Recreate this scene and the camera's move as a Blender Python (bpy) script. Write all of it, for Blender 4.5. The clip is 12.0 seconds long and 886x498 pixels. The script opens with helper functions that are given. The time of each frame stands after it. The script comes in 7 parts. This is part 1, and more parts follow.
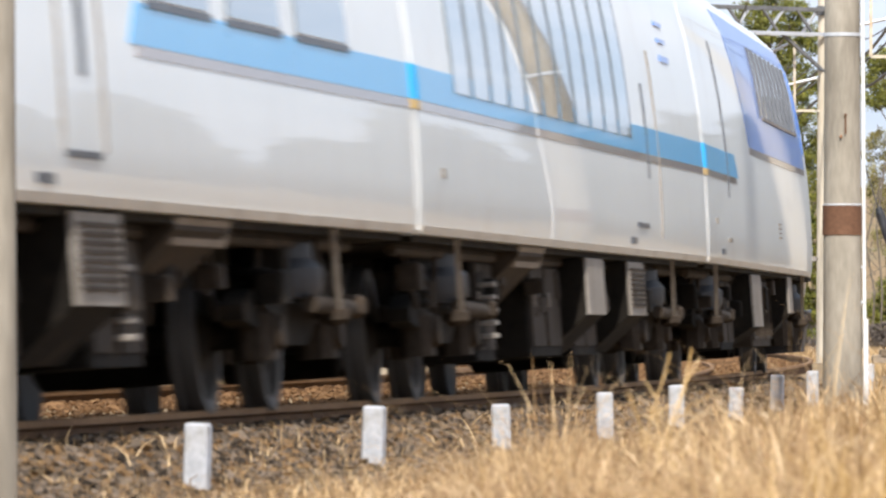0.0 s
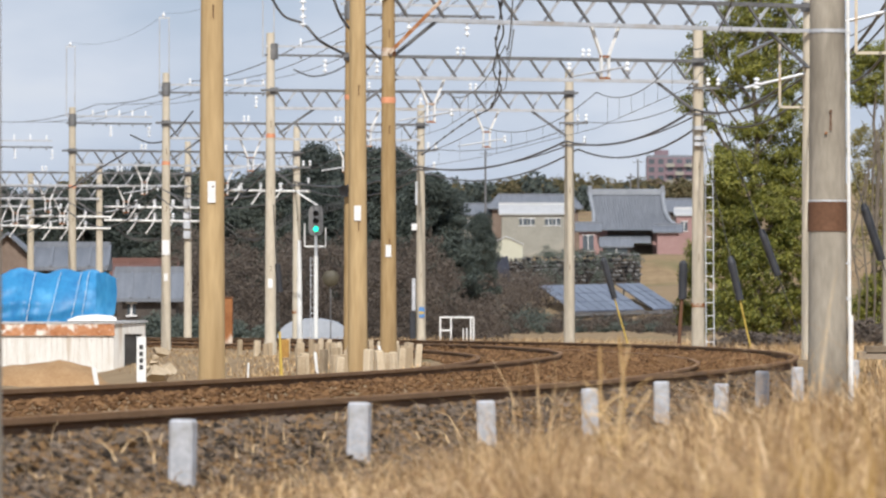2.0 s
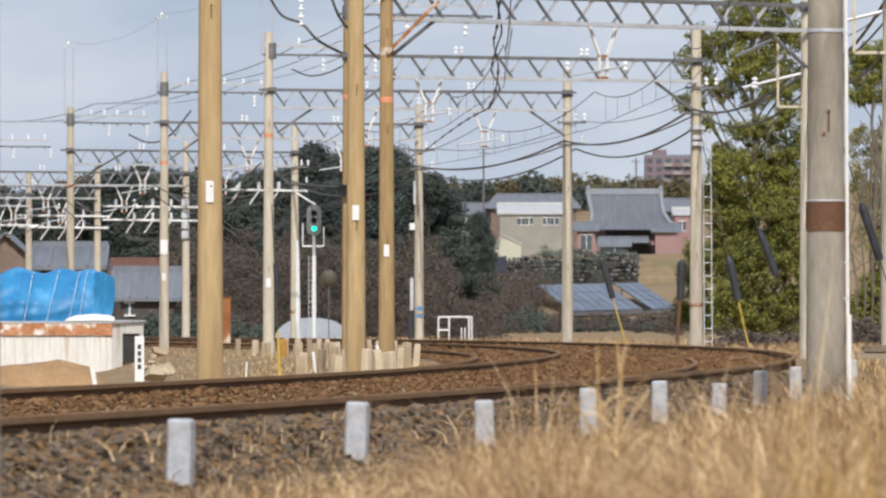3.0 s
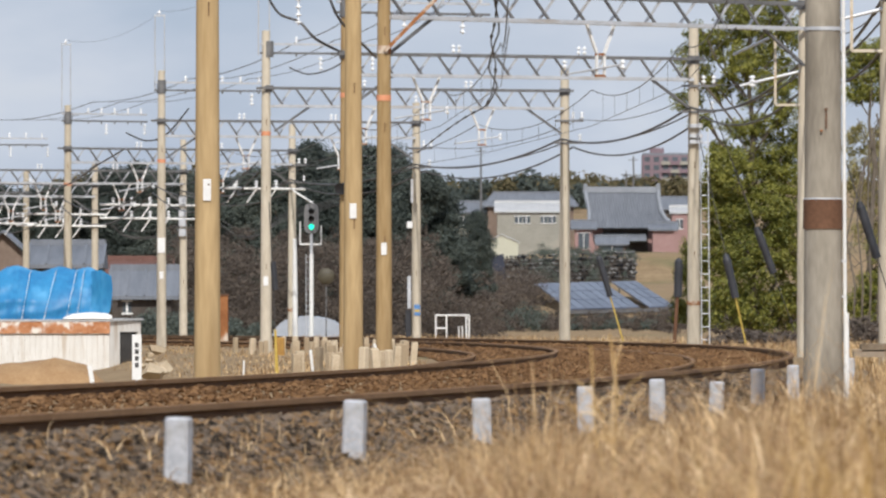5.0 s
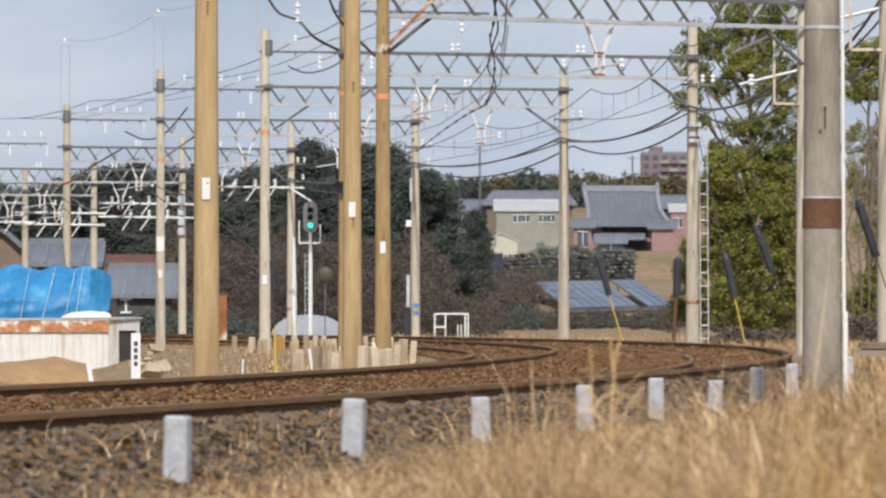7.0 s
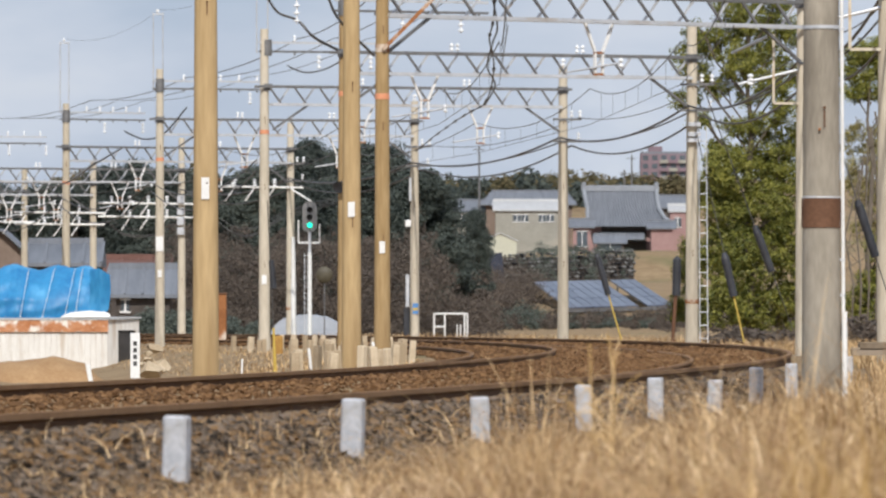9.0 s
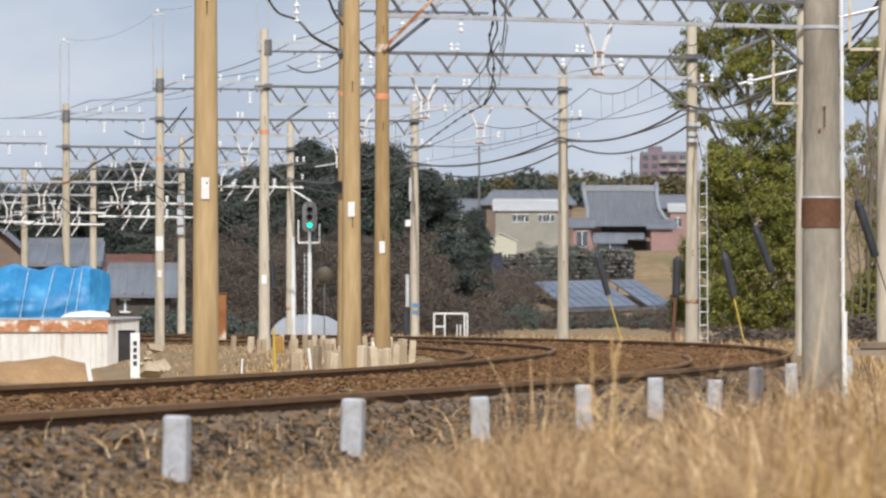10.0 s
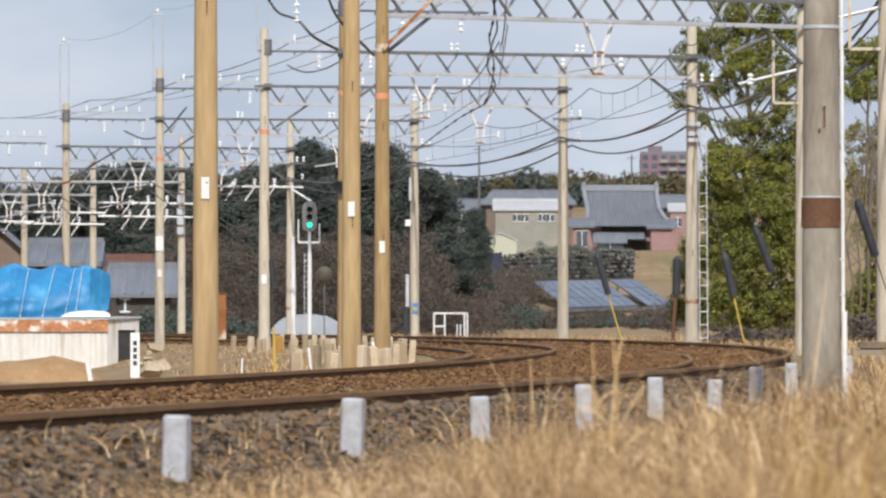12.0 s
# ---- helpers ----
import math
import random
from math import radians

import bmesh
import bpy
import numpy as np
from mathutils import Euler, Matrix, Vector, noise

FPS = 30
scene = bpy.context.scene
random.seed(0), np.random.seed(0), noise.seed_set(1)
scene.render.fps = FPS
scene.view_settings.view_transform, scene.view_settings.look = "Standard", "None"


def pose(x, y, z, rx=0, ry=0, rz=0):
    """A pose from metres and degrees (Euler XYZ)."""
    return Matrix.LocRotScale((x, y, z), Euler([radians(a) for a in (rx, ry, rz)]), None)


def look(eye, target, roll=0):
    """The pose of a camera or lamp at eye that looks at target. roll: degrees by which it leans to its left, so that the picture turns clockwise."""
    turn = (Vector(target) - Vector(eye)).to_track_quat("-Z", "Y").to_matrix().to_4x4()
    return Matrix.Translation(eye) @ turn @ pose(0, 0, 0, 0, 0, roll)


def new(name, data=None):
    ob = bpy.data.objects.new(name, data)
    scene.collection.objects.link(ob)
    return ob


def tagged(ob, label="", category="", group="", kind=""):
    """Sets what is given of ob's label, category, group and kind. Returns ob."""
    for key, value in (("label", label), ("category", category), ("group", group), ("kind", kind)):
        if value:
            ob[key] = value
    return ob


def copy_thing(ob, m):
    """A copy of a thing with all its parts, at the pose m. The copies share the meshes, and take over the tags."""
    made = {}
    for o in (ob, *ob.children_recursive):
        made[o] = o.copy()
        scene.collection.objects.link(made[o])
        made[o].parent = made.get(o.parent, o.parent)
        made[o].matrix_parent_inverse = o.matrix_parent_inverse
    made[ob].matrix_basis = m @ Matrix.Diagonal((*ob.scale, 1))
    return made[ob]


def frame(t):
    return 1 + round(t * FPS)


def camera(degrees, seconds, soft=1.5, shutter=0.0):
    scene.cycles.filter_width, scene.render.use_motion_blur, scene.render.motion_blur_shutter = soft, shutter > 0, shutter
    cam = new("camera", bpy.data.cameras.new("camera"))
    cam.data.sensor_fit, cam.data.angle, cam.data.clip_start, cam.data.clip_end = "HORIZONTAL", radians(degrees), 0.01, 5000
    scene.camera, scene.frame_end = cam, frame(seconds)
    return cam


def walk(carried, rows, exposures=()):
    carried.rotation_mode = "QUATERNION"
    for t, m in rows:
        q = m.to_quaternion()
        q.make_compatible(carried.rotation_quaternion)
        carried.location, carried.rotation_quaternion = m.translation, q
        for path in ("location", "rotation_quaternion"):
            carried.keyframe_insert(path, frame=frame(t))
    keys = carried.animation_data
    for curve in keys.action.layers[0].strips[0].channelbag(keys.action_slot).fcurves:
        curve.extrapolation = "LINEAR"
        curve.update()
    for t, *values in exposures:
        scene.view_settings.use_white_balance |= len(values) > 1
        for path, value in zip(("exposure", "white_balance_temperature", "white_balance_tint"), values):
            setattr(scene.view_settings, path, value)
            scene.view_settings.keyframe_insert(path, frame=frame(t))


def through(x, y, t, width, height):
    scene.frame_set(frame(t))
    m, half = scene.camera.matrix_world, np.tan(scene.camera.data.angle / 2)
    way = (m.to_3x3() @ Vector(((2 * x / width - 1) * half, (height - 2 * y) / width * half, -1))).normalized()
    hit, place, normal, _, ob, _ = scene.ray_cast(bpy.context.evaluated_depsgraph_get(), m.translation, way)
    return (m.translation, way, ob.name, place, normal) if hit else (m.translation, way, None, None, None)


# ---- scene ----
# The plan: the eye is over (0, 0); y runs away from it, x to the right; z = 0 is the top of the outer rail of the near track.
RC, XC, YC = 925.0, -919.15, 161.8       # the curve: radius of that rail, and its centre
EYE = (0.0, 0.0, 0.466)
GAUGE, CANT, SPACING, SPEED = 1.5, 0.107, 3.8, 31.0

cam = camera(5.99, 12.0, soft=2.3, shutter=0.35)
cam.data.dof.use_dof = True
cam.data.dof.focus_distance = 120.0
cam.data.dof.aperture_fstop = 14.0


def aim(right, up):
    """The pose that looks right and up by so many thousandths of a radian from the y axis."""
    return look(EYE, (100 * math.tan(right / 1000), 100, EYE[2] + 100 * math.tan(up / 1000)))


walk(cam, [(0.0, aim(-2.49, 9.58)), (0.5, aim(-2.00, 9.63)), (1.0, aim(-1.52, 9.51)), (1.5, aim(-1.02, 9.31)),
           (2.0, aim(-0.74, 9.15)), (2.5, aim(-0.60, 9.13)), (3.0, aim(-0.52, 9.10)), (5.0, aim(-0.21, 8.89)),
           (6.0, aim(-0.17, 8.80)), (7.0, aim(-0.09, 8.74)), (9.0, aim(-0.01, 8.71)), (12.0, aim(0.0, 8.67))],
     exposures=[(0.0, 0.56), (1.0, 0.58), (1.5, 0.40), (2.0, 0.08), (2.6, -0.02), (7.0, -0.06), (9.0, -0.03), (10.5, 0.0), (12.0, 0.02)])

# ---- light ----
SUN_UP, SUN_SIDE = 40.0, 176.0           # elevation, and bearing from the y axis towards x
world = bpy.data.worlds.new("sky")
scene.world = world
world.use_nodes = True
wn, wl = world.node_tree.nodes, world.node_tree.links
sky = wn.new("ShaderNodeTexSky")
sky.sky_type, sky.sun_disc = "NISHITA", False
sky.sun_elevation, sky.sun_rotation = radians(SUN_UP), radians(SUN_SIDE)
sky.air_density, sky.dust_density, sky.ozone_density = 1.0, 1.2, 2.0
cloud_co, cloud_map = wn.new("ShaderNodeTexCoord"), wn.new("ShaderNodeMapping")
cloud_map.inputs["Scale"].default_value = (16.0, 16.0, 40.0)
cloud = wn.new("ShaderNodeTexNoise")
cloud.inputs["Scale"].default_value, cloud.inputs["Detail"].default_value = 1.3, 5.0
cloud_ramp = wn.new("ShaderNodeValToRGB")
cloud_ramp.color_ramp.elements[0].position, cloud_ramp.color_ramp.elements[1].position = 0.30, 0.62
cloud_ramp.color_ramp.elements[0].color = (0.7, 0.7, 0.7, 1)
cloud_mix = wn.new("ShaderNodeMix")
cloud_mix.data_type = "RGBA"
wl.new(cloud_co.outputs["Generated"], cloud_map.inputs["Vector"])
wl.new(cloud_map.outputs["Vector"], cloud.inputs["Vector"])
wl.new(cloud.outputs["Fac"], cloud_ramp.inputs["Fac"])
wl.new(cloud_ramp.outputs["Color"], cloud_mix.inputs["Factor"])
wl.new(sky.outputs["Color"], cloud_mix.inputs["A"])
cloud_tone = wn.new("ShaderNodeValToRGB")
cloud_tone.color_ramp.elements[0].position, cloud_tone.color_ramp.elements[1].position = 0.36, 0.66
cloud_tone.color_ramp.elements[0].color, cloud_tone.color_ramp.elements[1].color = (0.465, 0.565, 0.76, 1), (0.665, 0.72, 0.81, 1)
cloud_gain = wn.new("ShaderNodeVectorMath")
cloud_gain.operation = "SCALE"
cloud_gain.inputs["Scale"].default_value = 10.5
wl.new(cloud.outputs["Fac"], cloud_tone.inputs["Fac"])
wl.new(cloud_tone.outputs["Color"], cloud_gain.inputs[0])
wl.new(cloud_gain.outputs[0], cloud_mix.inputs["B"])
wl.new(cloud_mix.outputs["Result"], wn["Background"].inputs["Color"])
wn["Background"].inputs["Strength"].default_value = 0.092
sun = new("sun", bpy.data.lights.new("sun", "SUN"))
sun.data.energy, sun.data.angle, sun.data.color = 3.75, radians(1.5), (1.0, 0.965, 0.91)
_se, _sb = radians(SUN_UP), radians(SUN_SIDE)
sun.matrix_world = look((50 * math.sin(_sb) * math.cos(_se), 50 * math.cos(_sb) * math.cos(_se), 50 * math.sin(_se)), (0, 0, 0))


# ---- materials ----
def material(name, dark, light, rough=0.7, metal=0.0, size=1.0, fine=12.0, bump=0.15, stretch=(1, 1, 1), island=0.0, per_object=0.0,
             stain=None, stain_size=0.3, stain_cut=(0.55, 0.7), coat=0.0, spread=(0.3, 0.7), rough_var=0.1, through=0.0):
    """A surface between two colours, by a coarse and a fine grain (size and fine: features per metre), with relief; stain: a third colour in patches."""
    m = bpy.data.materials.new(name)
    m.use_nodes = True
    n, l = m.node_tree.nodes, m.node_tree.links
    b = n["Principled BSDF"]
    co, mp = n.new("ShaderNodeTexCoord"), n.new("ShaderNodeMapping")
    mp.inputs["Scale"].default_value = stretch
    l.new(co.outputs["Object"], mp.inputs["Vector"])

    def grain(scale, detail):
        t = n.new("ShaderNodeTexNoise")
        t.inputs["Scale"].default_value, t.inputs["Detail"].default_value = scale, detail
        l.new(mp.outputs["Vector"], t.inputs["Vector"])
        return t.outputs["Fac"]

    def calc(op, a, c):
        k = n.new("ShaderNodeMath")
        k.operation = op
        for i, v in enumerate((a, c)):
            if isinstance(v, (int, float)):
                k.inputs[i].default_value = v
            else:
                l.new(v, k.inputs[i])
        return k.outputs[0]

    def blend(fac, a, c):
        x = n.new("ShaderNodeMix")
        x.data_type = "RGBA"
        l.new(fac, x.inputs["Factor"])
        for key, v in (("A", a), ("B", c)):
            if isinstance(v, tuple):
                x.inputs[key].default_value = (*v, 1)
            else:
                l.new(v, x.inputs[key])
        return x.outputs["Result"]

    coarse, small = grain(size, 3.0), grain(fine, 4.0)
    value = calc("ADD", calc("MULTIPLY", coarse, 0.55), calc("MULTIPLY", small, 0.45))
    if island:
        g = n.new("ShaderNodeNewGeometry")
        value = calc("ADD", value, calc("MULTIPLY", calc("SUBTRACT", g.outputs["Random Per Island"], 0.5), island))
    if per_object:
        o = n.new("ShaderNodeObjectInfo")
        value = calc("ADD", value, calc("MULTIPLY", calc("SUBTRACT", o.outputs["Random"], 0.5), per_object))
    r = n.new("ShaderNodeMapRange")
    r.inputs["From Min"].default_value, r.inputs["From Max"].default_value = spread
    l.new(value, r.inputs["Value"])
    colour = blend(r.outputs["Result"], dark, light)
    if stain:
        s = n.new("ShaderNodeMapRange")
        s.inputs["From Min"].default_value, s.inputs["From Max"].default_value = stain_cut
        l.new(grain(stain_size, 5.0), s.inputs["Value"])
        colour = blend(s.outputs["Result"], colour, stain)
    l.new(colour, b.inputs["Base Color"])
    rr = n.new("ShaderNodeMapRange")
    rr.inputs["To Min"].default_value, rr.inputs["To Max"].default_value = max(rough - rough_var, 0.02), min(rough + rough_var, 1)
    l.new(small, rr.inputs["Value"])
    l.new(rr.outputs["Result"], b.inputs["Roughness"])
    b.inputs["Metallic"].default_value = metal
    b.inputs["Specular IOR Level"].default_value = 0.5 if rough < 0.7 else 0.12   # rough, dusty surfaces have hardly any sheen
    b.inputs["Coat Weight"].default_value = coat
    b.inputs["Coat Roughness"].default_value = 0.02
    if bump:
        k = n.new("ShaderNodeBump")
        k.inputs["Strength"].default_value, k.inputs["Distance"].default_value = bump, 0.02
        l.new(small, k.inputs["Height"])
        l.new(k.outputs["Normal"], b.inputs["Normal"])
    if through:                            # thin leaves and blades let light through
        tr, mx = n.new("ShaderNodeBsdfTranslucent"), n.new("ShaderNodeMixShader")
        l.new(colour, tr.inputs["Color"])
        mx.inputs["Fac"].default_value = through
        l.new(b.outputs["BSDF"], mx.inputs[1])
        l.new(tr.outputs["BSDF"], mx.inputs[2])
        l.new(mx.outputs["Shader"], n["Material Output"].inputs["Surface"])
    return m


def glow(name, colour, strength):
    m = bpy.data.materials.new(name)
    m.use_nodes = True
    b = m.node_tree.nodes["Principled BSDF"]
    b.inputs["Base Color"].default_value = (*colour, 1)
    b.inputs["Emission Color"].default_value = (*colour, 1)
    b.inputs["Emission Strength"].default_value = strength
    return m


SOIL = material("soil", (0.19, 0.125, 0.068), (0.36, 0.26, 0.15), 0.95, size=0.6, fine=9, bump=0.5, stain=(0.16, 0.15, 0.07), stain_size=0.05, stain_cut=(0.56, 0.7))
BALLAST_GREY = material("grey_ballast", (0.024, 0.018, 0.013), (0.215, 0.165, 0.125), 0.9, size=3, fine=30, bump=0.4, island=0.85, spread=(0.2, 0.9), stain=(0.21, 0.125, 0.06), stain_size=11, stain_cut=(0.52, 0.60))
BALLAST_BROWN = material("brown_ballast", (0.075, 0.037, 0.016), (0.235, 0.132, 0.064), 0.92, size=3, fine=30, bump=0.4, island=0.7, spread=(0.15, 0.85))
STRAW = material("dry_straw", (0.21, 0.11, 0.044), (0.88, 0.63, 0.35), 0.75, size=0.9, fine=6, bump=0.0, island=0.9, spread=(0.12, 0.88), through=0.25)
RUST_RAIL = material("rusty_rail", (0.065, 0.030, 0.012), (0.14, 0.070, 0.030), 0.8, size=2, fine=20, bump=0.2)
# Rail head brown with sunlight painted in, lighter than the rail below it.
RAIL_HEAD_LIT = material("sunlit_rail_head_brown", (0.17, 0.092, 0.043), (0.28, 0.165, 0.085), 0.75, metal=0.0, size=1, fine=15, bump=0.02)
SLEEPER = material("sleeper_concrete", (0.16, 0.12, 0.08), (0.30, 0.24, 0.18), 0.9, size=2, fine=20, bump=0.3, per_object=0.4)
POLE_CONCRETE = material("pole_concrete", (0.42, 0.36, 0.27), (0.62, 0.55, 0.44), 0.85, size=1.2, fine=16, bump=0.1, stretch=(1, 1, 0.22), stain=(0.27, 0.18, 0.09), stain_size=1.6, stain_cut=(0.58, 0.78), per_object=0.35)
POLE_TAN = material("tan_pole_concrete", (0.28, 0.18, 0.08), (0.54, 0.39, 0.21), 0.85, size=1.2, fine=16, bump=0.1, stretch=(1, 1, 0.12), stain=(0.24, 0.155, 0.075), stain_size=2.2, stain_cut=(0.5, 0.75), per_object=0.3)
WEED = material("golden_weed", (0.44, 0.28, 0.11), (0.86, 0.63, 0.35), 0.75, size=2, fine=20, bump=0.0, per_object=0.5)
WEED_LEAF = material("curled_straw_leaf", (0.24, 0.12, 0.05), (0.94, 0.72, 0.46), 0.75, size=1.5, fine=8, bump=0.0, island=1.0, spread=(0.1, 0.9), through=0.25)
POLE_GREY = material("weathered_pole_concrete", (0.25, 0.22, 0.175), (0.44, 0.39, 0.32), 0.88, size=2.0, fine=26, bump=0.12, stretch=(1, 1, 0.25), stain=(0.16, 0.135, 0.105), stain_size=3.0, stain_cut=(0.48, 0.70))
POST_WHITE = material("post_whitewash", (0.36, 0.37, 0.40), (0.62, 0.62, 0.64), 0.8, size=7, fine=40, bump=0.15, stain=(0.27, 0.25, 0.23), stain_size=7, stain_cut=(0.48, 0.66))
POST_BEIGE = material("post_concrete", (0.38, 0.29, 0.19), (0.60, 0.49, 0.35), 0.9, size=6, fine=30, bump=0.2, per_object=0.5)
GALV = material("galvanised_steel", (0.50, 0.51, 0.53), (0.70, 0.71, 0.73), 0.45, metal=0.45, size=3, fine=20, bump=0.05, stain=(0.42, 0.34, 0.26), stain_size=1.5, stain_cut=(0.6, 0.8))
STEEL_DARK = material("dark_steel", (0.10, 0.10, 0.105), (0.24, 0.235, 0.23), 0.55, metal=0.3, size=3, fine=18, bump=0.05)
WHITE_STEEL = material("white_painted_steel", (0.70, 0.69, 0.67), (0.86, 0.85, 0.83), 0.5, size=3, fine=20, bump=0.03)
CREAM_STEEL = material("cream_painted_steel", (0.50, 0.42, 0.31), (0.68, 0.60, 0.48), 0.6, size=3, fine=20, bump=0.05, stain=(0.42, 0.27, 0.15), stain_size=2.5, stain_cut=(0.55, 0.72))
CABLE = material("black_cable", (0.028, 0.026, 0.026), (0.075, 0.07, 0.066), 0.5, size=2, fine=10, bump=0.0)
WIRE = material("dull_copper_wire", (0.06, 0.06, 0.06), (0.14, 0.13, 0.12), 0.5, metal=0.4, size=2, fine=10, bump=0.0)
PORCELAIN = material("white_porcelain", (0.78, 0.79, 0.80), (0.90, 0.90, 0.90), 0.15, size=5, fine=20, bump=0.0)
RUST = material("rust", (0.20, 0.075, 0.03), (0.42, 0.19, 0.08), 0.85, size=3, fine=20, bump=0.3, stain=(0.6, 0.5, 0.4), stain_size=2.5, stain_cut=(0.55, 0.65))
BAND_BROWN = material("brown_band", (0.10, 0.05, 0.03), (0.19, 0.10, 0.06), 0.75, size=4, fine=30, bump=0.2)
ORANGE = material("orange_tape", (0.60, 0.24, 0.12), (0.75, 0.33, 0.18), 0.6, size=4, fine=20, bump=0.0)
YELLOW = material("yellow_paint", (0.46, 0.30, 0.05), (0.64, 0.46, 0.10), 0.6, size=5, fine=20, bump=0.05)
BLACK_RUBBER = material("black_rubber", (0.015, 0.015, 0.018), (0.045, 0.047, 0.055), 0.55, size=4, fine=20, bump=0.05)


# ---- building tools ----
class Shape:
    """Collects solids for one mesh."""
    def __init__(self):
        self.v, self.f = [], []

    def add(self, verts, faces):
        k = len(self.v)
        self.v += [tuple(p) for p in verts]
        self.f += [tuple(i + k for i in q) for q in faces]
        return self

    def box(self, c, size, turn=None, taper=1.0, cut=0.0):
        """A box about c, with its upper end narrowed by taper and its upright edges cut by that many metres."""
        sx, sy, sz = (a / 2 for a in size)
        if cut:
            ring = [(sx - cut, -sy), (sx, -sy + cut), (sx, sy - cut), (sx - cut, sy), (-sx + cut, sy), (-sx, sy - cut), (-sx, -sy + cut), (-sx + cut, -sy)]
        else:
            ring = [(sx, -sy), (sx, sy), (-sx, sy), (-sx, -sy)]
        n = len(ring)
        pts = [Vector((x, y, -sz)) for x, y in ring] + [Vector((x * taper, y * taper, sz - cut)) for x, y in ring]
        faces = [(i, (i + 1) % n, n + (i + 1) % n, n + i) for i in range(n)] + [tuple(range(n - 1, -1, -1))]
        if cut:
            pts += [Vector((x * taper * (1 - cut / sx), y * taper * (1 - cut / sy), sz)) for x, y in ring]
            faces += [(n + i, n + (i + 1) % n, 2 * n + (i + 1) % n, 2 * n + i) for i in range(n)] + [tuple(range(2 * n, 3 * n))]
        else:
            faces.append(tuple(range(n, 2 * n)))
        if turn is not None:
            pts = [turn @ p for p in pts]
        return self.add([p + Vector(c) for p in pts], faces)

    def rod(self, a, b, r0, r1=None, n=10):
        """A round bar from a to b."""
        a, b = Vector(a), Vector(b)
        r1 = r0 if r1 is None else r1
        z = (b - a).normalized()
        x = z.cross(Vector((0, 0, 1)) if abs(z.z) < 0.9 else Vector((1, 0, 0))).normalized()
        y = z.cross(x)
        ring = [(math.cos(math.tau * i / n), math.sin(math.tau * i / n)) for i in range(n)]
        pts = [a + r0 * (c * x + s * y) for c, s in ring] + [b + r1 * (c * x + s * y) for c, s in ring]
        return self.add(pts, [(i, (i + 1) % n, n + (i + 1) % n, n + i) for i in range(n)] + [tuple(range(n - 1, -1, -1)), tuple(range(n, 2 * n))])

    def bar(self, a, b, w, h):
        """A square bar from a to b, w wide and h high."""
        a, b = Vector(a), Vector(b)
        z = (b - a).normalized()
        x = z.cross(Vector((0, 0, 1)) if abs(z.z) < 0.95 else Vector((0, 1, 0))).normalized() * (w / 2)
        y = z.cross(x).normalized() * (h / 2)
        pts = [p + s * x + t * y for p in (a, b) for s, t in ((-1, -1), (1, -1), (1, 1), (-1, 1))]
        return self.add(pts, [(0, 1, 5, 4), (1, 2, 6, 5), (2, 3, 7, 6), (3, 0, 4, 7), (3, 2, 1, 0), (4, 5, 6, 7)])

    def lathe(self, c, profile, n=12, turn=None):
        """A turned solid about the z axis through c: profile of (radius, height)."""
        pts, faces = [], []
        for r, z in profile:
            for i in range(n):
                p = Vector((r * math.cos(math.tau * i / n), r * math.sin(math.tau * i / n), z))
                pts.append((turn @ p if turn is not None else p) + Vector(c))
        for k in range(len(profile) - 1):
            faces += [(k * n + i, k * n + (i + 1) % n, (k + 1) * n + (i + 1) % n, (k + 1) * n + i) for i in range(n)]
        faces += [tuple(range(n - 1, -1, -1)), tuple(range((len(profile) - 1) * n, len(profile) * n))]
        return self.add(pts, faces)

    def sweep(self, stations, closed=True):
        """A skin over rings of equal count; closed: each ring closes on itself, with end caps."""
        n = len(stations[0])
        pts = [p for s in stations for p in s]
        m = n if closed else n - 1
        faces = [(k * n + i, k * n + (i + 1) % n, (k + 1) * n + (i + 1) % n, (k + 1) * n + i) for k in range(len(stations) - 1) for i in range(m)]
        if closed:
            faces += [tuple(range(n - 1, -1, -1)), tuple(range((len(stations) - 1) * n, len(stations) * n))]
        return self.add(pts, faces)

    def hang(self, a, b, sag, r, n=5, steps=12):
        """A wire from a to b that sags in the middle."""
        a, b = Vector(a), Vector(b)
        pts = [a.lerp(b, i / steps) - Vector((0, 0, 4 * sag * (i / steps) * (1 - i / steps))) for i in range(steps + 1)]
        return self.tube(pts, r, n)

    def tube(self, pts, r, n=5):
        rings = []
        for i, p in enumerate(pts):
            z = (pts[min(i + 1, len(pts) - 1)] - pts[max(i - 1, 0)]).normalized()
            x = z.cross(Vector((0, 0, 1)) if abs(z.z) < 0.95 else Vector((1, 0, 0))).normalized()
            y = z.cross(x)
            rings.append([p + r * (math.cos(math.tau * k / n) * x + math.sin(math.tau * k / n) * y) for k in range(n)])
        return self.sweep(rings)

    def mesh(self, name, mat, smooth=True):
        me = bpy.data.meshes.new(name)
        me.from_pydata(self.v, [], self.f)
        me.materials.append(mat)
        if smooth:
            me.shade_smooth()
            me.set_sharp_from_angle(angle=radians(38))
        me.update()
        return me


def part(name, shape, mat, parent, label=""):
    ob = new(name, shape.mesh(name, mat))
    ob.parent = parent
    return tagged(ob, label)


def thing(name, m, label, category, group="", kind=""):
    """An empty base for a thing made of parts."""
    ob = new(name)
    ob.empty_display_size = 0.2
    ob.matrix_world = m
    return tagged(ob, label, category, group, kind)


def solid(name, shape, mat, m, label, category="", group="", kind=""):
    """A thing of one mesh."""
    ob = new(name, shape.mesh(name, mat))
    ob.matrix_world = m
    return tagged(ob, label, category, group, kind)


HERE = Matrix.Identity(4)


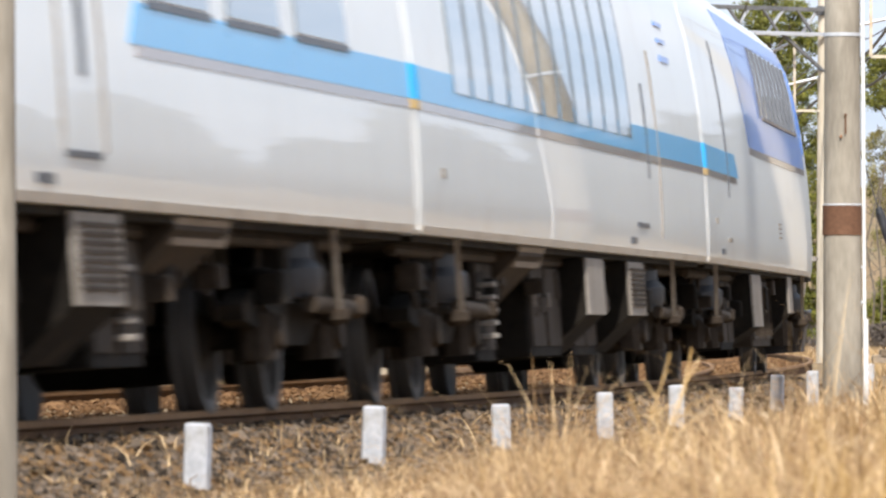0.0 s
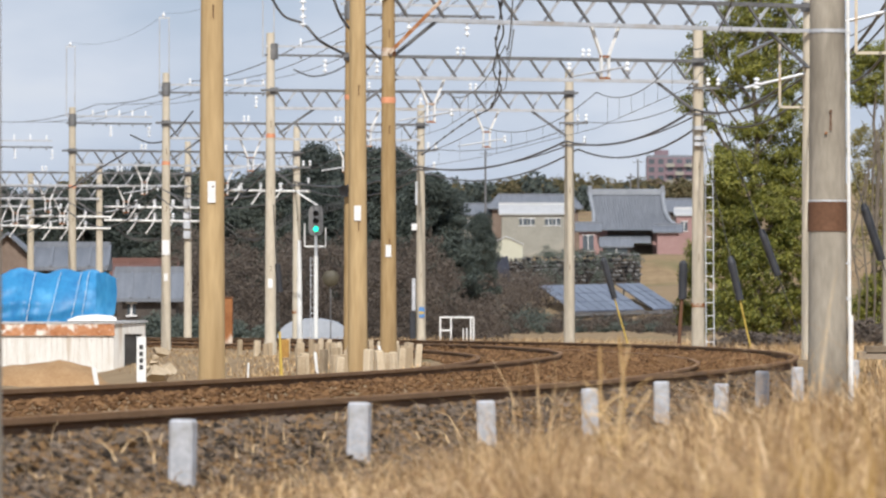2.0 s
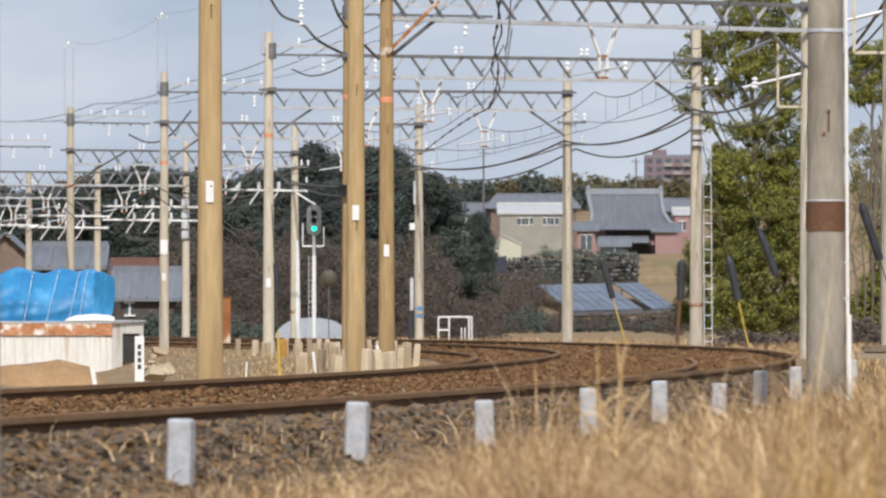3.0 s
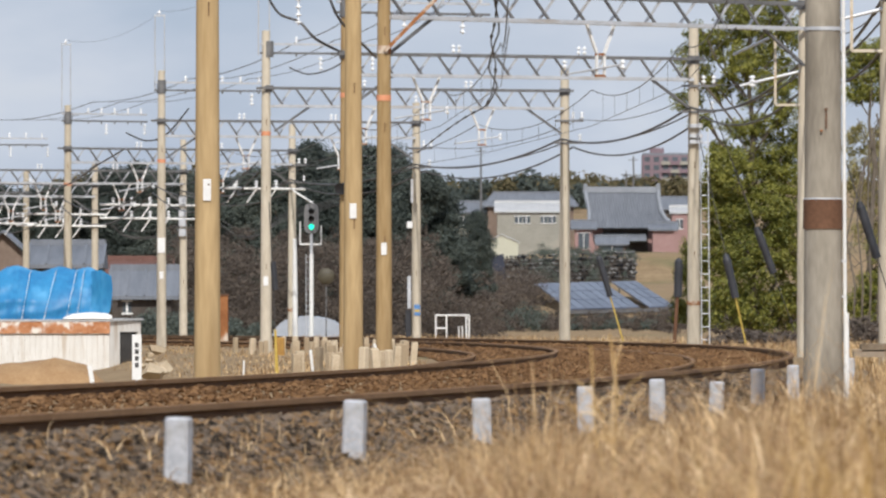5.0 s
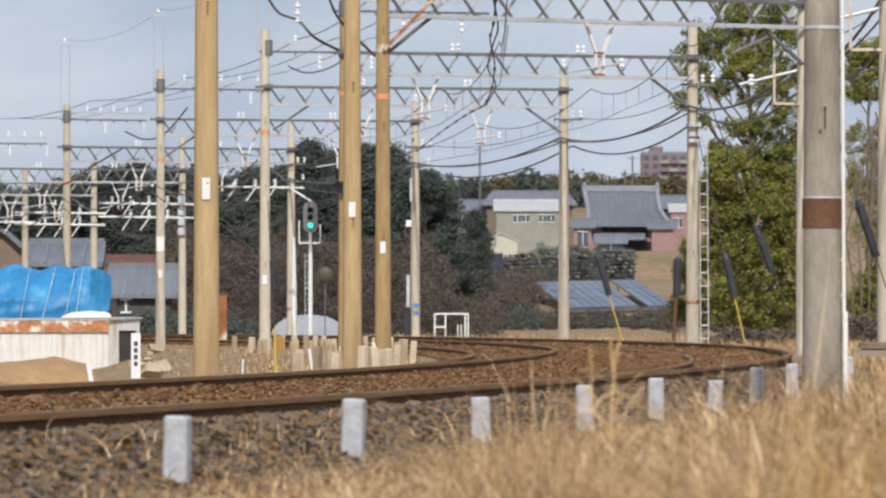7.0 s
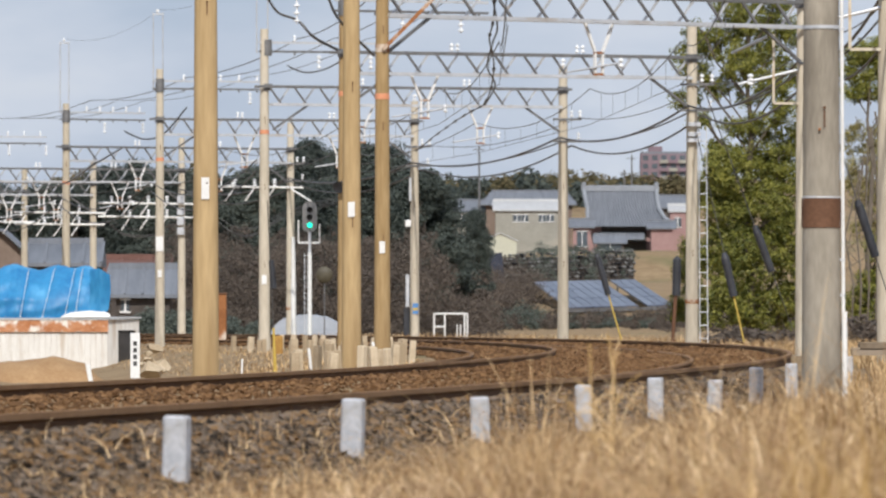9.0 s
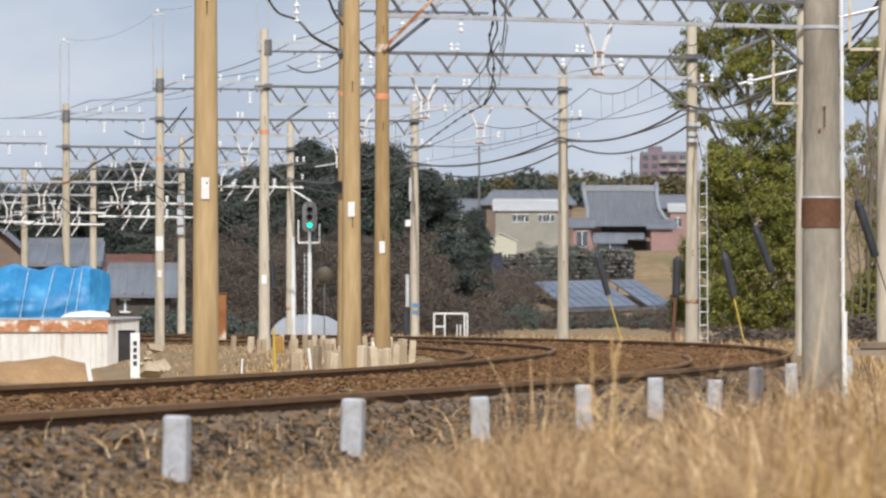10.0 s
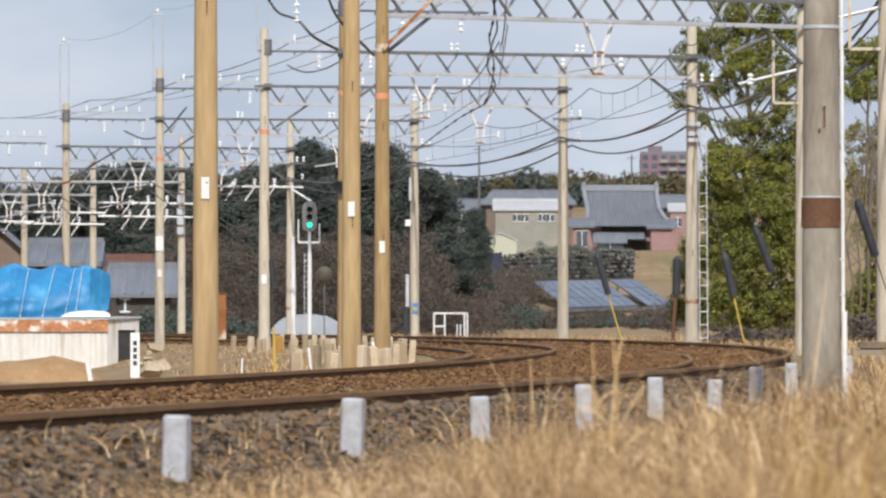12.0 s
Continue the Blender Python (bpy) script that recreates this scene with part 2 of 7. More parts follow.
def on_curve(off, s, z=0.0):
    """A place beside the curve: off metres outside the near outer rail, s metres along it."""
    a = s / RC
    return Vector((XC + (RC + off) * math.cos(a), YC + (RC + off) * math.sin(a), z))


def curve_pose(off, s, z=0.0):
    """Axes: x outwards from the curve, y along it away from the eye."""
    return Matrix.Translation(on_curve(off, s, z)) @ Matrix.Rotation(s / RC, 4, "Z")


def along(y, off):
    """How far along the curve a place off metres outside has that y."""
    return RC * math.asin((y - YC) / (RC + off))


# ---- ground ----
PROFILE = [(-925, -2.5), (-300, -2.2), (-60, -1.7), (-20, -1.45), (-12, -1.2), (-9.0, -0.42), (-6.9, -0.38), (-5.7, -0.27), (-5.25, -0.24),
           (-3.85, -0.14), (-3.7, -0.105), (-3.3, -0.115), (-2.75, -0.16), (-2.2, -0.20), (-1.55, -0.175), (-1.4, -0.23), (-0.05, -0.10), (0.07, -0.092), (0.20, -0.088), (0.38, -0.105), (1.05, -0.33), (1.6, -0.33),
           (3.0, -0.30), (6.0, -0.25), (12, -0.3), (40, -0.5), (4000, -0.6)]


def hills(x, y):
    """The rise of the far land."""
    d = np.interp(y, [430, 560, 640, 750, 820, 950, 1100, 1234, 1252, 1300, 1400, 1600, 2000, 2600, 4000], [0, 0.0, 0.8, 1.3, 4.0, 5.2, 6.2, 6.8, 11.0, 11.9, 13.5, 22.0, 33, 45, 60])
    left = 1 / (1 + math.exp(min(max((x / max(y, 1.0) + 0.002) * 220, -30), 30)))
    return d * (1 - 0.35 * left) + (0.0 if y < 600 else 0.5 * noise.noise(Vector((x * 0.02, y * 0.02, 3.0))))


def ground_height(x, y):
    e = math.hypot(x - XC, y - YC) - RC
    z = float(np.interp(e, [p[0] for p in PROFILE], [p[1] for p in PROFILE]))
    if e > 1.0:
        k = min((e - 1.0) / 1.5, 1)
        z += k * 0.05 * noise.noise(Vector((x * 0.8, y * 0.4, 0)))
    if y > 400:
        z = max(z, -0.7) if y > 520 else z + (max(z, -0.7) - z) * (y - 400) / 120
        z += hills(x, y)
    return z


def steps(*runs):
    out = []
    for a, b, n in runs:
        out += [a + (b - a) * i / n for i in range(n)]
    return out + [runs[-1][1]]


def build_ground():
    es = steps((-925, -60, 14), (-60, -20, 6), (-20, -9, 6), (-9, -6.9, 3), (-6.9, 1.7, 43), (1.7, 6, 10), (6, 20, 8), (20, 100, 10), (100, 700, 40), (700, 2000, 50), (2000, 4200, 20))
    turns = steps((-math.pi, -0.5, 30), (-0.5, -0.17, 30), (-0.17, 0.2, 260), (0.2, 0.4, 60), (0.4, 1.5, 150), (1.5, math.pi, 25))
    verts, faces = [], []
    for e in es:
        for a in turns:
            x, y = XC + (RC + e) * math.cos(a), YC + (RC + e) * math.sin(a)
            verts.append((x, y, ground_height(x, y)))
    n = len(turns)
    for i in range(len(es) - 1):
        faces += [(i * n + j, (i + 1) * n + j, (i + 1) * n + j + 1, i * n + j + 1) for j in range(n - 1)]
    sh = Shape().add(verts, faces)
    return solid("ground", sh, SOIL, HERE, "dry brown winter soil with patches of weeds", "ground", kind="structure")


build_ground()


# ---- tracks ----
RAIL_FORM = [(-0.065, -0.153), (0.065, -0.153), (0.065, -0.142), (0.012, -0.125), (0.009, -0.05), (0.034, -0.038), (0.034, -0.004), (0.028, 0.0), (-0.028, 0.0), (-0.034, -0.004), (-0.034, -0.038), (-0.009, -0.05), (-0.012, -0.125), (-0.065, -0.142)]
TRACK_FROM, TRACK_TO = -430.0, 300.0


def build_track(off, name, lift=0.0):
    lean = math.asin((CANT + lift) / GAUGE)
    base = thing(name, HERE, "rusty steel railway track on brown ballast", "railway track", kind="structure")
    for r_off, r_z in ((off, lift), (off - GAUGE, -CANT)):
        # the head gets a thin skin in the sunlit brown, sides included
        for form, nm, mat in ((RAIL_FORM, "rail", RUST_RAIL), ([(-0.0345, -0.036), (0.0365, -0.036), (0.0365, -0.004), (0.028, 0.0015), (-0.028, 0.0015), (-0.0345, -0.004)], "rail_head", RAIL_HEAD_LIT)):
            rings = []
            for s in steps((TRACK_FROM, -150, 40), (-150, TRACK_TO, 150)):
                rings.append([on_curve(r_off + px * math.cos(lean) - pz * math.sin(lean) , s, r_z + pz + px * math.sin(lean)) for px, pz in form])
            part(nm, Shape().sweep(rings), mat, base, "long rusty steel rail" if nm == "rail" else "rail head in a lighter, sunlit brown")
    return base, lean


TRACKS = [build_track(0.0, "track_near", 0.027), build_track(-SPACING, "track_far")]


def build_sleepers():
    shape = Shape().box((0, 0, -0.08), (2.4, 0.24, 0.16), cut=0.02)
    me = shape.mesh("sleeper", SLEEPER)
    clip = Shape().box((0, 0, 0.02), (0.16, 0.16, 0.03), cut=0.01).mesh("rail_clip", RUST_RAIL)
    for (base, lean), off in zip(TRACKS, (0.0, -SPACING)):
        for i in range(150):
            s = -140 + i * 1.34
            ob = new("sleeper", me)
            ob.parent = base
            ob.matrix_local = curve_pose(off - GAUGE / 2, s, -CANT / 2 - 0.155) @ Matrix.Rotation(-lean, 4, "Y")


build_sleepers()


def scatter(rows, size, seed, squash=0.7):
    """Rough stones with six corners, at (x, y, z)."""
    rng = np.random.default_rng(seed)
    c = np.array(rows)
    n = len(c)
    base = np.array([(1, 0, 0), (-1, 0, 0), (0, 1, 0), (0, -1, 0), (0, 0, 1), (0, 0, -1), (0.7, 0.6, 0.5), (-0.6, -0.7, 0.5)])
    faces = [(0, 2, 6), (2, 4, 6), (4, 0, 6), (2, 1, 4), (1, 3, 7), (3, 4, 7), (4, 1, 7), (3, 0, 4), (2, 0, 5), (1, 2, 5), (3, 1, 5), (0, 3, 5)]
    v = np.repeat(base[None], n, 0) * rng.uniform(0.55, 1.15, (n, 8, 3))
    a = rng.uniform(0, math.tau, n)
    t = rng.uniform(-0.7, 0.7, n)
    ca, sa, ct, st = np.cos(a), np.sin(a), np.cos(t), np.sin(t)
    x = v[..., 0] * ct[:, None] - v[..., 2] * st[:, None]
    z = v[..., 0] * st[:, None] + v[..., 2] * ct[:, None]
    y = v[..., 1]
    scale = (size * rng.lognormal(0, 0.3, n))[:, None]
    out = np.stack([(x * ca[:, None] - y * sa[:, None]) * scale, (x * sa[:, None] + y * ca[:, None]) * scale, z * scale * squash], -1) + c[:, None]
    sh = Shape()
    sh.v = [tuple(p) for p in out.reshape(-1, 3).tolist()]
    sh.f = [tuple(i + 8 * k for i in f) for k in range(n) for f in faces]
    return sh


def ballast_rows(e0, e1, y0, y1, count, seed, lift=0.012):
    rng = np.random.default_rng(seed)
    rows = []
    for _ in range(count):
        e = rng.uniform(e0, e1)
        y = y0 + (y1 - y0) * rng.random() ** 1.5
        p = on_curve(e, along(y, e))
        rows.append((p.x, p.y, ground_height(p.x, p.y) + lift + rng.uniform(-0.01, 0.012)))
    return rows


grey = solid("ballast_shoulder", scatter(ballast_rows(0.06, 1.5, 34, 95, 34000, 5), 0.030, 6), BALLAST_GREY, HERE,
             "loose grey crushed stone on the ballast shoulder", "ballast", kind="stuff")
brown = solid("ballast_between_tracks", scatter(ballast_rows(-5.9, -0.06, 38, 175, 46000, 7), 0.028, 8), BALLAST_BROWN, HERE,
              "rust-brown crushed stone between the rails", "ballast", kind="stuff")

solid("far_ballast", scatter(ballast_rows(-5.9, -0.1, 150, 330, 22000, 9, 0.02), 0.055, 10), BALLAST_BROWN, HERE,
      "rust-brown crushed stone along the far curve", "ballast", kind="stuff")


# ---- poles beside the line ----
POLE_BASE, POLE_TAPER = 0.172, 0.0058     # radius at the foot, and how it narrows in each metre


def pole_shape(height, r=POLE_BASE, foot=0.6):
    return Shape().rod((0, 0, -foot), (0, 0, height), r, r - POLE_TAPER * height, 20)


def ground_at(off, s):
    p = on_curve(off, s)
    return ground_height(p.x, p.y)


def band(parent, z, height, mat, r=POLE_BASE, name="band", label=""):
    r0 = r - POLE_TAPER * z + 0.006
    return part(name, Shape().rod((0, 0, z), (0, 0, z + height), r0, r0 - POLE_TAPER * height, 20), mat, parent, label)


def plate(parent, z, w, h, r=POLE_BASE, side=0.0, name="number_plate"):
    """A blank white plate on the side of a pole that faces the eye, with a dark bar for its writing."""
    d = r - POLE_TAPER * z + 0.012
    part(name, Shape().box((side, -d, z), (w, 0.012, h), cut=0.003), WHITE_STEEL, parent, "small white plate")


RIGHT_YS = [30.1, 71.6, 108.0, 142.0, 177.0, 212.7, 249.1, 287.9, 318.8, 345.1, 366.0, 382.0]
LEFT_YS = [106.2, 141.6, 170.0, 208.5, 246.0, 284.8, 314.2]
RIGHT, LEFT = 1.8, -7.1
SET = {71.6: -0.052, 106.2: -0.042, 141.6: -0.060, 170.0: 0.065, 246.0: -0.075}   # how far some poles stand out of line


def build_pole(off, y, height, grey=False, label="round grey concrete catenary pole beside the railway track"):
    s = along(y, off)
    z = ground_at(off, s)
    p = on_curve(off + SET.get(y, 0.0), s, z)
    top = thing("catenary_pole", Matrix.Translation(p), label, "pole", "catenary poles")
    part("shaft", pole_shape(height - z), POLE_GREY if grey else (POLE_TAN if off < 0 and y < 215 else POLE_CONCRETE), top)
    for k in range(3):                     # step bolts
        zz = 2.6 + 2.1 * k + 0.17 * (k % 2)
        d = POLE_BASE - POLE_TAPER * zz
        part("step_bolt", Shape().rod((0.02, -d + 0.01, zz), (0.02, -d - 0.02, zz), 0.013, 0.013, 8).box((0.02, -d - 0.012, zz - 0.09), (0.014, 0.008, 0.14)), BAND_BROWN, top, "rusty step bolt with a rust streak")
    return top, -z


poles = {}
for y in RIGHT_YS:
    near = y < 80
    poles["right", y] = build_pole(RIGHT, y, 10.2 if y < 150 else (8.0 if y < 350 else 7.4), near)
for y in LEFT_YS:
    poles["left", y] = build_pole(LEFT, y, 10.4 if y < 175 else (9.0 if y < 300 else 8.6), False, "tall tan concrete catenary pole beside the railway track")

near_pole, zb = poles["right", 71.6]
band(near_pole, zb + 1.27, 0.25, BAND_BROWN, label="dark brown protective band")
band(near_pole, zb + 1.52, 0.015, GALV, name="clamp")
band(near_pole, zb + 2.95, 0.03, GALV, name="clamp")
conduit_r = POLE_BASE + 0.012
part("conduit", Shape().rod((conduit_r + 0.005, -0.03, zb - 0.2), (conduit_r - 0.045, -0.03, 9.5), 0.016, 0.016, 10), WHITE_STEEL, near_pole, "thin white cable conduit")
part("conduit_guard", Shape().rod((conduit_r + 0.015, -0.035, zb - 0.4), (conduit_r + 0.01, -0.035, zb + 0.56), 0.026, 0.024, 10), WHITE_STEEL, near_pole, "white conduit guard")
for z in (zb + 0.7, zb + 1.0, zb + 2.95):
    part("bracket", Shape().box((conduit_r - 0.02, -0.03, z), (0.07, 0.03, 0.02)), GALV, near_pole)
part("rust_bolt", Shape().rod((-0.02, -POLE_BASE + 0.02, zb + 2.1), (-0.02, -POLE_BASE - 0.015, zb + 2.1), 0.012, 0.012, 8), RUST, near_pole)
for (side, y), z, w, h in ((("left", 106.2), 2.15, 0.10, 0.27), (("left", 141.6), 2.36, 0.115, 0.25), (("left", 170.0), 1.98, 0.11, 0.24), (("left", 284.8), 3.12, 0.25, 0.50),
                           (("left", 284.8), 2.12, 0.13, 0.26), (("left", 246.0), 1.72, 0.14, 0.27)):
    pl, z0 = poles[side, y]
    plate(pl, z + z0, w, h)
for y, z, mat in ((170.0, 4.95, ORANGE), (208.5, 6.05, ORANGE), (246.0, 5.95, ORANGE), (284.8, 5.9, ORANGE), (314.2, 5.6, ORANGE)):
    pl, z0 = poles["left", y]
    band(pl, z + z0, 0.12, mat, label="faded orange tape")
pl, z0 = poles["left", 170.0]
band(pl, z0 + 5.9, 0.16, RUST, name="collar", label="rusty steel collar")
part("brace", Shape().bar((0.02, -0.2, z0 + 5.95), (1.05, -0.1, z0 + 7.0), 0.07, 0.07), RUST, pl, "rusty diagonal brace")


def insulator(c, h=0.26, r=0.055, n=3):
    """A stack of porcelain sheds, upright from c."""
    prof = [(0.02, 0)]
    for k in range(n):
        z = h * (k + 0.35) / n
        prof += [(0.022, z - 0.02), (r, z), (r * 0.9, z + 0.03), (0.025, z + 0.05)]
    return Shape().lathe(c, prof + [(0.02, h)], 10)


def build_portal(yl, yr, top=7.27, deep=0.52, upper=4.1, hangers=(), pins=4):
    """A lattice beam over both tracks, with a pair of thin feeder bars over its inner end."""
    a = on_curve(LEFT, along(yl, LEFT), top)
    b = on_curve(RIGHT, along(yr, RIGHT), top)
    m = Matrix.Translation(a) @ (b - a).to_track_quat("X", "Z").to_matrix().to_4x4()
    span = (b - a).length
    beam = thing("portal_beam", m, "galvanised steel lattice beam across both railway tracks", "beam", "portal beams")
    for yy in (-0.2, 0.2):
        part("top_chord", Shape().bar((-0.3, yy, 0), (span + 0.2, yy, 0), 0.07, 0.07), STEEL_DARK, beam, "dark upper chord")
        part("bottom_chord", Shape().bar((0.1, yy, -deep), (span - 0.1, yy, -deep), 0.075, 0.075), GALV, beam)
    count = 12
    step = span / count
    for k in range(count):
        x0, x1 = k * step, (k + 0.5) * step
        part("diagonal", Shape().bar((x0, -0.2, 0), (x1, -0.2, -deep), 0.045, 0.05), STEEL_DARK, beam)
        part("diagonal", Shape().bar((x1, 0.2, -deep), (x0 + step, 0.2, 0), 0.045, 0.05), GALV, beam)
    for x, sgn in ((0.0, 1), (span, -1)):   # knee braces
        part("knee_brace", Shape().bar((x + sgn * 0.15, -0.1, -1.25), (x + sgn * 1.25, -0.1, -deep), 0.06, 0.06), STEEL_DARK, beam)
        part("clamp", Shape().rod((x, 0, -0.12), (x, 0, 0.08), 0.16, 0.16, 16), STEEL_DARK, beam)
    if upper:
        for z in (1.28, 1.02):
            part("feeder_bar", Shape().bar((-0.25, 0.0, z), (upper, 0.0, z), 0.06, 0.06), STEEL_DARK if z < 1.1 else GALV, beam)
        part("clamp", Shape().rod((0, 0, 0.9), (0, 0, 1.36), 0.15, 0.145, 16), STEEL_DARK, beam)
        for k in range(pins):
            x = 0.85 + k * (upper - 1.1) / max(pins - 1, 1)
            part("insulator", insulator((x, 0, 1.31), 0.2, 0.05, 2), PORCELAIN, beam, "white porcelain insulator")
            part("insulator_pin", Shape().rod((x, 0, 0.92), (x, 0, 0.99), 0.03, 0.03, 8), STEEL_DARK, beam)
        for k in (0, 2):
            x = 1.6 + k * 0.8
            part("insulator_string", insulator((x, 0, 0.52), 0.42, 0.075, 3), PORCELAIN, beam, "hanging string of white insulators")
    for x in hangers:                       # V-shaped catenary supports
        v = Shape()
        for sgn in (-1, 1):
            v.bar((x + sgn * 0.38, 0, -deep), (x + sgn * 0.1, 0, -deep - 0.62), 0.055, 0.055)
            v.bar((x + sgn * 0.1, 0, -deep - 0.6), (x + sgn * 0.1, 0, -deep - 1.08), 0.05, 0.05)
        part("hanger", v, WHITE_STEEL, beam, "white V-shaped wire hanger")
        part("hanger_tie", Shape().bar((x - 0.13, 0, -deep - 0.64), (x + 0.13, 0, -deep - 0.64), 0.05, 0.05).bar((x - 0.13, 0, -deep - 1.08), (x + 0.13, 0, -deep - 1.08), 0.05, 0.05), RUST, beam)
        part("registration_arm", Shape().rod((x + 0.5, -0.05, -deep - 0.84), (x - 0.9, -0.05, -deep - 1.06), 0.025, 0.02, 8), GALV, beam)
        part("arm_insulator", insulator((x + 0.55, -0.05, -deep - 0.95), 0.22, 0.06, 2), PORCELAIN, beam)
    for x in (span * 0.30, span * 0.66):
        part("insulator", insulator((x, -0.1, 0.05), 0.22, 0.06, 2), PORCELAIN, beam)
        part("insulator", insulator((x + 0.16, -0.1, 0.05), 0.22, 0.06, 2), PORCELAIN, beam)
    return beam


build_portal(170.0, 177.0, top=7.16, upper=0, hangers=(5.72,))
build_portal(208.5, 212.7, top=7.13, upper=3.95, hangers=(2.2,), pins=3)
build_portal(246.0, 249.1, top=7.33, upper=3.9, hangers=(2.9, 6.6), pins=3)
build_portal(284.8, 287.9, top=7.32, upper=3.7, hangers=(3.0, 6.4), pins=5)
build_portal(314.2, 318.8, top=7.0, upper=3.3, hangers=(3.0, 6.4), pins=5)
build_portal(341.5, 345.1, top=6.7, upper=3.2, hangers=(3.0, 6.4), pins=4)
build_portal(362.0, 366.0, top=6.5, upper=0, hangers=(3.0, 5.2, 7.4))
build_portal(378.0, 382.0, top=6.4, upper=0, hangers=(3.6, 5.6, 7.6))

# cantilevers and frames on the outer poles
for y, drop in ((142.0, 0.0), (177.0, 0.0), (212.7, 0.0), (249.1, 0.0), (287.9, 0.0), (318.8, 0.0)):
    pl, z0 = poles["right", y]
    f = Shape()
    f.bar((-0.1, -0.12, z0 + 5.05), (-0.62, -0.12, z0 + 5.05), 0.05, 0.05)
    f.bar((-0.62, -0.12, z0 + 5.05), (-0.62, -0.12, z0 + 6.5), 0.05, 0.05)
    if y < 200:
        part("side_frame", f, CREAM_STEEL, pl, "cream L-shaped steel frame")
        part("cantilever", Shape().rod((-0.1, -0.1, z0 + 5.75), (-1.35, -0.1, z0 + 5.45), 0.035, 0.03, 10).rod((-0.75, -0.1, z0 + 6.45), (-1.5, -0.1, z0 + 6.1), 0.03, 0.03, 8), GALV, pl, "steel tube cantilever")
        part("cantilever_insulator", insulator((-1.1, -0.1, z0 + 5.42), 0.25, 0.07, 3), PORCELAIN, pl)
    else:
        for z in (6.45, 5.8):
            part("cross_arm", Shape().bar((-0.3, -0.14, z0 + z), (0.55, -0.14, z0 + z), 0.06, 0.06), STEEL_DARK, pl)
        for x, z in ((0.5, 6.5), (0.25, 6.5), (0.45, 5.85)):
            part("insulator", insulator((x, -0.14, z0 + z), 0.22, 0.06, 2), PORCELAIN, pl)
for y in (249.1, 287.9, 318.8):
    pl, z0 = poles["right", y]
    part("cap_insulator", insulator((0, 0, z0 + 8.0), 0.25, 0.09, 2), PORCELAIN, pl)

# long pale feeder pipes with insulators under the far beams
for y, z, n in ((318.8, 5.55, 4), (345.1, 5.3, 4), (345.1, 4.75, 3), (366.0, 5.2, 4), (366.0, 4.7, 3), (382.0, 5.0, 4)):
    pl, z0 = poles["right", y]
    pipe = part("feeder_pipe", Shape().rod((0.5, -0.2, z0 + z), (-3.4, -0.2, z0 + z + 0.05), 0.045, 0.045, 10), WHITE_STEEL, pl, "long pale steel pipe arm")
    for k in range(n):
        x = -0.6 - 0.75 * k
        part("insulator", insulator((x, -0.2, z0 + z + 0.04), 0.3, 0.085, 3), PORCELAIN, pipe)
        part("drop_arm", Shape().rod((x, -0.2, z0 + z), (x - 0.35, -0.2, z0 + z - 0.5), 0.028, 0.028, 8), WHITE_STEEL, pipe)

# twin rods for the overhead earth wire
for y in (246.0, 284.8, 314.2):
    pl, z0 = poles["left", y]
    for x in (-0.22, 0.1):
        part("earth_wire_rod", Shape().rod((x, 0, z0 + 8.3), (x, 0, z0 + 10.9), 0.022, 0.018, 8), GALV, pl)
    part("earth_wire_top", Shape().bar((-0.25, 0, z0 + 10.85), (0.13, 0, z0 + 10.85), 0.04, 0.05), GALV, pl)
    part("cap_insulator", insulator((-0.08, 0, z0 + 10.88), 0.16, 0.07, 1), PORCELAIN, pl)

# ladder on one outer pole
pl, z0 = poles["right", 212.7]
rails = Shape().bar((0.2, -0.1, 0.2), (0.17, -0.1, z0 + 5.4), 0.025, 0.025).bar((0.40, -0.1, 0.2), (0.36, -0.1, z0 + 5.4), 0.025, 0.025)
part("ladder_rail", rails, GALV, pl)
for k in range(16):
    z = 0.4 + 0.33 * k
    part("ladder_rung", Shape().rod((0.2, -0.1, z), (0.39, -0.1, z), 0.013, 0.013, 6), GALV, pl)
band(pl, z0 + 0.95, 0.1, RUST)
for z in (5.05, 5.2, 5.45):
    part("joint_box", Shape().box((0.05, -0.2, z0 + z), (0.34, 0.16, 0.1), cut=0.02), GALV, pl)
# boxes on other poles
pl, z0 = poles["right", 287.9]
part("junction_box", Shape().box((-0.22, -0.1, z0 + 3.85), (0.2, 0.18, 0.22), cut=0.02), WHITE_STEEL, pl, "white junction box")
part("equipment_cover", Shape().box((-0.24, -0.1, z0 + 1.55), (0.13, 0.14, 1.1), cut=0.02), GALV, pl)
part("equipment_cover", Shape().box((-0.27, -0.1, z0 + 0.5), (0.2, 0.2, 0.9), cut=0.02), BLACK_RUBBER, pl)
part("notice", Shape().box((0.03, -0.18, z0 + 0.95), (0.2, 0.02, 0.36)), material("blue_notice", (0.08, 0.2, 0.45), (0.12, 0.28, 0.55), 0.5, size=8, fine=30, bump=0.0), pl, "small blue notice with a yellow bar")
part("notice_bar", Shape().box((0.03, -0.193, z0 + 0.93), (0.17, 0.006, 0.09)), YELLOW, pl)
part("counterweight", Shape().box((-0.15, -0.2, z0 + 5.0), (0.08, 0.1, 0.8), cut=0.02), GALV, pl)
pl, z0 = poles["right", 318.8]
part("cable_guard", Shape().rod((0.12, -0.2, 0.3), (0.1, -0.2, z0 + 3.7), 0.11, 0.07, 12), WHITE_STEEL, pl, "white cable guard")
band(pl, z0 + 0.95, 0.12, RUST)
pl, z0 = poles["right", 345.1]
for z in (4.2, 4.6, 5.0, 5.5):
    part("equipment_cover", Shape().box((-0.03, -0.2, z0 + z), (0.3, 0.2, 0.3), cut=0.03), GALV, pl)
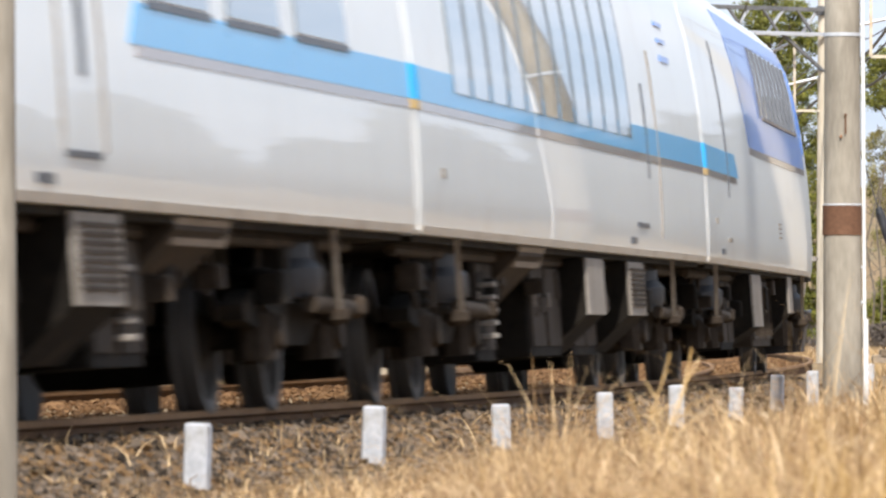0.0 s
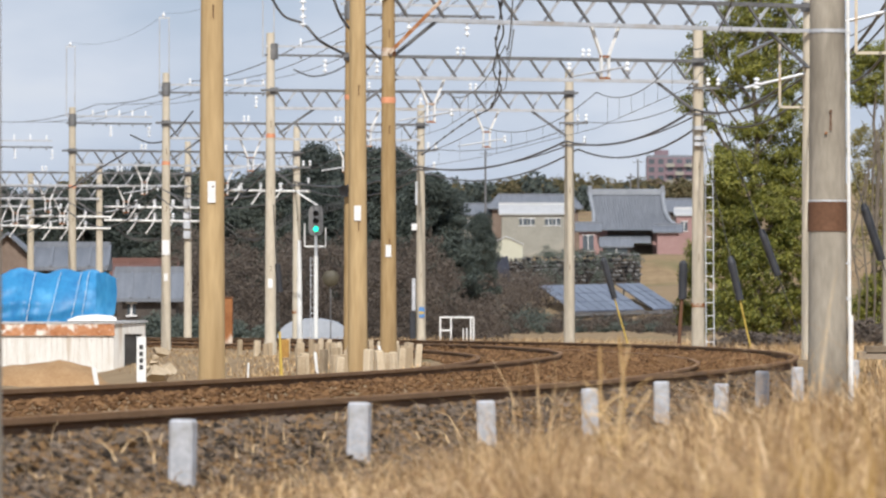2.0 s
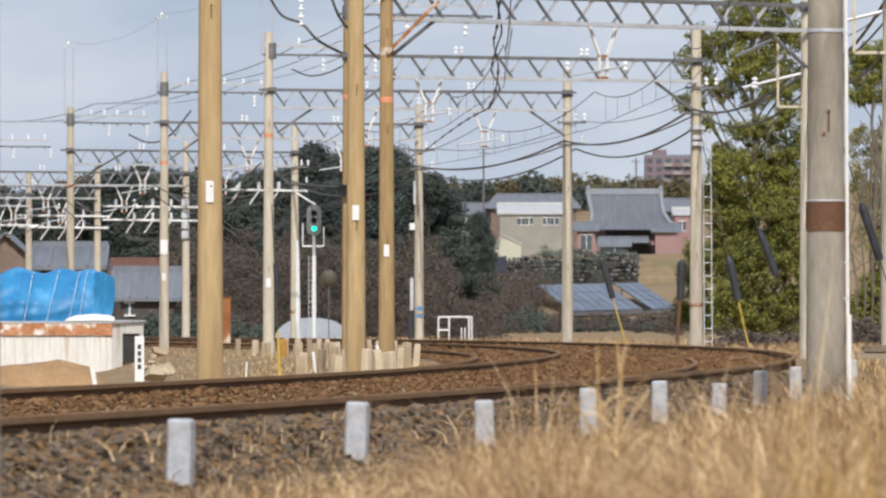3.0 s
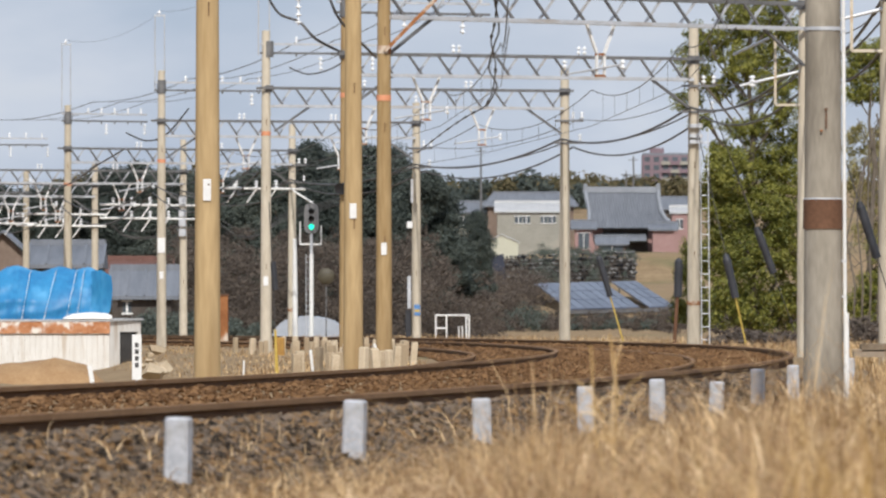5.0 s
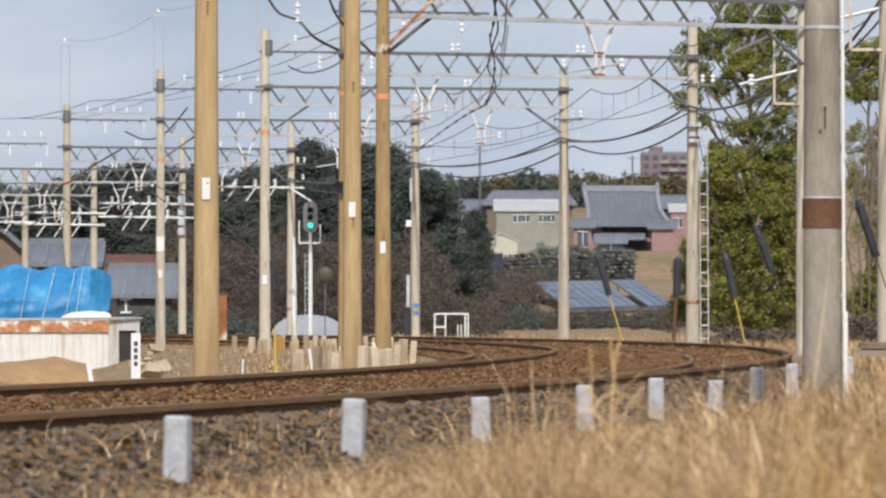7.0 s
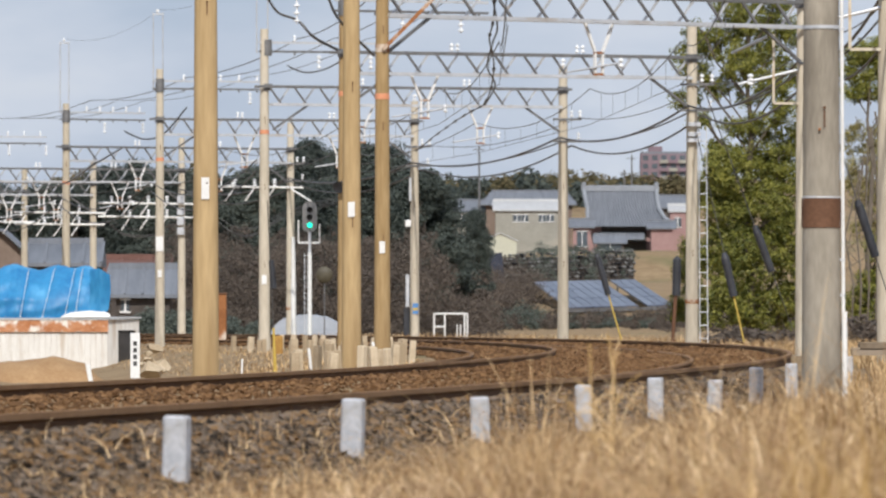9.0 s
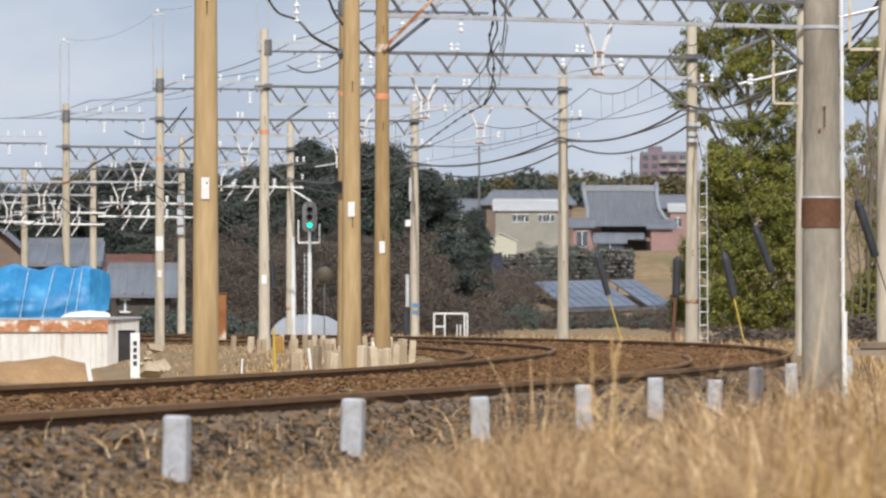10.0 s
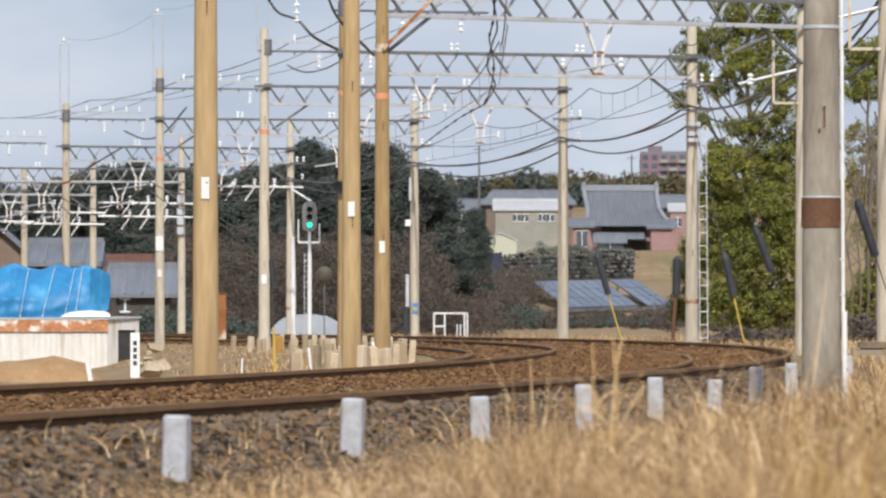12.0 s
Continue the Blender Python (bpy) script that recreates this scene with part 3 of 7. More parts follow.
pl, z0 = poles["left", 208.5]
part("horn_speaker", Shape().lathe((-0.08, -0.25, z0 + 3.85), [(0.05, 0.2), (0.07, 0.1), (0.14, -0.1), (0.16, -0.14), (0.12, -0.13)], 14, Matrix.Rotation(radians(35), 3, "Y") @ Matrix.Rotation(radians(-60), 3, "X")), BLACK_RUBBER, pl, "black horn loudspeaker")

# ---- marker posts along the ballast ----
post_me = Shape().box((0, 0, 0.08), (0.12, 0.12, 0.62), taper=0.95, cut=0.012).mesh("marker_post", POST_WHITE)
POST_ROWS = [(0.947, 0.029), (0.939, 0.056), (0.934, 0.013), (0.97, 0.042), (0.95, 0.053), (0.963, -0.004), (0.95, 0.067), (0.98, 0.073), (1.0, 0.06), (0.96, 0.08), (1.0, 0.07)]
for k, (off, head) in enumerate(POST_ROWS):   # how far out each stands, and the height of its head
    s = along(39.9, 1.0) + 6.02 * k
    p = on_curve(off, s, head - 0.39)
    ob = new("marker_post", post_me)
    rng = random.Random(k * 7 + 1)
    ob.matrix_world = Matrix.Translation(p) @ Matrix.Rotation(s / RC + rng.uniform(-0.1, 0.1), 4, "Z") @ Matrix.Rotation(rng.uniform(-0.03, 0.03), 4, "Y")
    tagged(ob, "weathered white square concrete post in grey ballast", "post", "white marker posts")
far_me = Shape().box((0, 0, 0.1), (0.13, 0.13, 0.66), taper=0.93, cut=0.015).mesh("concrete_post", POST_BEIGE)
for row, (off, y0, gap, n) in enumerate(((-6.6, 112, 3.6, 42), (-7.9, 150, 5.0, 22))):
    for k in range(n):
        s = along(y0, off) + gap * k
        rng = random.Random(100 * row + k)
        p = on_curve(off + rng.uniform(-0.15, 0.15), s + rng.uniform(-1, 1), 0)
        p.z = ground_height(p.x, p.y) + rng.uniform(-0.06, 0.06)
        ob = new("concrete_post", far_me)
        ob.matrix_world = Matrix.Translation(p) @ Matrix.Rotation(rng.uniform(0, 1), 4, "Z") @ Matrix.Rotation(rng.uniform(-0.08, 0.08), 4, "Y")
        tagged(ob, "short beige concrete post beside the inner track", "post", "beige posts")

# ---- wires ----
for base_off, nm in ((-GAUGE / 2, "near"), (-SPACING - GAUGE / 2, "far")):
    ys = [142.0, 177.0, 212.7, 249.1, 287.9, 318.8, 345.1]
    ss = [along(y, base_off) for y in ys]
    line = thing("contact_line", HERE, "overhead contact wire hung from a sagging messenger wire", "overhead wire")
    for a, b in zip(ss, ss[1:]):
        p, q = on_curve(base_off, a, 5.45), on_curve(base_off, b, 5.45)
        part("contact_wire", Shape().hang(p, q, 0.0, 0.008), WIRE, line)
        up = Vector((0, 0, 0.9))
        part("messenger_wire", Shape().hang(p + up, q + up, 0.5, 0.012), WIRE, line)
        for k in range(1, 7):
            f = k / 7
            c = p.lerp(q, f)
            part("dropper", Shape().rod(c, c + Vector((0, 0, 0.9 - 2.0 * f * (1 - f))), 0.004, 0.004, 5), WIRE, line)


def feeder(name, off, ys, z, sag, r, mat, label):
    line = thing(name, HERE, label, "cable")
    for a, b in zip(ys, ys[1:]):
        p, q = on_curve(off, along(a, off), z), on_curve(off, along(b, off), z)
        part("span", Shape().hang(p, q, sag, r, 6, 14), mat, line)
    return line


RY = [108.0, 142.0, 177.0, 212.7, 249.1, 287.9, 318.8, 345.1]
feeder("feeder_cable", RIGHT - 0.1, RY, 5.92, 0.42, 0.030, CABLE, "thick black sagging feeder cable between poles")
feeder("feeder_cable", RIGHT + 0.25, RY, 5.68, 0.55, 0.026, CABLE, "thick black sagging feeder cable between poles")
feeder("feeder_cable", RIGHT + 0.1, RY, 5.85, 0.3, 0.02, CABLE, "black sagging feeder cable between poles")
feeder("signal_cable", RIGHT + 0.45, RY, 6.5, 0.35, 0.012, WIRE, "thin overhead line between poles")
LY = [106.2, 141.6, 170.0, 208.5, 246.0, 284.8, 314.2, 341.5]
for k, (dx, z, sag, r) in enumerate(((0.9, 8.72, 0.22, 0.014), (1.9, 8.72, 0.22, 0.012), (2.9, 8.72, 0.22, 0.010))):
    feeder("feeder_cable", LEFT + dx, LY[2:], z, sag, r, CABLE, "black sagging feeder cable between poles")
feeder("signal_cable", LEFT - 0.3, LY[4:], 5.2, 0.7, 0.02, CABLE, "dark cable between poles")
feeder("signal_cable", LEFT - 0.3, LY[4:], 4.9, 0.9, 0.02, CABLE, "dark cable between poles")
earth = thing("earth_wire", HERE, "thin overhead earth wire", "overhead wire")
part("span", Shape().hang(on_curve(LEFT, along(314.2, LEFT), 11.0), on_curve(LEFT, along(284.8, LEFT), 11.0), 0.4, 0.005), WIRE, earth)
part("span", Shape().hang(on_curve(LEFT, along(284.8, LEFT), 11.0), on_curve(LEFT, along(246.0, LEFT), 11.0), 0.4, 0.005), WIRE, earth)


def build_guy(x0, y0, z0, x1, y1, z1, a, b, sheath, lower):
    """A stay wire from a pole to the ground, with a black sleeve over part of it."""
    p, q = Vector((x0, y0, z0)), Vector((x1, y1, z1))
    g = thing("stay_wire", HERE, "steel stay wire with a black rubber sleeve", "stay wire", "stay wires")
    part("wire", Shape().rod(p, q, 0.012, 0.012, 6), lower, g)
    part("sleeve", Shape().rod(p.lerp(q, a), p.lerp(q, a + 0.03), sheath * 0.55, sheath, 12).rod(p.lerp(q, a + 0.03), p.lerp(q, b), sheath, sheath * 0.92, 12), BLACK_RUBBER, g, "black rubber sleeve")
    return p, q, g


def at_view(px, py, y):
    """A place by how far it lies right of and above the y axis, in fifteen-thousandths of its distance."""
    return ((px - 784) / 14985 * y, y, EYE[2] - (py - 571) / 14985 * y)


for (pa, pb, y, a, b, r, yellow) in (((1043, 405), (1101, 606), 225.0, 0.22, 0.58, 0.085, True), ((1233, 235), (1317, 606), 211.0, 0.57, 0.78, 0.105, True),
                                      ((1247, 160), (1412, 606), 180.0, 0.535, 0.72, 0.085, False), ((1480, 240), (1590, 580), 140.0, 0.335, 0.63, 0.075, False)):
    p, q, g = build_guy(*at_view(*pa, y), *at_view(*pb, y), a, b, r, WIRE)
    if yellow:
        part("yellow_guard", Shape().rod(p.lerp(q, b), p.lerp(q, 1.0), 0.02, 0.02, 8), YELLOW, g, "yellow wire guard")
x, y, z = at_view(1190, 606, 225.0)
sp = thing("sleeved_post", Matrix.Translation((x, y, z)), "thin dark post with a black rubber sleeve", "post")
part("post_shaft", Shape().rod((0, 0, 0), (0.1, 0, 1.5), 0.05, 0.05, 10), BAND_BROWN, sp)
part("sleeve", Shape().rod((0.1, 0, 1.25), (0.12, 0, 2.2), 0.11, 0.11, 12).rod((0.12, 0, 2.2), (0.12, 0, 2.28), 0.11, 0.05, 12), BLACK_RUBBER, sp)


def build_jumper(rows, r, label, string=None, beads=0):
    """A slack cable in mid-air through bearings (right, up, distance); string: where a string of insulators carries it."""
    ctrl = [Vector(at_view(*q)) for q in rows]
    pts = []
    for i in range(len(ctrl) - 1):          # a smooth line through the rows
        p0, p1, p2, p3 = ctrl[max(i - 1, 0)], ctrl[i], ctrl[i + 1], ctrl[min(i + 2, len(ctrl) - 1)]
        for k in range(6):
            t = k / 6
            pts.append(0.5 * (2 * p1 + (p2 - p0) * t + (2 * p0 - 5 * p1 + 4 * p2 - p3) * t * t + (3 * p1 - p0 - 3 * p2 + p3) * t ** 3))
    pts.append(ctrl[-1])
    j = thing("jumper_cable", HERE, label, "cable", "jumper cables")
    part("cable", Shape().tube(pts, r, 6), CABLE, j)
    for k in range(beads):
        p, q = pts[int((k + 0.5) * (len(pts) - 1) / beads)], pts[min(int((k + 0.5) * (len(pts) - 1) / beads) + 1, len(pts) - 1)]
        part("spacer", Shape().rod(p, p.lerp(q, 0.5), r * 2.0, r * 2.0, 8), CABLE, j)
    if string:
        a = Vector(at_view(*string))
        part("insulator_string", insulator(a, 0.75, 0.085, 4), PORCELAIN, j, "hanging string of white insulators")


SLACK = "slack black jumper cable below a portal beam"
build_jumper([(462, -25, 208), (490, 20, 208), (527, 36, 208), (556, 66, 208), (606, 92, 209)], 0.035, SLACK, (525, 42, 208))
build_jumper([(574, -25, 177), (592, 22, 177), (618, 55, 178), (662, 98, 185)], 0.030, SLACK)
build_jumper([(508, 116, 246), (540, 128, 246), (575, 122, 246), (606, 106, 246)], 0.025, SLACK)
build_jumper([(878, -20, 185), (872, 40, 186), (866, 70, 190), (874, 112, 196), (868, 160, 204), (855, 186, 212)], 0.018, "twisted black jumper cable between portal beams", None, 7)
build_jumper([(868, -20, 185), (880, 45, 187), (872, 75, 190), (862, 118, 197), (876, 150, 203), (858, 186, 212)], 0.020, "twisted black jumper cable between portal beams")
build_jumper([(855, 186, 212), (815, 208, 240), (770, 240, 270), (735, 268, 287)], 0.016, "beaded black cable running to a far pole", None, 9)
build_jumper([(60, 340, 314), (120, 322, 300), (165, 292, 290), (215, 262, 285)], 0.028, SLACK)
build_jumper([(220, 232, 290), (255, 246, 288), (290, 236, 286), (330, 190, 284)], 0.028, SLACK)
for k, (dz, sag) in enumerate(((388, 32), (392, 26), (384, 22), (396, 20))):   # slack loops below the far pipes
    build_jumper([(186 + 4 * k, dz, 345), (215, dz + sag * 0.8, 345), (250, dz + sag, 345), (290, dz + sag * 0.7, 346), (318, dz - 6, 346)], 0.018, "slack thin cable loop below far portal pipes")
    build_jumper([(385 + 3 * k, dz + 4, 345), (420, dz + sag * 0.9, 345), (455, dz + sag * 0.8, 346), (505, dz - 10, 347), (610, dz - 40, 350)], 0.018, "slack thin cable loop below far portal pipes")
# yellow stay guard and sleeve by the inner poles
x, y, z = at_view(487, 655, 150.0)
sg = thing("yellow_stay_guard", Matrix.Translation((x, y, z)), "yellow stay guard with a black sleeve above it", "stay wire")
part("guard", Shape().rod((0, 0, -0.1), (-0.03, 0, 0.75), 0.035, 0.02, 8), YELLOW, sg)
part("sleeve", Shape().rod((-0.03, 0, 1.45), (-0.07, 0, 1.95), 0.055, 0.05, 10), BLACK_RUBBER, sg)
part("wire", Shape().rod((-0.03, 0, 0.7), (-0.14, 0, 3.0), 0.01, 0.01, 6), WIRE, sg)
part("yellow_box", Shape().box((0.06, 0.1, 0.45), (0.15, 0.12, 0.32), cut=0.02), material("ochre_paint", (0.30, 0.16, 0.05), (0.48, 0.28, 0.08), 0.75, size=6, fine=24, bump=0.1, stain=(0.25, 0.11, 0.05), stain_size=7), sg, "weathered ochre box")


# ---- train ----
BODY_WHITE = material("train_white_paint", (0.80, 0.81, 0.80), (0.86, 0.87, 0.86), 0.38, size=0.5, fine=3, bump=0.0, coat=0.38, rough_var=0.03, stain=(0.76, 0.75, 0.73), stain_size=0.8, stain_cut=(0.55, 0.8))
SOLEBAR_CREAM = material("cream_solebar", (0.52, 0.47, 0.40), (0.66, 0.60, 0.52), 0.5, size=2, fine=14, bump=0.05, stain=(0.40, 0.33, 0.26), stain_size=1.5)
STRIPE_BLUE = material("sky_blue_stripe", (0.07, 0.42, 0.80), (0.10, 0.46, 0.84), 0.3, size=1, fine=6, bump=0.0, coat=0.3, rough_var=0.05)
STRIPE_GOLD = material("champagne_stripe", (0.33, 0.25, 0.22), (0.40, 0.32, 0.28), 0.3, metal=0.3, size=1, fine=6, bump=0.0, coat=0.6, rough_var=0.05)
NOSE_BLUE = material("nose_blue_paint", (0.12, 0.25, 0.70), (0.16, 0.30, 0.75), 0.3, size=1, fine=6, bump=0.0, coat=0.4, rough_var=0.05)
DEEP_BLUE = material("deep_blue_paint", (0.03, 0.20, 0.72), (0.05, 0.24, 0.78), 0.3, size=1, fine=6, bump=0.0, coat=0.3, rough_var=0.05)
# Deeper copies of both stripe colours, with the shading of the car gap painted in.
GAP_SHADE_CYAN = material("gap_shaded_stripe_blue", (0.01, 0.42, 0.85), (0.02, 0.47, 0.9), 0.5, size=1, fine=6, bump=0.0)
GAP_SHADE_GOLD = material("gap_shaded_stripe_champagne", (0.50, 0.34, 0.12), (0.58, 0.40, 0.16), 0.5, size=1, fine=6, bump=0.0)
TRAIN_GLASS = material("train_glass", (0.10, 0.13, 0.15), (0.16, 0.19, 0.21), 0.06, size=0.7, fine=3, bump=0.0, coat=1.0, rough_var=0.03)
MULLION = material("window_mullion", (0.05, 0.055, 0.07), (0.10, 0.105, 0.12), 0.4, size=2, fine=10, bump=0.0)
# Grimy underfloor colours, taken near black to hold the shade below the body.
UNDER_SHADE = material("underfloor_grime_and_shade", (0.006, 0.005, 0.004), (0.020, 0.016, 0.012), 0.85, size=2.5, fine=18, bump=0.25, stain=(0.040, 0.029, 0.020), stain_size=2.2)
UNDER_GREY = material("underfloor_shaded_grey", (0.024, 0.017, 0.012), (0.062, 0.046, 0.033), 0.75, size=2.5, fine=18, bump=0.15, stain=(0.085, 0.06, 0.042), stain_size=2.0, stain_cut=(0.6, 0.75))
UNDER_LIGHT = material("underfloor_light_grey", (0.19, 0.16, 0.13), (0.33, 0.295, 0.26), 0.72, size=2.5, fine=18, bump=0.1, stain=(0.26, 0.22, 0.18), stain_size=2.0)
WHEEL_STEEL = material("wheel_steel", (0.020, 0.017, 0.015), (0.050, 0.043, 0.037), 0.72, metal=0.2, size=3, fine=16, bump=0.08)
WHEEL_RIM = material("wheel_rim_steel", (0.050, 0.045, 0.040), (0.105, 0.095, 0.088), 0.6, metal=0.4, size=3, fine=16, bump=0.05)

CAR = 21.5
LEAN = math.asin(CANT / GAUGE)
SIDE_FORM = [(1.0, 1.355), (1.06, 1.375), (1.3, 1.395), (1.7, 1.40), (2.1, 1.392), (2.5, 1.365), (2.9, 1.315), (3.2, 1.25), (3.45, 1.14), (3.65, 0.95), (3.78, 0.65), (3.83, 0.3)]


def side_x(z):
    return float(np.interp(z, [p[0] for p in SIDE_FORM], [p[1] for p in SIDE_FORM]))


def rake(z):
    """How far the nose reaches out at that height."""
    return float(np.interp(z, [0.9, 1.15, 1.5, 1.8, 2.25, 2.5, 3.0, 3.5, 3.9], [0.1, 0.6, 0.8, 0.8, 0.7, 0.55, 0.1, -0.8, -2.2]))


def nose_slim(y):
    """How the body narrows towards the nose; y from the middle of the car."""
    k = max(0.0, (y - 8.2) / 2.4)
    return 1.0 - 0.10 * min(k, 1.0) ** 2.2


def body_ring(y, k=0.0, slim=1.0):
    half = [(x * slim, z) for z, x in SIDE_FORM]
    ring = half + [(-x, z) for x, z in reversed(half)]
    return [Vector((x, y + k * rake(z), z)) for x, z in ring]


def panel(y0, y1, z0, z1, slant=0.0, out=0.004, thick=0.004, nose=False, cols=1):
    """A panel that lies on the body's outer side between those lengths and heights; slant: how far its lower edge leans to +y at both ends, or a pair."""
    sa, sb = slant if isinstance(slant, tuple) else (slant, slant)
    n = max(2, int((z1 - z0) / 0.12) + 1)
    sh = Shape()
    rows = []
    for lay in (out + thick, out - 0.01):
        for i in range(n):
            z = z0 + (z1 - z0) * i / (n - 1)
            f = 1 - i / (n - 1)
            row = []
            for c in range(cols + 1):
                y = (y0 + sa * f) + ((y1 + sb * f) - (y0 + sa * f)) * c / cols
                row.append(Vector((side_x(z) * (nose_slim(y) if nose else 1.0) + lay, y, z)))
            rows.append(row)
    verts = [p for r in rows for p in r]
    w = cols + 1
    faces = [(i * w + c, i * w + c + 1, (i + 1) * w + c + 1, (i + 1) * w + c) for i in range(n - 1) for c in range(cols)]
    edge = [c for c in range(w)] + [i * w + cols for i in range(1, n)] + [(n - 1) * w + c for c in range(cols - 1, -1, -1)] + [i * w for i in range(n - 2, 0, -1)]
    faces += [(edge[i], edge[i] + n * w, edge[(i + 1) % len(edge)] + n * w, edge[(i + 1) % len(edge)]) for i in range(len(edge))]
    return sh.add(verts, faces)


def wheelset_shape():
    turn = Matrix.Rotation(radians(90), 3, "Y")
    s = Shape().lathe((0, 0, 0), [(0.08, -0.98), (0.08, 0.98)], 14, turn)
    return s


def build_wheelset(parent, y, wheels):
    ax = part("wheelset", wheelset_shape(), UNDER_SHADE, parent, "dark axle with two steel wheels")
    ax.matrix_local = Matrix.Translation((0, y, 0.43))
    turn = Matrix.Rotation(radians(90), 3, "Y")
    for sgn in (-1, 1):
        t = turn if sgn > 0 else Matrix.Rotation(radians(-90), 3, "Y")
        part("wheel_disc", Shape().lathe((sgn * 0.70, 0, 0), [(0.06, -0.06), (0.10, 0.10), (0.14, 0.06), (0.33, 0.03), (0.36, 0.05)], 40, t), WHEEL_STEEL, ax)
        part("tyre", Shape().lathe((sgn * 0.70, 0, 0), [(0.33, -0.075), (0.46, -0.07), (0.462, -0.045), (0.432, -0.03), (0.428, 0.065), (0.42, 0.075), (0.35, 0.07), (0.34, 0.05)], 40, t), WHEEL_RIM, ax, "bright worn steel tyre")
    wheels.append((ax, y))


def build_bogie(parent, y, wheels):
    b = part("bogie_frame", Shape().box((0, y, 0.72), (1.7, 0.5, 0.22)).box((0, y, 0.55), (1.5, 0.3, 0.3)), UNDER_SHADE, parent, "grimy bogie frame, coloured darker for the shade under the car")
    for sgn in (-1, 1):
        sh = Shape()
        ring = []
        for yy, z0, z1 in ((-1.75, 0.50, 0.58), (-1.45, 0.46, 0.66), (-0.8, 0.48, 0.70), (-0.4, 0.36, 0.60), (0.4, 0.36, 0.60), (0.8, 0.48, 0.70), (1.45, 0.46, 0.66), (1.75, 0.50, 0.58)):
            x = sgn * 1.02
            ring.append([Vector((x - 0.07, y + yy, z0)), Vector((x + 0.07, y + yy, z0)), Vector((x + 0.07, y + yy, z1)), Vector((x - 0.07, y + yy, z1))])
        part("side_beam", sh.sweep(ring), UNDER_SHADE, b)
        for yy in (-1.1, 1.1):
            part("axle_box", Shape().box((sgn * 1.05, y + yy, 0.43), (0.2, 0.34, 0.3), cut=0.05), UNDER_GREY, b)
            part("axle_cap", Shape().rod((sgn * 1.14, y + yy, 0.43), (sgn * 1.2, y + yy, 0.43), 0.11, 0.09, 14), UNDER_GREY, b)
            part("coil_spring", Shape().lathe((sgn * 1.05, y + yy + 0.02, 0.58), [(0.09, 0), (0.105, 0.03), (0.085, 0.06), (0.105, 0.1), (0.085, 0.13), (0.105, 0.17), (0.09, 0.2)], 12), UNDER_SHADE, b)
            part("brake_shoe", Shape().box((sgn * 0.75, y + yy - (0.55 if yy > 0 else -0.55), 0.45), (0.12, 0.09, 0.35), cut=0.02), UNDER_GREY, b)
        part("air_spring", Shape().lathe((sgn * 0.98, y, 0.62), [(0.26, 0), (0.29, 0.06), (0.29, 0.16), (0.24, 0.22), (0.24, 0.30)], 18), BLACK_RUBBER, b, "black rubber air spring")
        part("yaw_damper", Shape().rod((sgn * 1.22, y - 0.2, 0.58), (sgn * 1.22, y + 1.25, 0.56), 0.05, 0.05, 10).rod((sgn * 1.22, y + 0.6, 0.57), (sgn * 1.22, y + 1.5, 0.56), 0.035, 0.035, 10), UNDER_GREY, b, "grey yaw damper")
        part("damper_joint", Shape().lathe((sgn * 1.2, y + 1.5, 0.5), [(0.05, 0), (0.09, 0.03), (0.09, 0.11), (0.05, 0.14)], 12), UNDER_GREY, b)
        part("vertical_damper", Shape().rod((sgn * 1.16, y + 0.45, 0.5), (sgn * 1.16, y + 0.45, 0.98), 0.028, 0.028, 10), UNDER_GREY, b)
    for yy in (-1.1, 1.1):
        build_wheelset(parent, y + yy, wheels)
        part("traction_motor", Shape().lathe((0.1, y + yy * 0.45, 0.45), [(0.2, -0.4), (0.26, -0.36), (0.26, 0.36), (0.2, 0.4)], 14, Matrix.Rotation(radians(90), 3, "Y")), UNDER_SHADE, b)


def build_louvred_box(parent, y0, y1, z0=0.50, z1=0.98, x=1.31, louvres=True):
    """An equipment box whose pale outer cover slopes inwards at the foot."""
    y, w = (y0 + y1) / 2, y1 - y0
    ring = [(0.55, 0.28), (1.0, 0.28), (x, z0), (x, z1), (0.55, z1)]
    # Shade is put into the dark box colour, sunlight into the paler cover.
    b = part("equipment_box", Shape().sweep([[Vector((px, yy, pz)) for px, pz in ring] for yy in (y0, y1)]), UNDER_SHADE, parent, "equipment box coloured dark for shade, with a pale outer cover")
    part("cover", Shape().box((x + 0.012, y, (z0 + z1) / 2), (0.024, w, z1 - z0), cut=0.004), UNDER_LIGHT, b, "pale grey cover plate")
    if louvres:
        for k in range(8):
            z = z0 + 0.08 + (z1 - z0 - 0.14) * k / 7
            part("louvre", Shape().box((x + 0.03, y, z), (0.02, w * 0.82, 0.022)), UNDER_GREY, b)
    part("hanger", Shape().box((x - 0.2, y0 + 0.1, 1.0), (0.06, 0.06, 0.1)), UNDER_GREY, b)


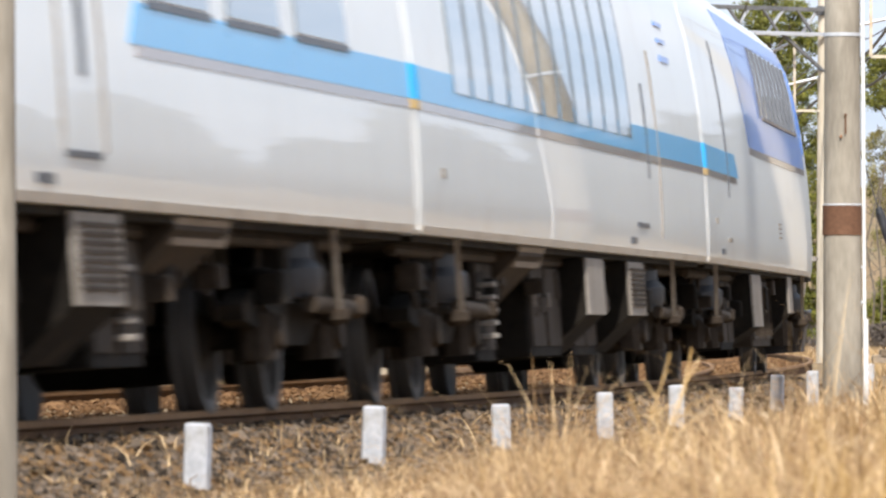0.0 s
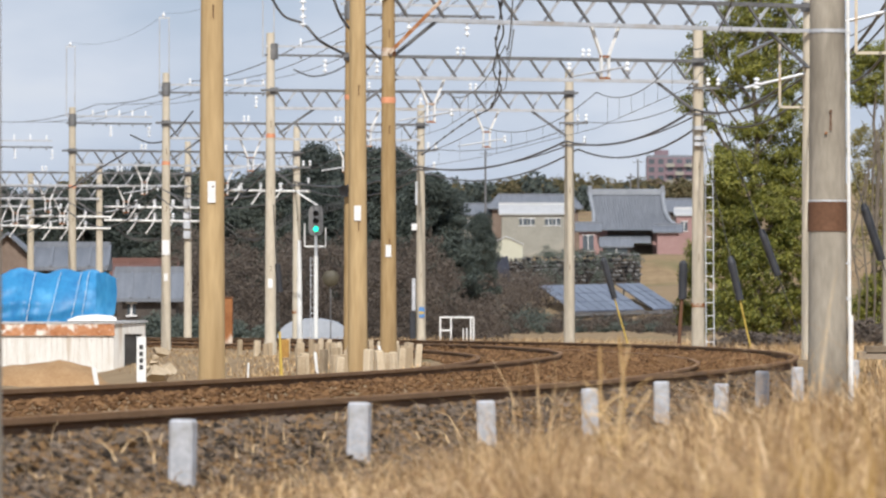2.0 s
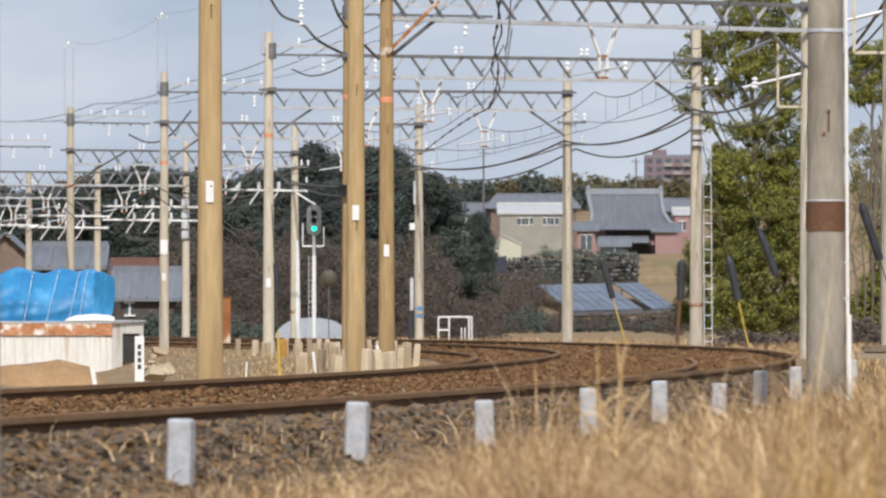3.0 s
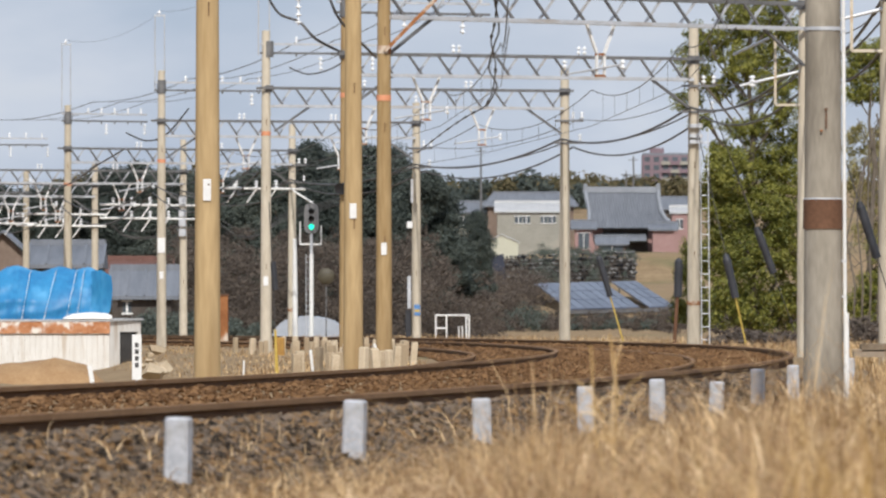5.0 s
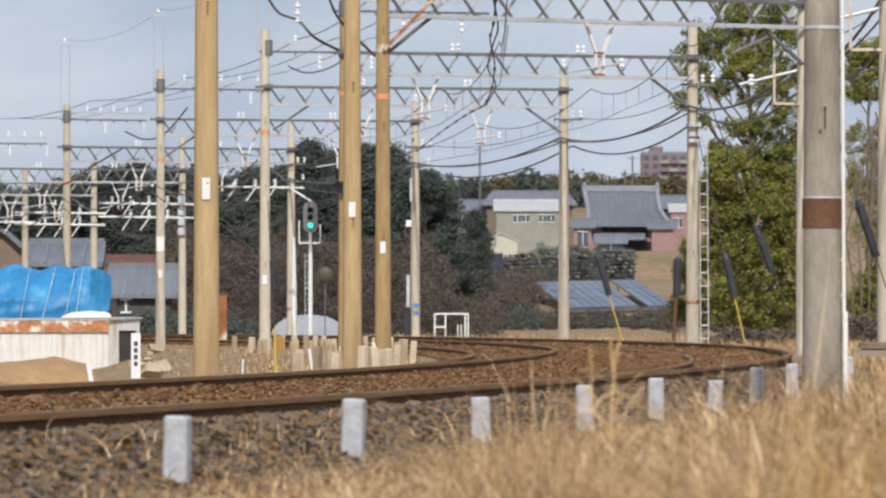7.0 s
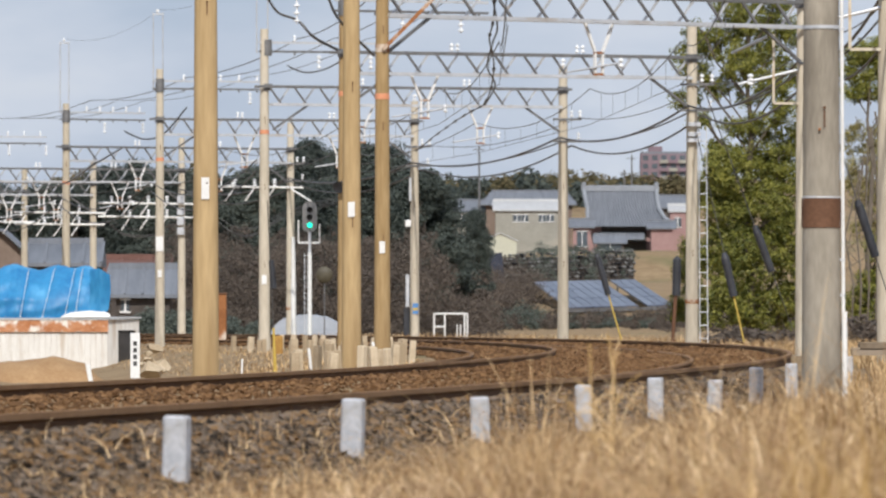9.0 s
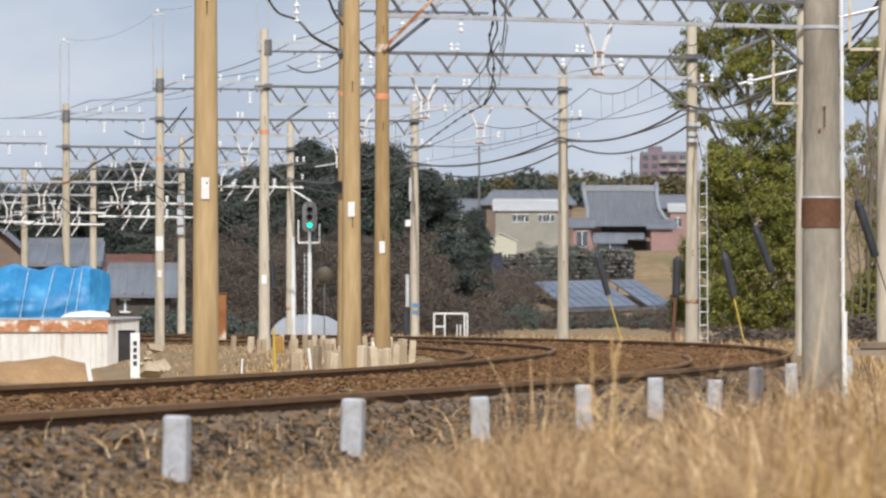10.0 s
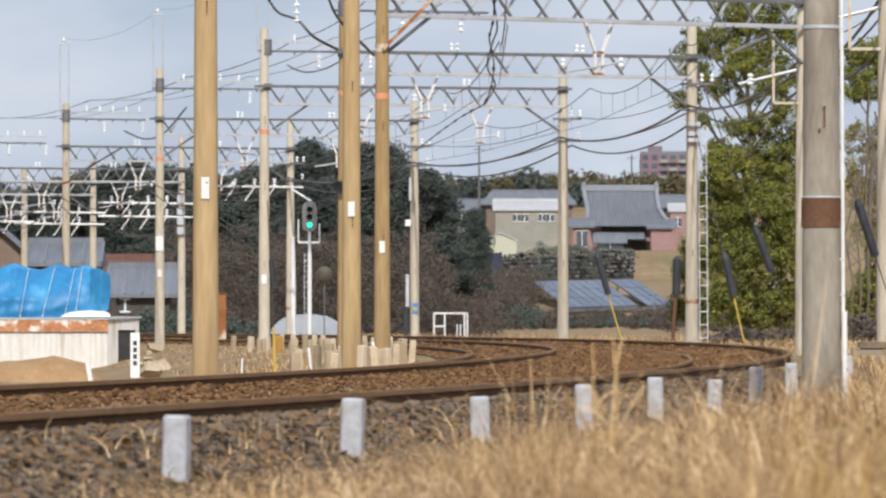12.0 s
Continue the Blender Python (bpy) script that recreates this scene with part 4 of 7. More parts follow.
def build_block(parent, y0, y1, z0, z1, x=1.18, mat=None, doors=2, ridges=0):
    b = part("equipment_box", Shape().box((x - 0.5, (y0 + y1) / 2, (z0 + z1) / 2), (1.0, y1 - y0, z1 - z0), cut=0.02), mat or UNDER_SHADE, parent, "grimy underfloor equipment box, coloured darker for shade")
    w = (y1 - y0) / max(doors, 1)
    for k in range(doors):
        part("access_door", Shape().box((x + 0.006, y0 + w * (k + 0.5), (z0 + z1) / 2), (0.02, w * 0.86, (z1 - z0) * 0.8), cut=0.004), UNDER_GREY, b)
        part("latch", Shape().box((x + 0.022, y0 + w * (k + 0.15), (z0 + z1) / 2 + 0.05), (0.02, 0.04, 0.1)), UNDER_LIGHT, b)
        part("latch", Shape().box((x + 0.022, y0 + w * (k + 0.85), (z0 + z1) / 2 + 0.05), (0.02, 0.04, 0.1)), UNDER_SHADE, b)
    for k in range(ridges):
        part("fin", Shape().box((x + 0.02, y0 + (y1 - y0) * (k + 0.5) / ridges, (z0 + z1) / 2), (0.04, 0.02, (z1 - z0) * 0.7)), UNDER_GREY, b)


def build_car(name, label, windows, ribbed, stripes, boxes, blocks, flaps, stays, bogies, tail=False):
    car = thing(name, HERE, label, "train car", "cars of the train")
    wheels = []
    h = CAR / 2
    rings = [body_ring(-h + 0.14, 0, 0.985), body_ring(-h + 0.18, 0), body_ring(-h + 0.22, 0), body_ring(0)] + ([body_ring(h - 3.3), body_ring(h - 3.2)] if tail else [body_ring(h - 0.22), body_ring(h - 0.18)])
    if tail:
        for f in (0.25, 0.45, 0.62, 0.76, 0.87, 0.95, 1.0):
            y = h - 3.2 + f * 3.2
            rings.append(body_ring(y, f ** 2, nose_slim(y) * (1 - 0.10 * max(0, (f - 0.8) / 0.2) ** 2)))
    else:
        rings.append(body_ring(h - 0.14, 0, 0.985))
    body = part("body", Shape().sweep(rings), BODY_WHITE, car, "glossy white painted car body")
    part("floor_pan", Shape().box((0, 0, 0.985), (2.6, CAR - (1.2 if tail else 0.5), 0.05)), UNDER_SHADE, body)
    # cream sole bar along the foot of the body
    part("sole_bar", panel(-h + 0.16, h - (0.9 if tail else 0.16), 1.0, 1.05, nose=tail, cols=12, out=0.006), SOLEBAR_CREAM, body, "cream sole bar")
    for k, (y0, y1, z0, z1, mat, slant, lab) in enumerate(stripes):
        part("stripe", panel(y0, y1, z0, z1, slant, 0.003, 0.003, tail, 10), mat, body, lab)
    for y0, y1, z0, z1 in windows:
        w = part("window", panel(y0, y1, z0, z1, 0, 0.008, 0.004), TRAIN_GLASS, body, "dark tinted train window")
        part("window_frame", panel(y0 - 0.05, y1 + 0.05, z0 - 0.05, z0 - 0.012, 0, 0.01, 0.006), MULLION, w)
    if ribbed:
        y0, y1, z0, z1, n, sl = ribbed
        if tail:
            w = part("window_band", panel(y0, y1, z0, z1, 0, 0.008, 0.004, tail, 8), TRAIN_GLASS, body, "long tinted window with upright ribs")
            for k in range(n + 1):
                y = y0 + (y1 - y0) * k / n
                part("rib", panel(y - 0.022, y + 0.022, z0 - 0.03, z1, sl, 0.010, 0.018, tail), MULLION, w)
            part("window_sill", panel(y0, y1, z0 - 0.045, z0 - 0.012, 0, 0.01, 0.01, tail, 8), UNDER_LIGHT, w)
        else:                               # separate upright panes, each with a dark edge their feet cutting into the stripe
            step = (y1 - y0) / n
            for k in range(n):
                a, b = y0 + step * k, y0 + step * (k + 0.78)
                w = part("window", panel(a, b, z0, z1, 0, 0.008, 0.006), TRAIN_GLASS, body, "narrow tinted train window")
                part("window_edge", panel(b, b + 0.07, z0 - 0.01, z1, 0, 0.006, 0.009), MULLION, w)
    # end pillars with a white strip, and the rubber gangway
    for sgn in ((-1,) if tail else (-1, 1)):
        yy = sgn * (h - 0.10)
        part("corner_strip", panel(yy - 0.07, yy + 0.07, 1.02, 1.735, 0, 0.001, 0.002), BODY_WHITE, body, "white corner strip")
        part("corner_strip", panel(yy - 0.07, yy + 0.07, 2.015, 3.3, 0, 0.001, 0.002), BODY_WHITE, body)
        # stripe ends, coloured as the gap shades them
        part("corner_stripe", panel(yy - 0.07, yy + 0.07, 1.80, 2.01, 0, 0.006, 0.010), GAP_SHADE_CYAN, body, "blue stripe end in gap-shaded cyan")
        part("corner_stripe", panel(yy - 0.07, yy + 0.07, 1.742, 1.797, 0, 0.006, 0.010), GAP_SHADE_GOLD, body, "champagne stripe end in gap-shaded gold")
        g = Shape()
        g.sweep([[Vector((x, sgn * (h - 0.17) + d, z)) for x, z in ((1.28, 1.02), (1.33, 1.4), (1.33, 2.3), (1.2, 3.3), (0.8, 3.6), (-0.8, 3.6), (-1.2, 3.3), (-1.33, 2.3), (-1.33, 1.4), (-1.28, 1.02))] for d in (0, sgn * 0.165)])
        part("gangway_fairing", g, UNDER_LIGHT, car, "grey rubber gangway fairing")
    # The near-black colour down here includes the body's shade, besides grime.
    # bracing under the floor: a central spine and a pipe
    part("spine", Shape().box((0, 0, 0.8), (0.9, CAR - 2.4, 0.36)), UNDER_SHADE, car)
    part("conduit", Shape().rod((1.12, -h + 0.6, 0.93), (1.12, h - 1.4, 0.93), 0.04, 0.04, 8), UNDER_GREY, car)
    for y0, y1, z0, z1, lv in boxes:
        build_louvred_box(car, y0, y1, z0, z1, louvres=lv)
    for row in blocks:
        build_block(car, *row)
    for y0, y1 in flaps:
        f = part("air_duct", Shape().sweep([[Vector((0.7, yy, 0.98)), Vector((1.3, yy, 0.98)), Vector((1.3, yy, 0.93)), Vector((0.95, yy, 0.62)), Vector((0.7, yy, 0.62))] for yy in (y0, y1)]), UNDER_GREY, car)
        part("flap", Shape().add([(1.32, y0, 0.99), (1.32, y1, 0.99), (1.24, y1 + 0.25, 0.86), (1.24, y0 + 0.25, 0.86), (1.30, y0, 0.99), (1.30, y1, 0.99), (1.22, y1 + 0.25, 0.86), (1.22, y0 + 0.25, 0.86)],
                                 [(0, 1, 2, 3), (7, 6, 5, 4), (0, 4, 5, 1), (1, 5, 6, 2), (2, 6, 7, 3), (3, 7, 4, 0)]), UNDER_LIGHT, f, "pale slanted flap")
        for k in range(5):
            part("step", Shape().box((1.16, y0 - 0.85, 0.40 + 0.085 * k), (0.12, 0.22, 0.03), cut=0.006), UNDER_LIGHT, car, "small pale foot step")
        part("step_plate", Shape().box((1.09, y0 - 0.85, 0.58), (0.06, 0.3, 0.5)), UNDER_SHADE, car)
    for y, lean in stays:
        part("stay", Shape().bar((1.33, y, 1.0), (1.28, y + lean, 0.52), 0.035, 0.045), UNDER_LIGHT, car, "pale slanting stay")
        part("stay_foot", Shape().lathe((1.25, y + lean, 0.46), [(0.05, 0), (0.085, 0.03), (0.085, 0.08), (0.04, 0.11)], 12), UNDER_GREY, car)
    for y in bogies:
        build_bogie(car, y, wheels)
    rng = random.Random(len(name) + len(boxes))
    for k in range(16):                     # pipes, cocks and small boxes between the large ones
        y = -h + 0.8 + (CAR - 2.4) * (k + rng.random() * 0.6) / 16
        z = rng.uniform(0.62, 0.88)
        part("fitting", Shape().box((rng.uniform(1.0, 1.18), y, z), (0.16, rng.uniform(0.1, 0.35), rng.uniform(0.1, 0.24)), cut=0.02), rng.choice((UNDER_GREY, UNDER_SHADE, UNDER_GREY)), car)
        part("pipe", Shape().rod((rng.uniform(1.05, 1.2), y + 0.3, 0.98), (rng.uniform(1.0, 1.2), y + 0.32, rng.uniform(0.45, 0.7)), 0.02, 0.02, 8), UNDER_GREY, car)
    for sgn in (-1, 1):                     # coupler gear
        part("coupler", Shape().box((0, sgn * (h - 0.3), 0.86), (0.3, 0.6, 0.26), cut=0.03), UNDER_SHADE, car)
    return car, wheels


def marks(car, rows):
    for y, z, w, hh, mat, nm, lab in rows:
        part(nm, panel(y - w / 2, y + w / 2, z - hh / 2, z + hh / 2, 0, 0.006, 0.006), mat, car, lab)


def band_pair(y0, y1, slant=0.0):
    return [(y0, y1, 1.80, 2.01, STRIPE_BLUE, slant, "sky-blue stripe"), (y0, y1, 1.742, 1.797, STRIPE_GOLD, tuple(0.25 * a for a in slant) if isinstance(slant, tuple) else 0.25 * slant, "champagne stripe")]


H = CAR / 2
white_label = "glossy white express train car with sky-blue and champagne stripes"
car_a, wheels_a = build_car("train_car", white_label,
                            [(H - 4.49, H - 2.64, 2.04, 2.8), (H - 6.84, H - 5.1, 2.04, 2.8), (H - 9.3, H - 7.45, 2.04, 2.8)], None, band_pair(H - 9.68, H - 0.2, (-0.25, 0.0)),
                            [(H - 11.4, H - 10.1, 0.54, 0.98, True), (H - 14.6, H - 13.2, 0.54, 0.98, True)],
                            [(H - 10.0, H - 8.5, 0.26, 0.95, 1.12), (H - 13.1, H - 11.5, 0.26, 0.95, 1.05)], [(H - 8.4, H - 6.7)], [(H - 3.2, 0.4)], (-H + 3.3, H - 3.3))
marks(car_a, [(H - 11.26, 1.98, 0.14, 0.75, MULLION, "door_slot", "dark upright door slot"), (H - 11.3, 1.235, 0.9, 0.035, MULLION, "door_step_recess", ""), (H - 12.3, 1.11, 0.42, 0.05, MULLION, "vent", "small dark vent"),
              (H - 10.75, 1.9, 0.03, 1.3, UNDER_LIGHT, "door_edge", ""), (H - 11.85, 1.9, 0.03, 1.3, UNDER_LIGHT, "door_edge", "")])
car_b, wheels_b = build_car("train_car", "glossy white express train car with a long ribbed window",
                            [], (-H + 2.2, -H + 14.7, 1.90, 3.05, 11, -0.5), band_pair(-H + 0.2, H - 0.2),
                            [(-H + 10.9, -H + 12.2, 0.54, 0.95, False), (-H + 14.3, -H + 15.6, 0.54, 0.95, True)],
                            [(-H + 8.6, -H + 10.8, 0.26, 0.95, 1.12), (-H + 12.3, -H + 14.2, 0.26, 0.95, 1.05), (-H + 5.3, -H + 6.4, 0.24, 0.95, 1.1)], [(-H + 6.4, -H + 8.1)], [(-H + 2.4, 0.45), (-H + 18.3, 0.45)], (-H + 3.4, H - 3.4))
marks(car_b, [(-H + 15.9, 1.98, 0.05, 0.75, MULLION, "door_line", "dark upright door line"), (-H + 15.2, 1.235, 0.9, 0.035, MULLION, "door_step_recess", ""), (-H + 14.4, 1.11, 0.42, 0.05, MULLION, "vent", "small dark vent"),
              (-H + 1.3, 1.38, 0.14, 0.06, UNDER_LIGHT, "socket", ""), (-H + 16.9, 1.9, 0.03, 1.5, UNDER_LIGHT, "door_edge", ""),
              (-H + 18.6, 2.92, 0.7, 0.035, NOSE_BLUE, "emblem_bar", "blue emblem bar"), (-H + 18.6, 2.78, 0.7, 0.035, NOSE_BLUE, "emblem_bar", "blue emblem bar"), (-H + 18.6, 2.63, 0.8, 0.05, NOSE_BLUE, "emblem_bar", "blue emblem bar")])
car_c, wheels_c = build_car("tail_car", "glossy white express train tail car with a blue nose panel",
                            [], (-H + 11.0, -H + 18.0, 2.52, 3.2, 8, -0.4),
                            band_pair(-H + 0.2, -H + 4.82, (0.0, 0.42)) + [(-H + 6.6, -H + 19.6, 2.14, 3.42, NOSE_BLUE, (1.2, 0.5), "blue nose panel"), (-H + 7.8, -H + 19.9, 2.075, 2.135, STRIPE_GOLD, 0.0, "champagne stripe"), (-H + 19.0, -H + 19.3, 2.3, 3.3, DEEP_BLUE, (0.15, 0.15), "deep blue edge stripe")],
                            [(-H + 7.7, -H + 9.3, 0.46, 0.95, False), (-H + 14.85, -H + 15.6, 0.6, 0.97, False)],
                            [(-H + 9.6, -H + 13.1, 0.28, 0.93, 1.2, UNDER_GREY, 3, 6), (-H + 13.1, -H + 14.8, 0.3, 0.95, 1.1), (-H + 5.6, -H + 7.6, 0.26, 0.95, 1.12)], [], [(-H + 1.8, 0.45), (-H + 18.1, 0.5)], (-H + 3.6, H - 2.4), tail=True)
marks(car_c, [(-H + 3.46, 2.3, 0.06, 1.4, MULLION, "door_line", "dark upright door line"), (-H + 3.42, 1.22, 0.55, 0.035, UNDER_LIGHT, "door_step_recess", ""), (-H + 2.32, 1.11, 0.42, 0.05, MULLION, "vent", "small dark vent"),
              (-H + 1.32, 1.37, 0.14, 0.05, UNDER_LIGHT, "socket", "")]
      + [(-H + 12.6, 1.34 + 0.045 * k, 0.42, 0.016, UNDER_LIGHT, "grille_slot", "") for k in range(4)])
part("lamp_bracket", Shape().box((1.36, H - 0.9, 1.2), (0.08, 0.35, 0.05), cut=0.01), UNDER_LIGHT, car_c)
# snow plough below the nose
plough = Shape().sweep([[Vector((x, y, z)) for x, z in ((1.25, zt), (1.15, zb2), (-1.15, zb2), (-1.25, zt))] for y, zt, zb2 in ((H - 1.0, 0.62, 0.2), (H - 0.3, 0.62, 0.2), (H + 0.25, 0.66, 0.34))])
part("snow_plough", plough, BLACK_RUBBER, car_c, "black steel snow plough")
part("nose_skirt", Shape().box((0.0, H - 0.75, 0.85), (2.2, 0.5, 0.4), cut=0.04), UNDER_SHADE, car_c)
part("nose_skirt", Shape().sweep([[Vector((1.22, H - 0.7, 1.0)), Vector((1.26, H - 0.55, 1.0)), Vector((1.16, H - 0.5, 0.6)), Vector((1.12, H - 0.65, 0.6))], [Vector((0.9, H - 0.3, 1.0)), Vector((0.95, H - 0.2, 1.0)), Vector((0.9, H - 0.2, 0.6)), Vector((0.85, H - 0.3, 0.6))]]), SOLEBAR_CREAM, car_c)


def car_pose(s):
    """The pose of a car whose middle is s metres along the curve, on the canted near track."""
    return curve_pose(-GAUGE / 2, s, -CANT / 2) @ Matrix.Rotation(-LEAN, 4, "Y")


# ---- grass and weeds ----
def blades(points, heights, widths, seed, lean=0.5, curl=0.5):
    """Curved grass blades from arrays of feet, heights and widths; all in one mesh."""
    rng = np.random.default_rng(seed)
    n = len(points)
    a = rng.uniform(0, math.tau, n)
    d = np.stack([np.cos(a), np.sin(a), np.zeros(n)], 1)
    side = np.stack([-np.sin(a + rng.uniform(-1, 1, n)), np.cos(a + rng.uniform(-1, 1, n)), np.zeros(n)], 1)
    k = np.abs(rng.normal(0, lean, n))[:, None]
    up = np.array([0, 0, 1.0])[None]
    h, w = heights[:, None], widths[:, None]
    c = rng.uniform(0, curl, n)[:, None]
    mid = points + (up * 0.5 + d * k * 0.35) * h
    three = points + (up * (0.82 - 0.2 * c) + d * k * (0.75 + c)) * h
    tip = points + (up * (1.0 - 0.55 * c) + d * k * (1.1 + 1.6 * c)) * h
    v = np.stack([points - side * w, points + side * w, mid - side * w * 0.8, mid + side * w * 0.8, three - side * w * 0.5, three + side * w * 0.5, tip], 1)
    sh = Shape()
    sh.v = [tuple(p) for p in v.reshape(-1, 3).tolist()]
    sh.f = [f for i in range(n) for f in ((7 * i, 7 * i + 1, 7 * i + 3, 7 * i + 2), (7 * i + 2, 7 * i + 3, 7 * i + 5, 7 * i + 4), (7 * i + 4, 7 * i + 5, 7 * i + 6))]
    return sh


def build_grass():
    """Tangled winter grass: tall to the right of the eye, thin and flattened towards the ballast."""
    rng = np.random.default_rng(11)
    pts, hs, ws = [], [], []

    def outside(x, y):
        return math.hypot(x - XC, y - YC) - RC

    while len(pts) < 44000:                  # tufts, with bare soil between them near the stones
        y = 22 + 80 * rng.random() ** 1.25
        u = rng.uniform(-0.036, 0.066)
        x = u * y
        e = outside(x, y)
        if e < 0.6:
            continue
        clump = noise.noise(Vector((x * 1.6, y * 0.5, 9.0))) + 0.7 * noise.noise(Vector((x * 4.5, y * 1.6, 2.0)))
        dense = min(max((e - 1.6) / 2.0, 0.0), 1.0)
        if rng.random() > 0.05 + 0.95 * dense or clump < 0.2 - 0.55 * dense:
            continue
        grow = min(max((u - 0.002) / 0.045, 0), 1)
        h = (0.06 + 0.07 * dense + 0.13 * grow + 0.42 * max(clump, 0)) * rng.uniform(0.35, 1.5) * (0.4 + 0.6 * dense)
        pts.append((x, y, ground_height(x, y) - 0.02))
        hs.append(h)
        ws.append(rng.uniform(0.0018, 0.0055) * min(max(y / 45, 0.4), 1.2))
    while len(pts) < 58000:                  # finer blades between them
        y = 26 + 55 * rng.random() ** 1.2
        u = rng.uniform(-0.036, 0.066)
        e = outside(u * y, y)
        if e < 1.6 or rng.random() > (e - 1.5) / 2.2:
            continue
        pts.append((u * y, y, ground_height(u * y, y) - 0.02))
        hs.append(rng.uniform(0.08, 0.24) * (1 + 0.4 * min(max(u / 0.045, 0), 1)))
        ws.append(rng.uniform(0.0012, 0.003))
    solid("grass", blades(np.array(pts), np.array(hs), np.array(ws), 12, 0.75, 0.9), STRAW, HERE, "tangled dry straw-coloured winter grass", "grass", kind="stuff")
    pts, hs, ws = [], [], []
    for _ in range(1500):                    # tall thin stems, in loose groups
        y = rng.uniform(19, 60)
        u = 0.064 - 0.062 * rng.random() ** 1.4
        x = u * y
        if outside(x, y) < 2.7 or noise.noise(Vector((x * 2.2, y * 0.35, 4.0))) < -0.05:
            continue
        pts.append((x, y, ground_height(x, y) - 0.02))
        hs.append(rng.uniform(0.22, 0.42) + 0.22 * max(u, 0) / 0.06 * rng.random())
        ws.append(rng.uniform(0.0018, 0.0042))
    for _ in range(130):                     # the tallest, close to the eye
        y, u = rng.uniform(14, 24), rng.uniform(0.040, 0.062)
        pts.append((u * y, y, ground_height(u * y, y) - 0.02))
        hs.append(rng.uniform(0.45, 0.78))
        ws.append(rng.uniform(0.002, 0.004))
    solid("tall_grass_stems", blades(np.array(pts), np.array(hs), np.array(ws), 14, 0.35, 0.8), WEED, HERE, "tall thin golden grass stems above the turf", "grass", kind="stuff")
    pts, hs, ws = [], [], []
    while len(pts) < 10500:                  # broad curled leaves in heaps
        y = rng.uniform(23, 62)
        u = rng.uniform(-0.03, 0.064)
        x = u * y
        e = outside(x, y)
        if e < 2.2 or noise.noise(Vector((x * 2.6, y * 0.6, 14.0))) < -0.05 - 0.2 * min(e - 2.2, 1.5):
            continue
        pts.append((x, y, ground_height(x, y) - 0.01))
        hs.append(rng.uniform(0.10, 0.40) * min(1.0, 0.45 + 0.4 * (e - 2.2)) * (0.8 + 0.5 * min(max(u / 0.045, 0), 1)))
        ws.append(rng.uniform(0.005, 0.014) * y / 45)
    solid("curled_grass_leaves", blades(np.array(pts), np.array(hs), np.array(ws), 16, 0.9, 1.6), WEED_LEAF, HERE, "broad curled straw-coloured grass leaves", "grass", kind="stuff")
    pts, hs, ws = [], [], []
    for _ in range(5200):                    # broken straw lying over the stones
        y = 36 + 45 * rng.random() ** 1.3
        e = 0.25 + 2.4 * rng.random() ** 0.6
        p = on_curve(e, along(y, e))
        pts.append((p.x, p.y, ground_height(p.x, p.y) + 0.015))
        hs.append(rng.uniform(0.04, 0.16))
        ws.append(rng.uniform(0.0015, 0.005))
    solid("straw_litter", blades(np.array(pts), np.array(hs), np.array(ws), 15, 1.7, 1.0), STRAW, HERE, "broken dry straw lying over the grey stones", "straw", kind="stuff")


build_grass()


def far_grass():
    """Dry tufts round the poles, the inner fence line and the field edge."""
    rng = np.random.default_rng(21)
    pts, hs, ws = [], [], []
    for off0, off1, y0, y1, count, hh in ((1.3, 7.0, 75, 330, 15000, 0.4), (-11.0, -6.2, 95, 300, 6000, 0.13)):
        for _ in range(count):
            e, y = rng.uniform(off0, off1), y0 + (y1 - y0) * rng.random() ** 1.2
            p = on_curve(e, along(y, e))
            pts.append((p.x, p.y, ground_height(p.x, p.y) - 0.02))
            hs.append(hh * rng.uniform(0.4, 1.2))
            ws.append(rng.uniform(0.006, 0.014))
    solid("grass_verge", blades(np.array(pts), np.array(hs), np.array(ws), 22, 0.5), STRAW, HERE, "dry winter grass on the railway verge", "grass", kind="stuff")


far_grass()


def build_weed():
    x, y, _ = at_view(1085, 760, 29.0)
    z = ground_height(x, y)
    w = thing("dry_weed", Matrix.Translation((x, y, z)), "tall dry branching weed stalk in the grass", "weed")
    rng = random.Random(4)
    for k in range(3):
        x0 = rng.uniform(-0.02, 0.02)
        top = Vector((rng.uniform(-0.06, 0.05), rng.uniform(-0.1, 0.1), rng.uniform(0.62, 0.85)))
        pts = [Vector((x0, 0, -0.05)).lerp(top, i / 6) + Vector((0.012 * math.sin(i * 1.3 + k), 0, 0)) for i in range(7)]
        st = part("stalk", Shape().tube(pts, 0.0034, 6), WEED, w)
        for j in range(4):
            b = pts[3 + j % 3]
            q = b + Vector((rng.uniform(-0.13, 0.14), rng.uniform(-0.1, 0.1), rng.uniform(0.03, 0.2)))
            part("twig", Shape().tube([b, b.lerp(q, 0.5) + Vector((0, 0, 0.02)), q], 0.0022, 5), WEED, st)
    for j in range(9):
        a = Vector((rng.uniform(-0.03, 0.03), 0, rng.uniform(0.12, 0.4)))
        q = a + Vector((rng.uniform(-0.12, 0.16), rng.uniform(-0.1, 0.1), rng.uniform(0.02, 0.16)))
        part("dry_leaf", Shape().sweep([[a + Vector((0, 0, 0.003)), a + Vector((0, 0.003, 0)), a - Vector((0, 0, 0.003))], [a.lerp(q, 0.5) + Vector((0, 0, 0.03)), a.lerp(q, 0.5) + Vector((0, 0.003, 0.025)), a.lerp(q, 0.5) + Vector((0, 0, 0.021))], [q + Vector((0, 0, 0.002)), q + Vector((0, 0.002, 0)), q - Vector((0, 0, 0.002))]]), WEED, w)
    return w


weed = build_weed()

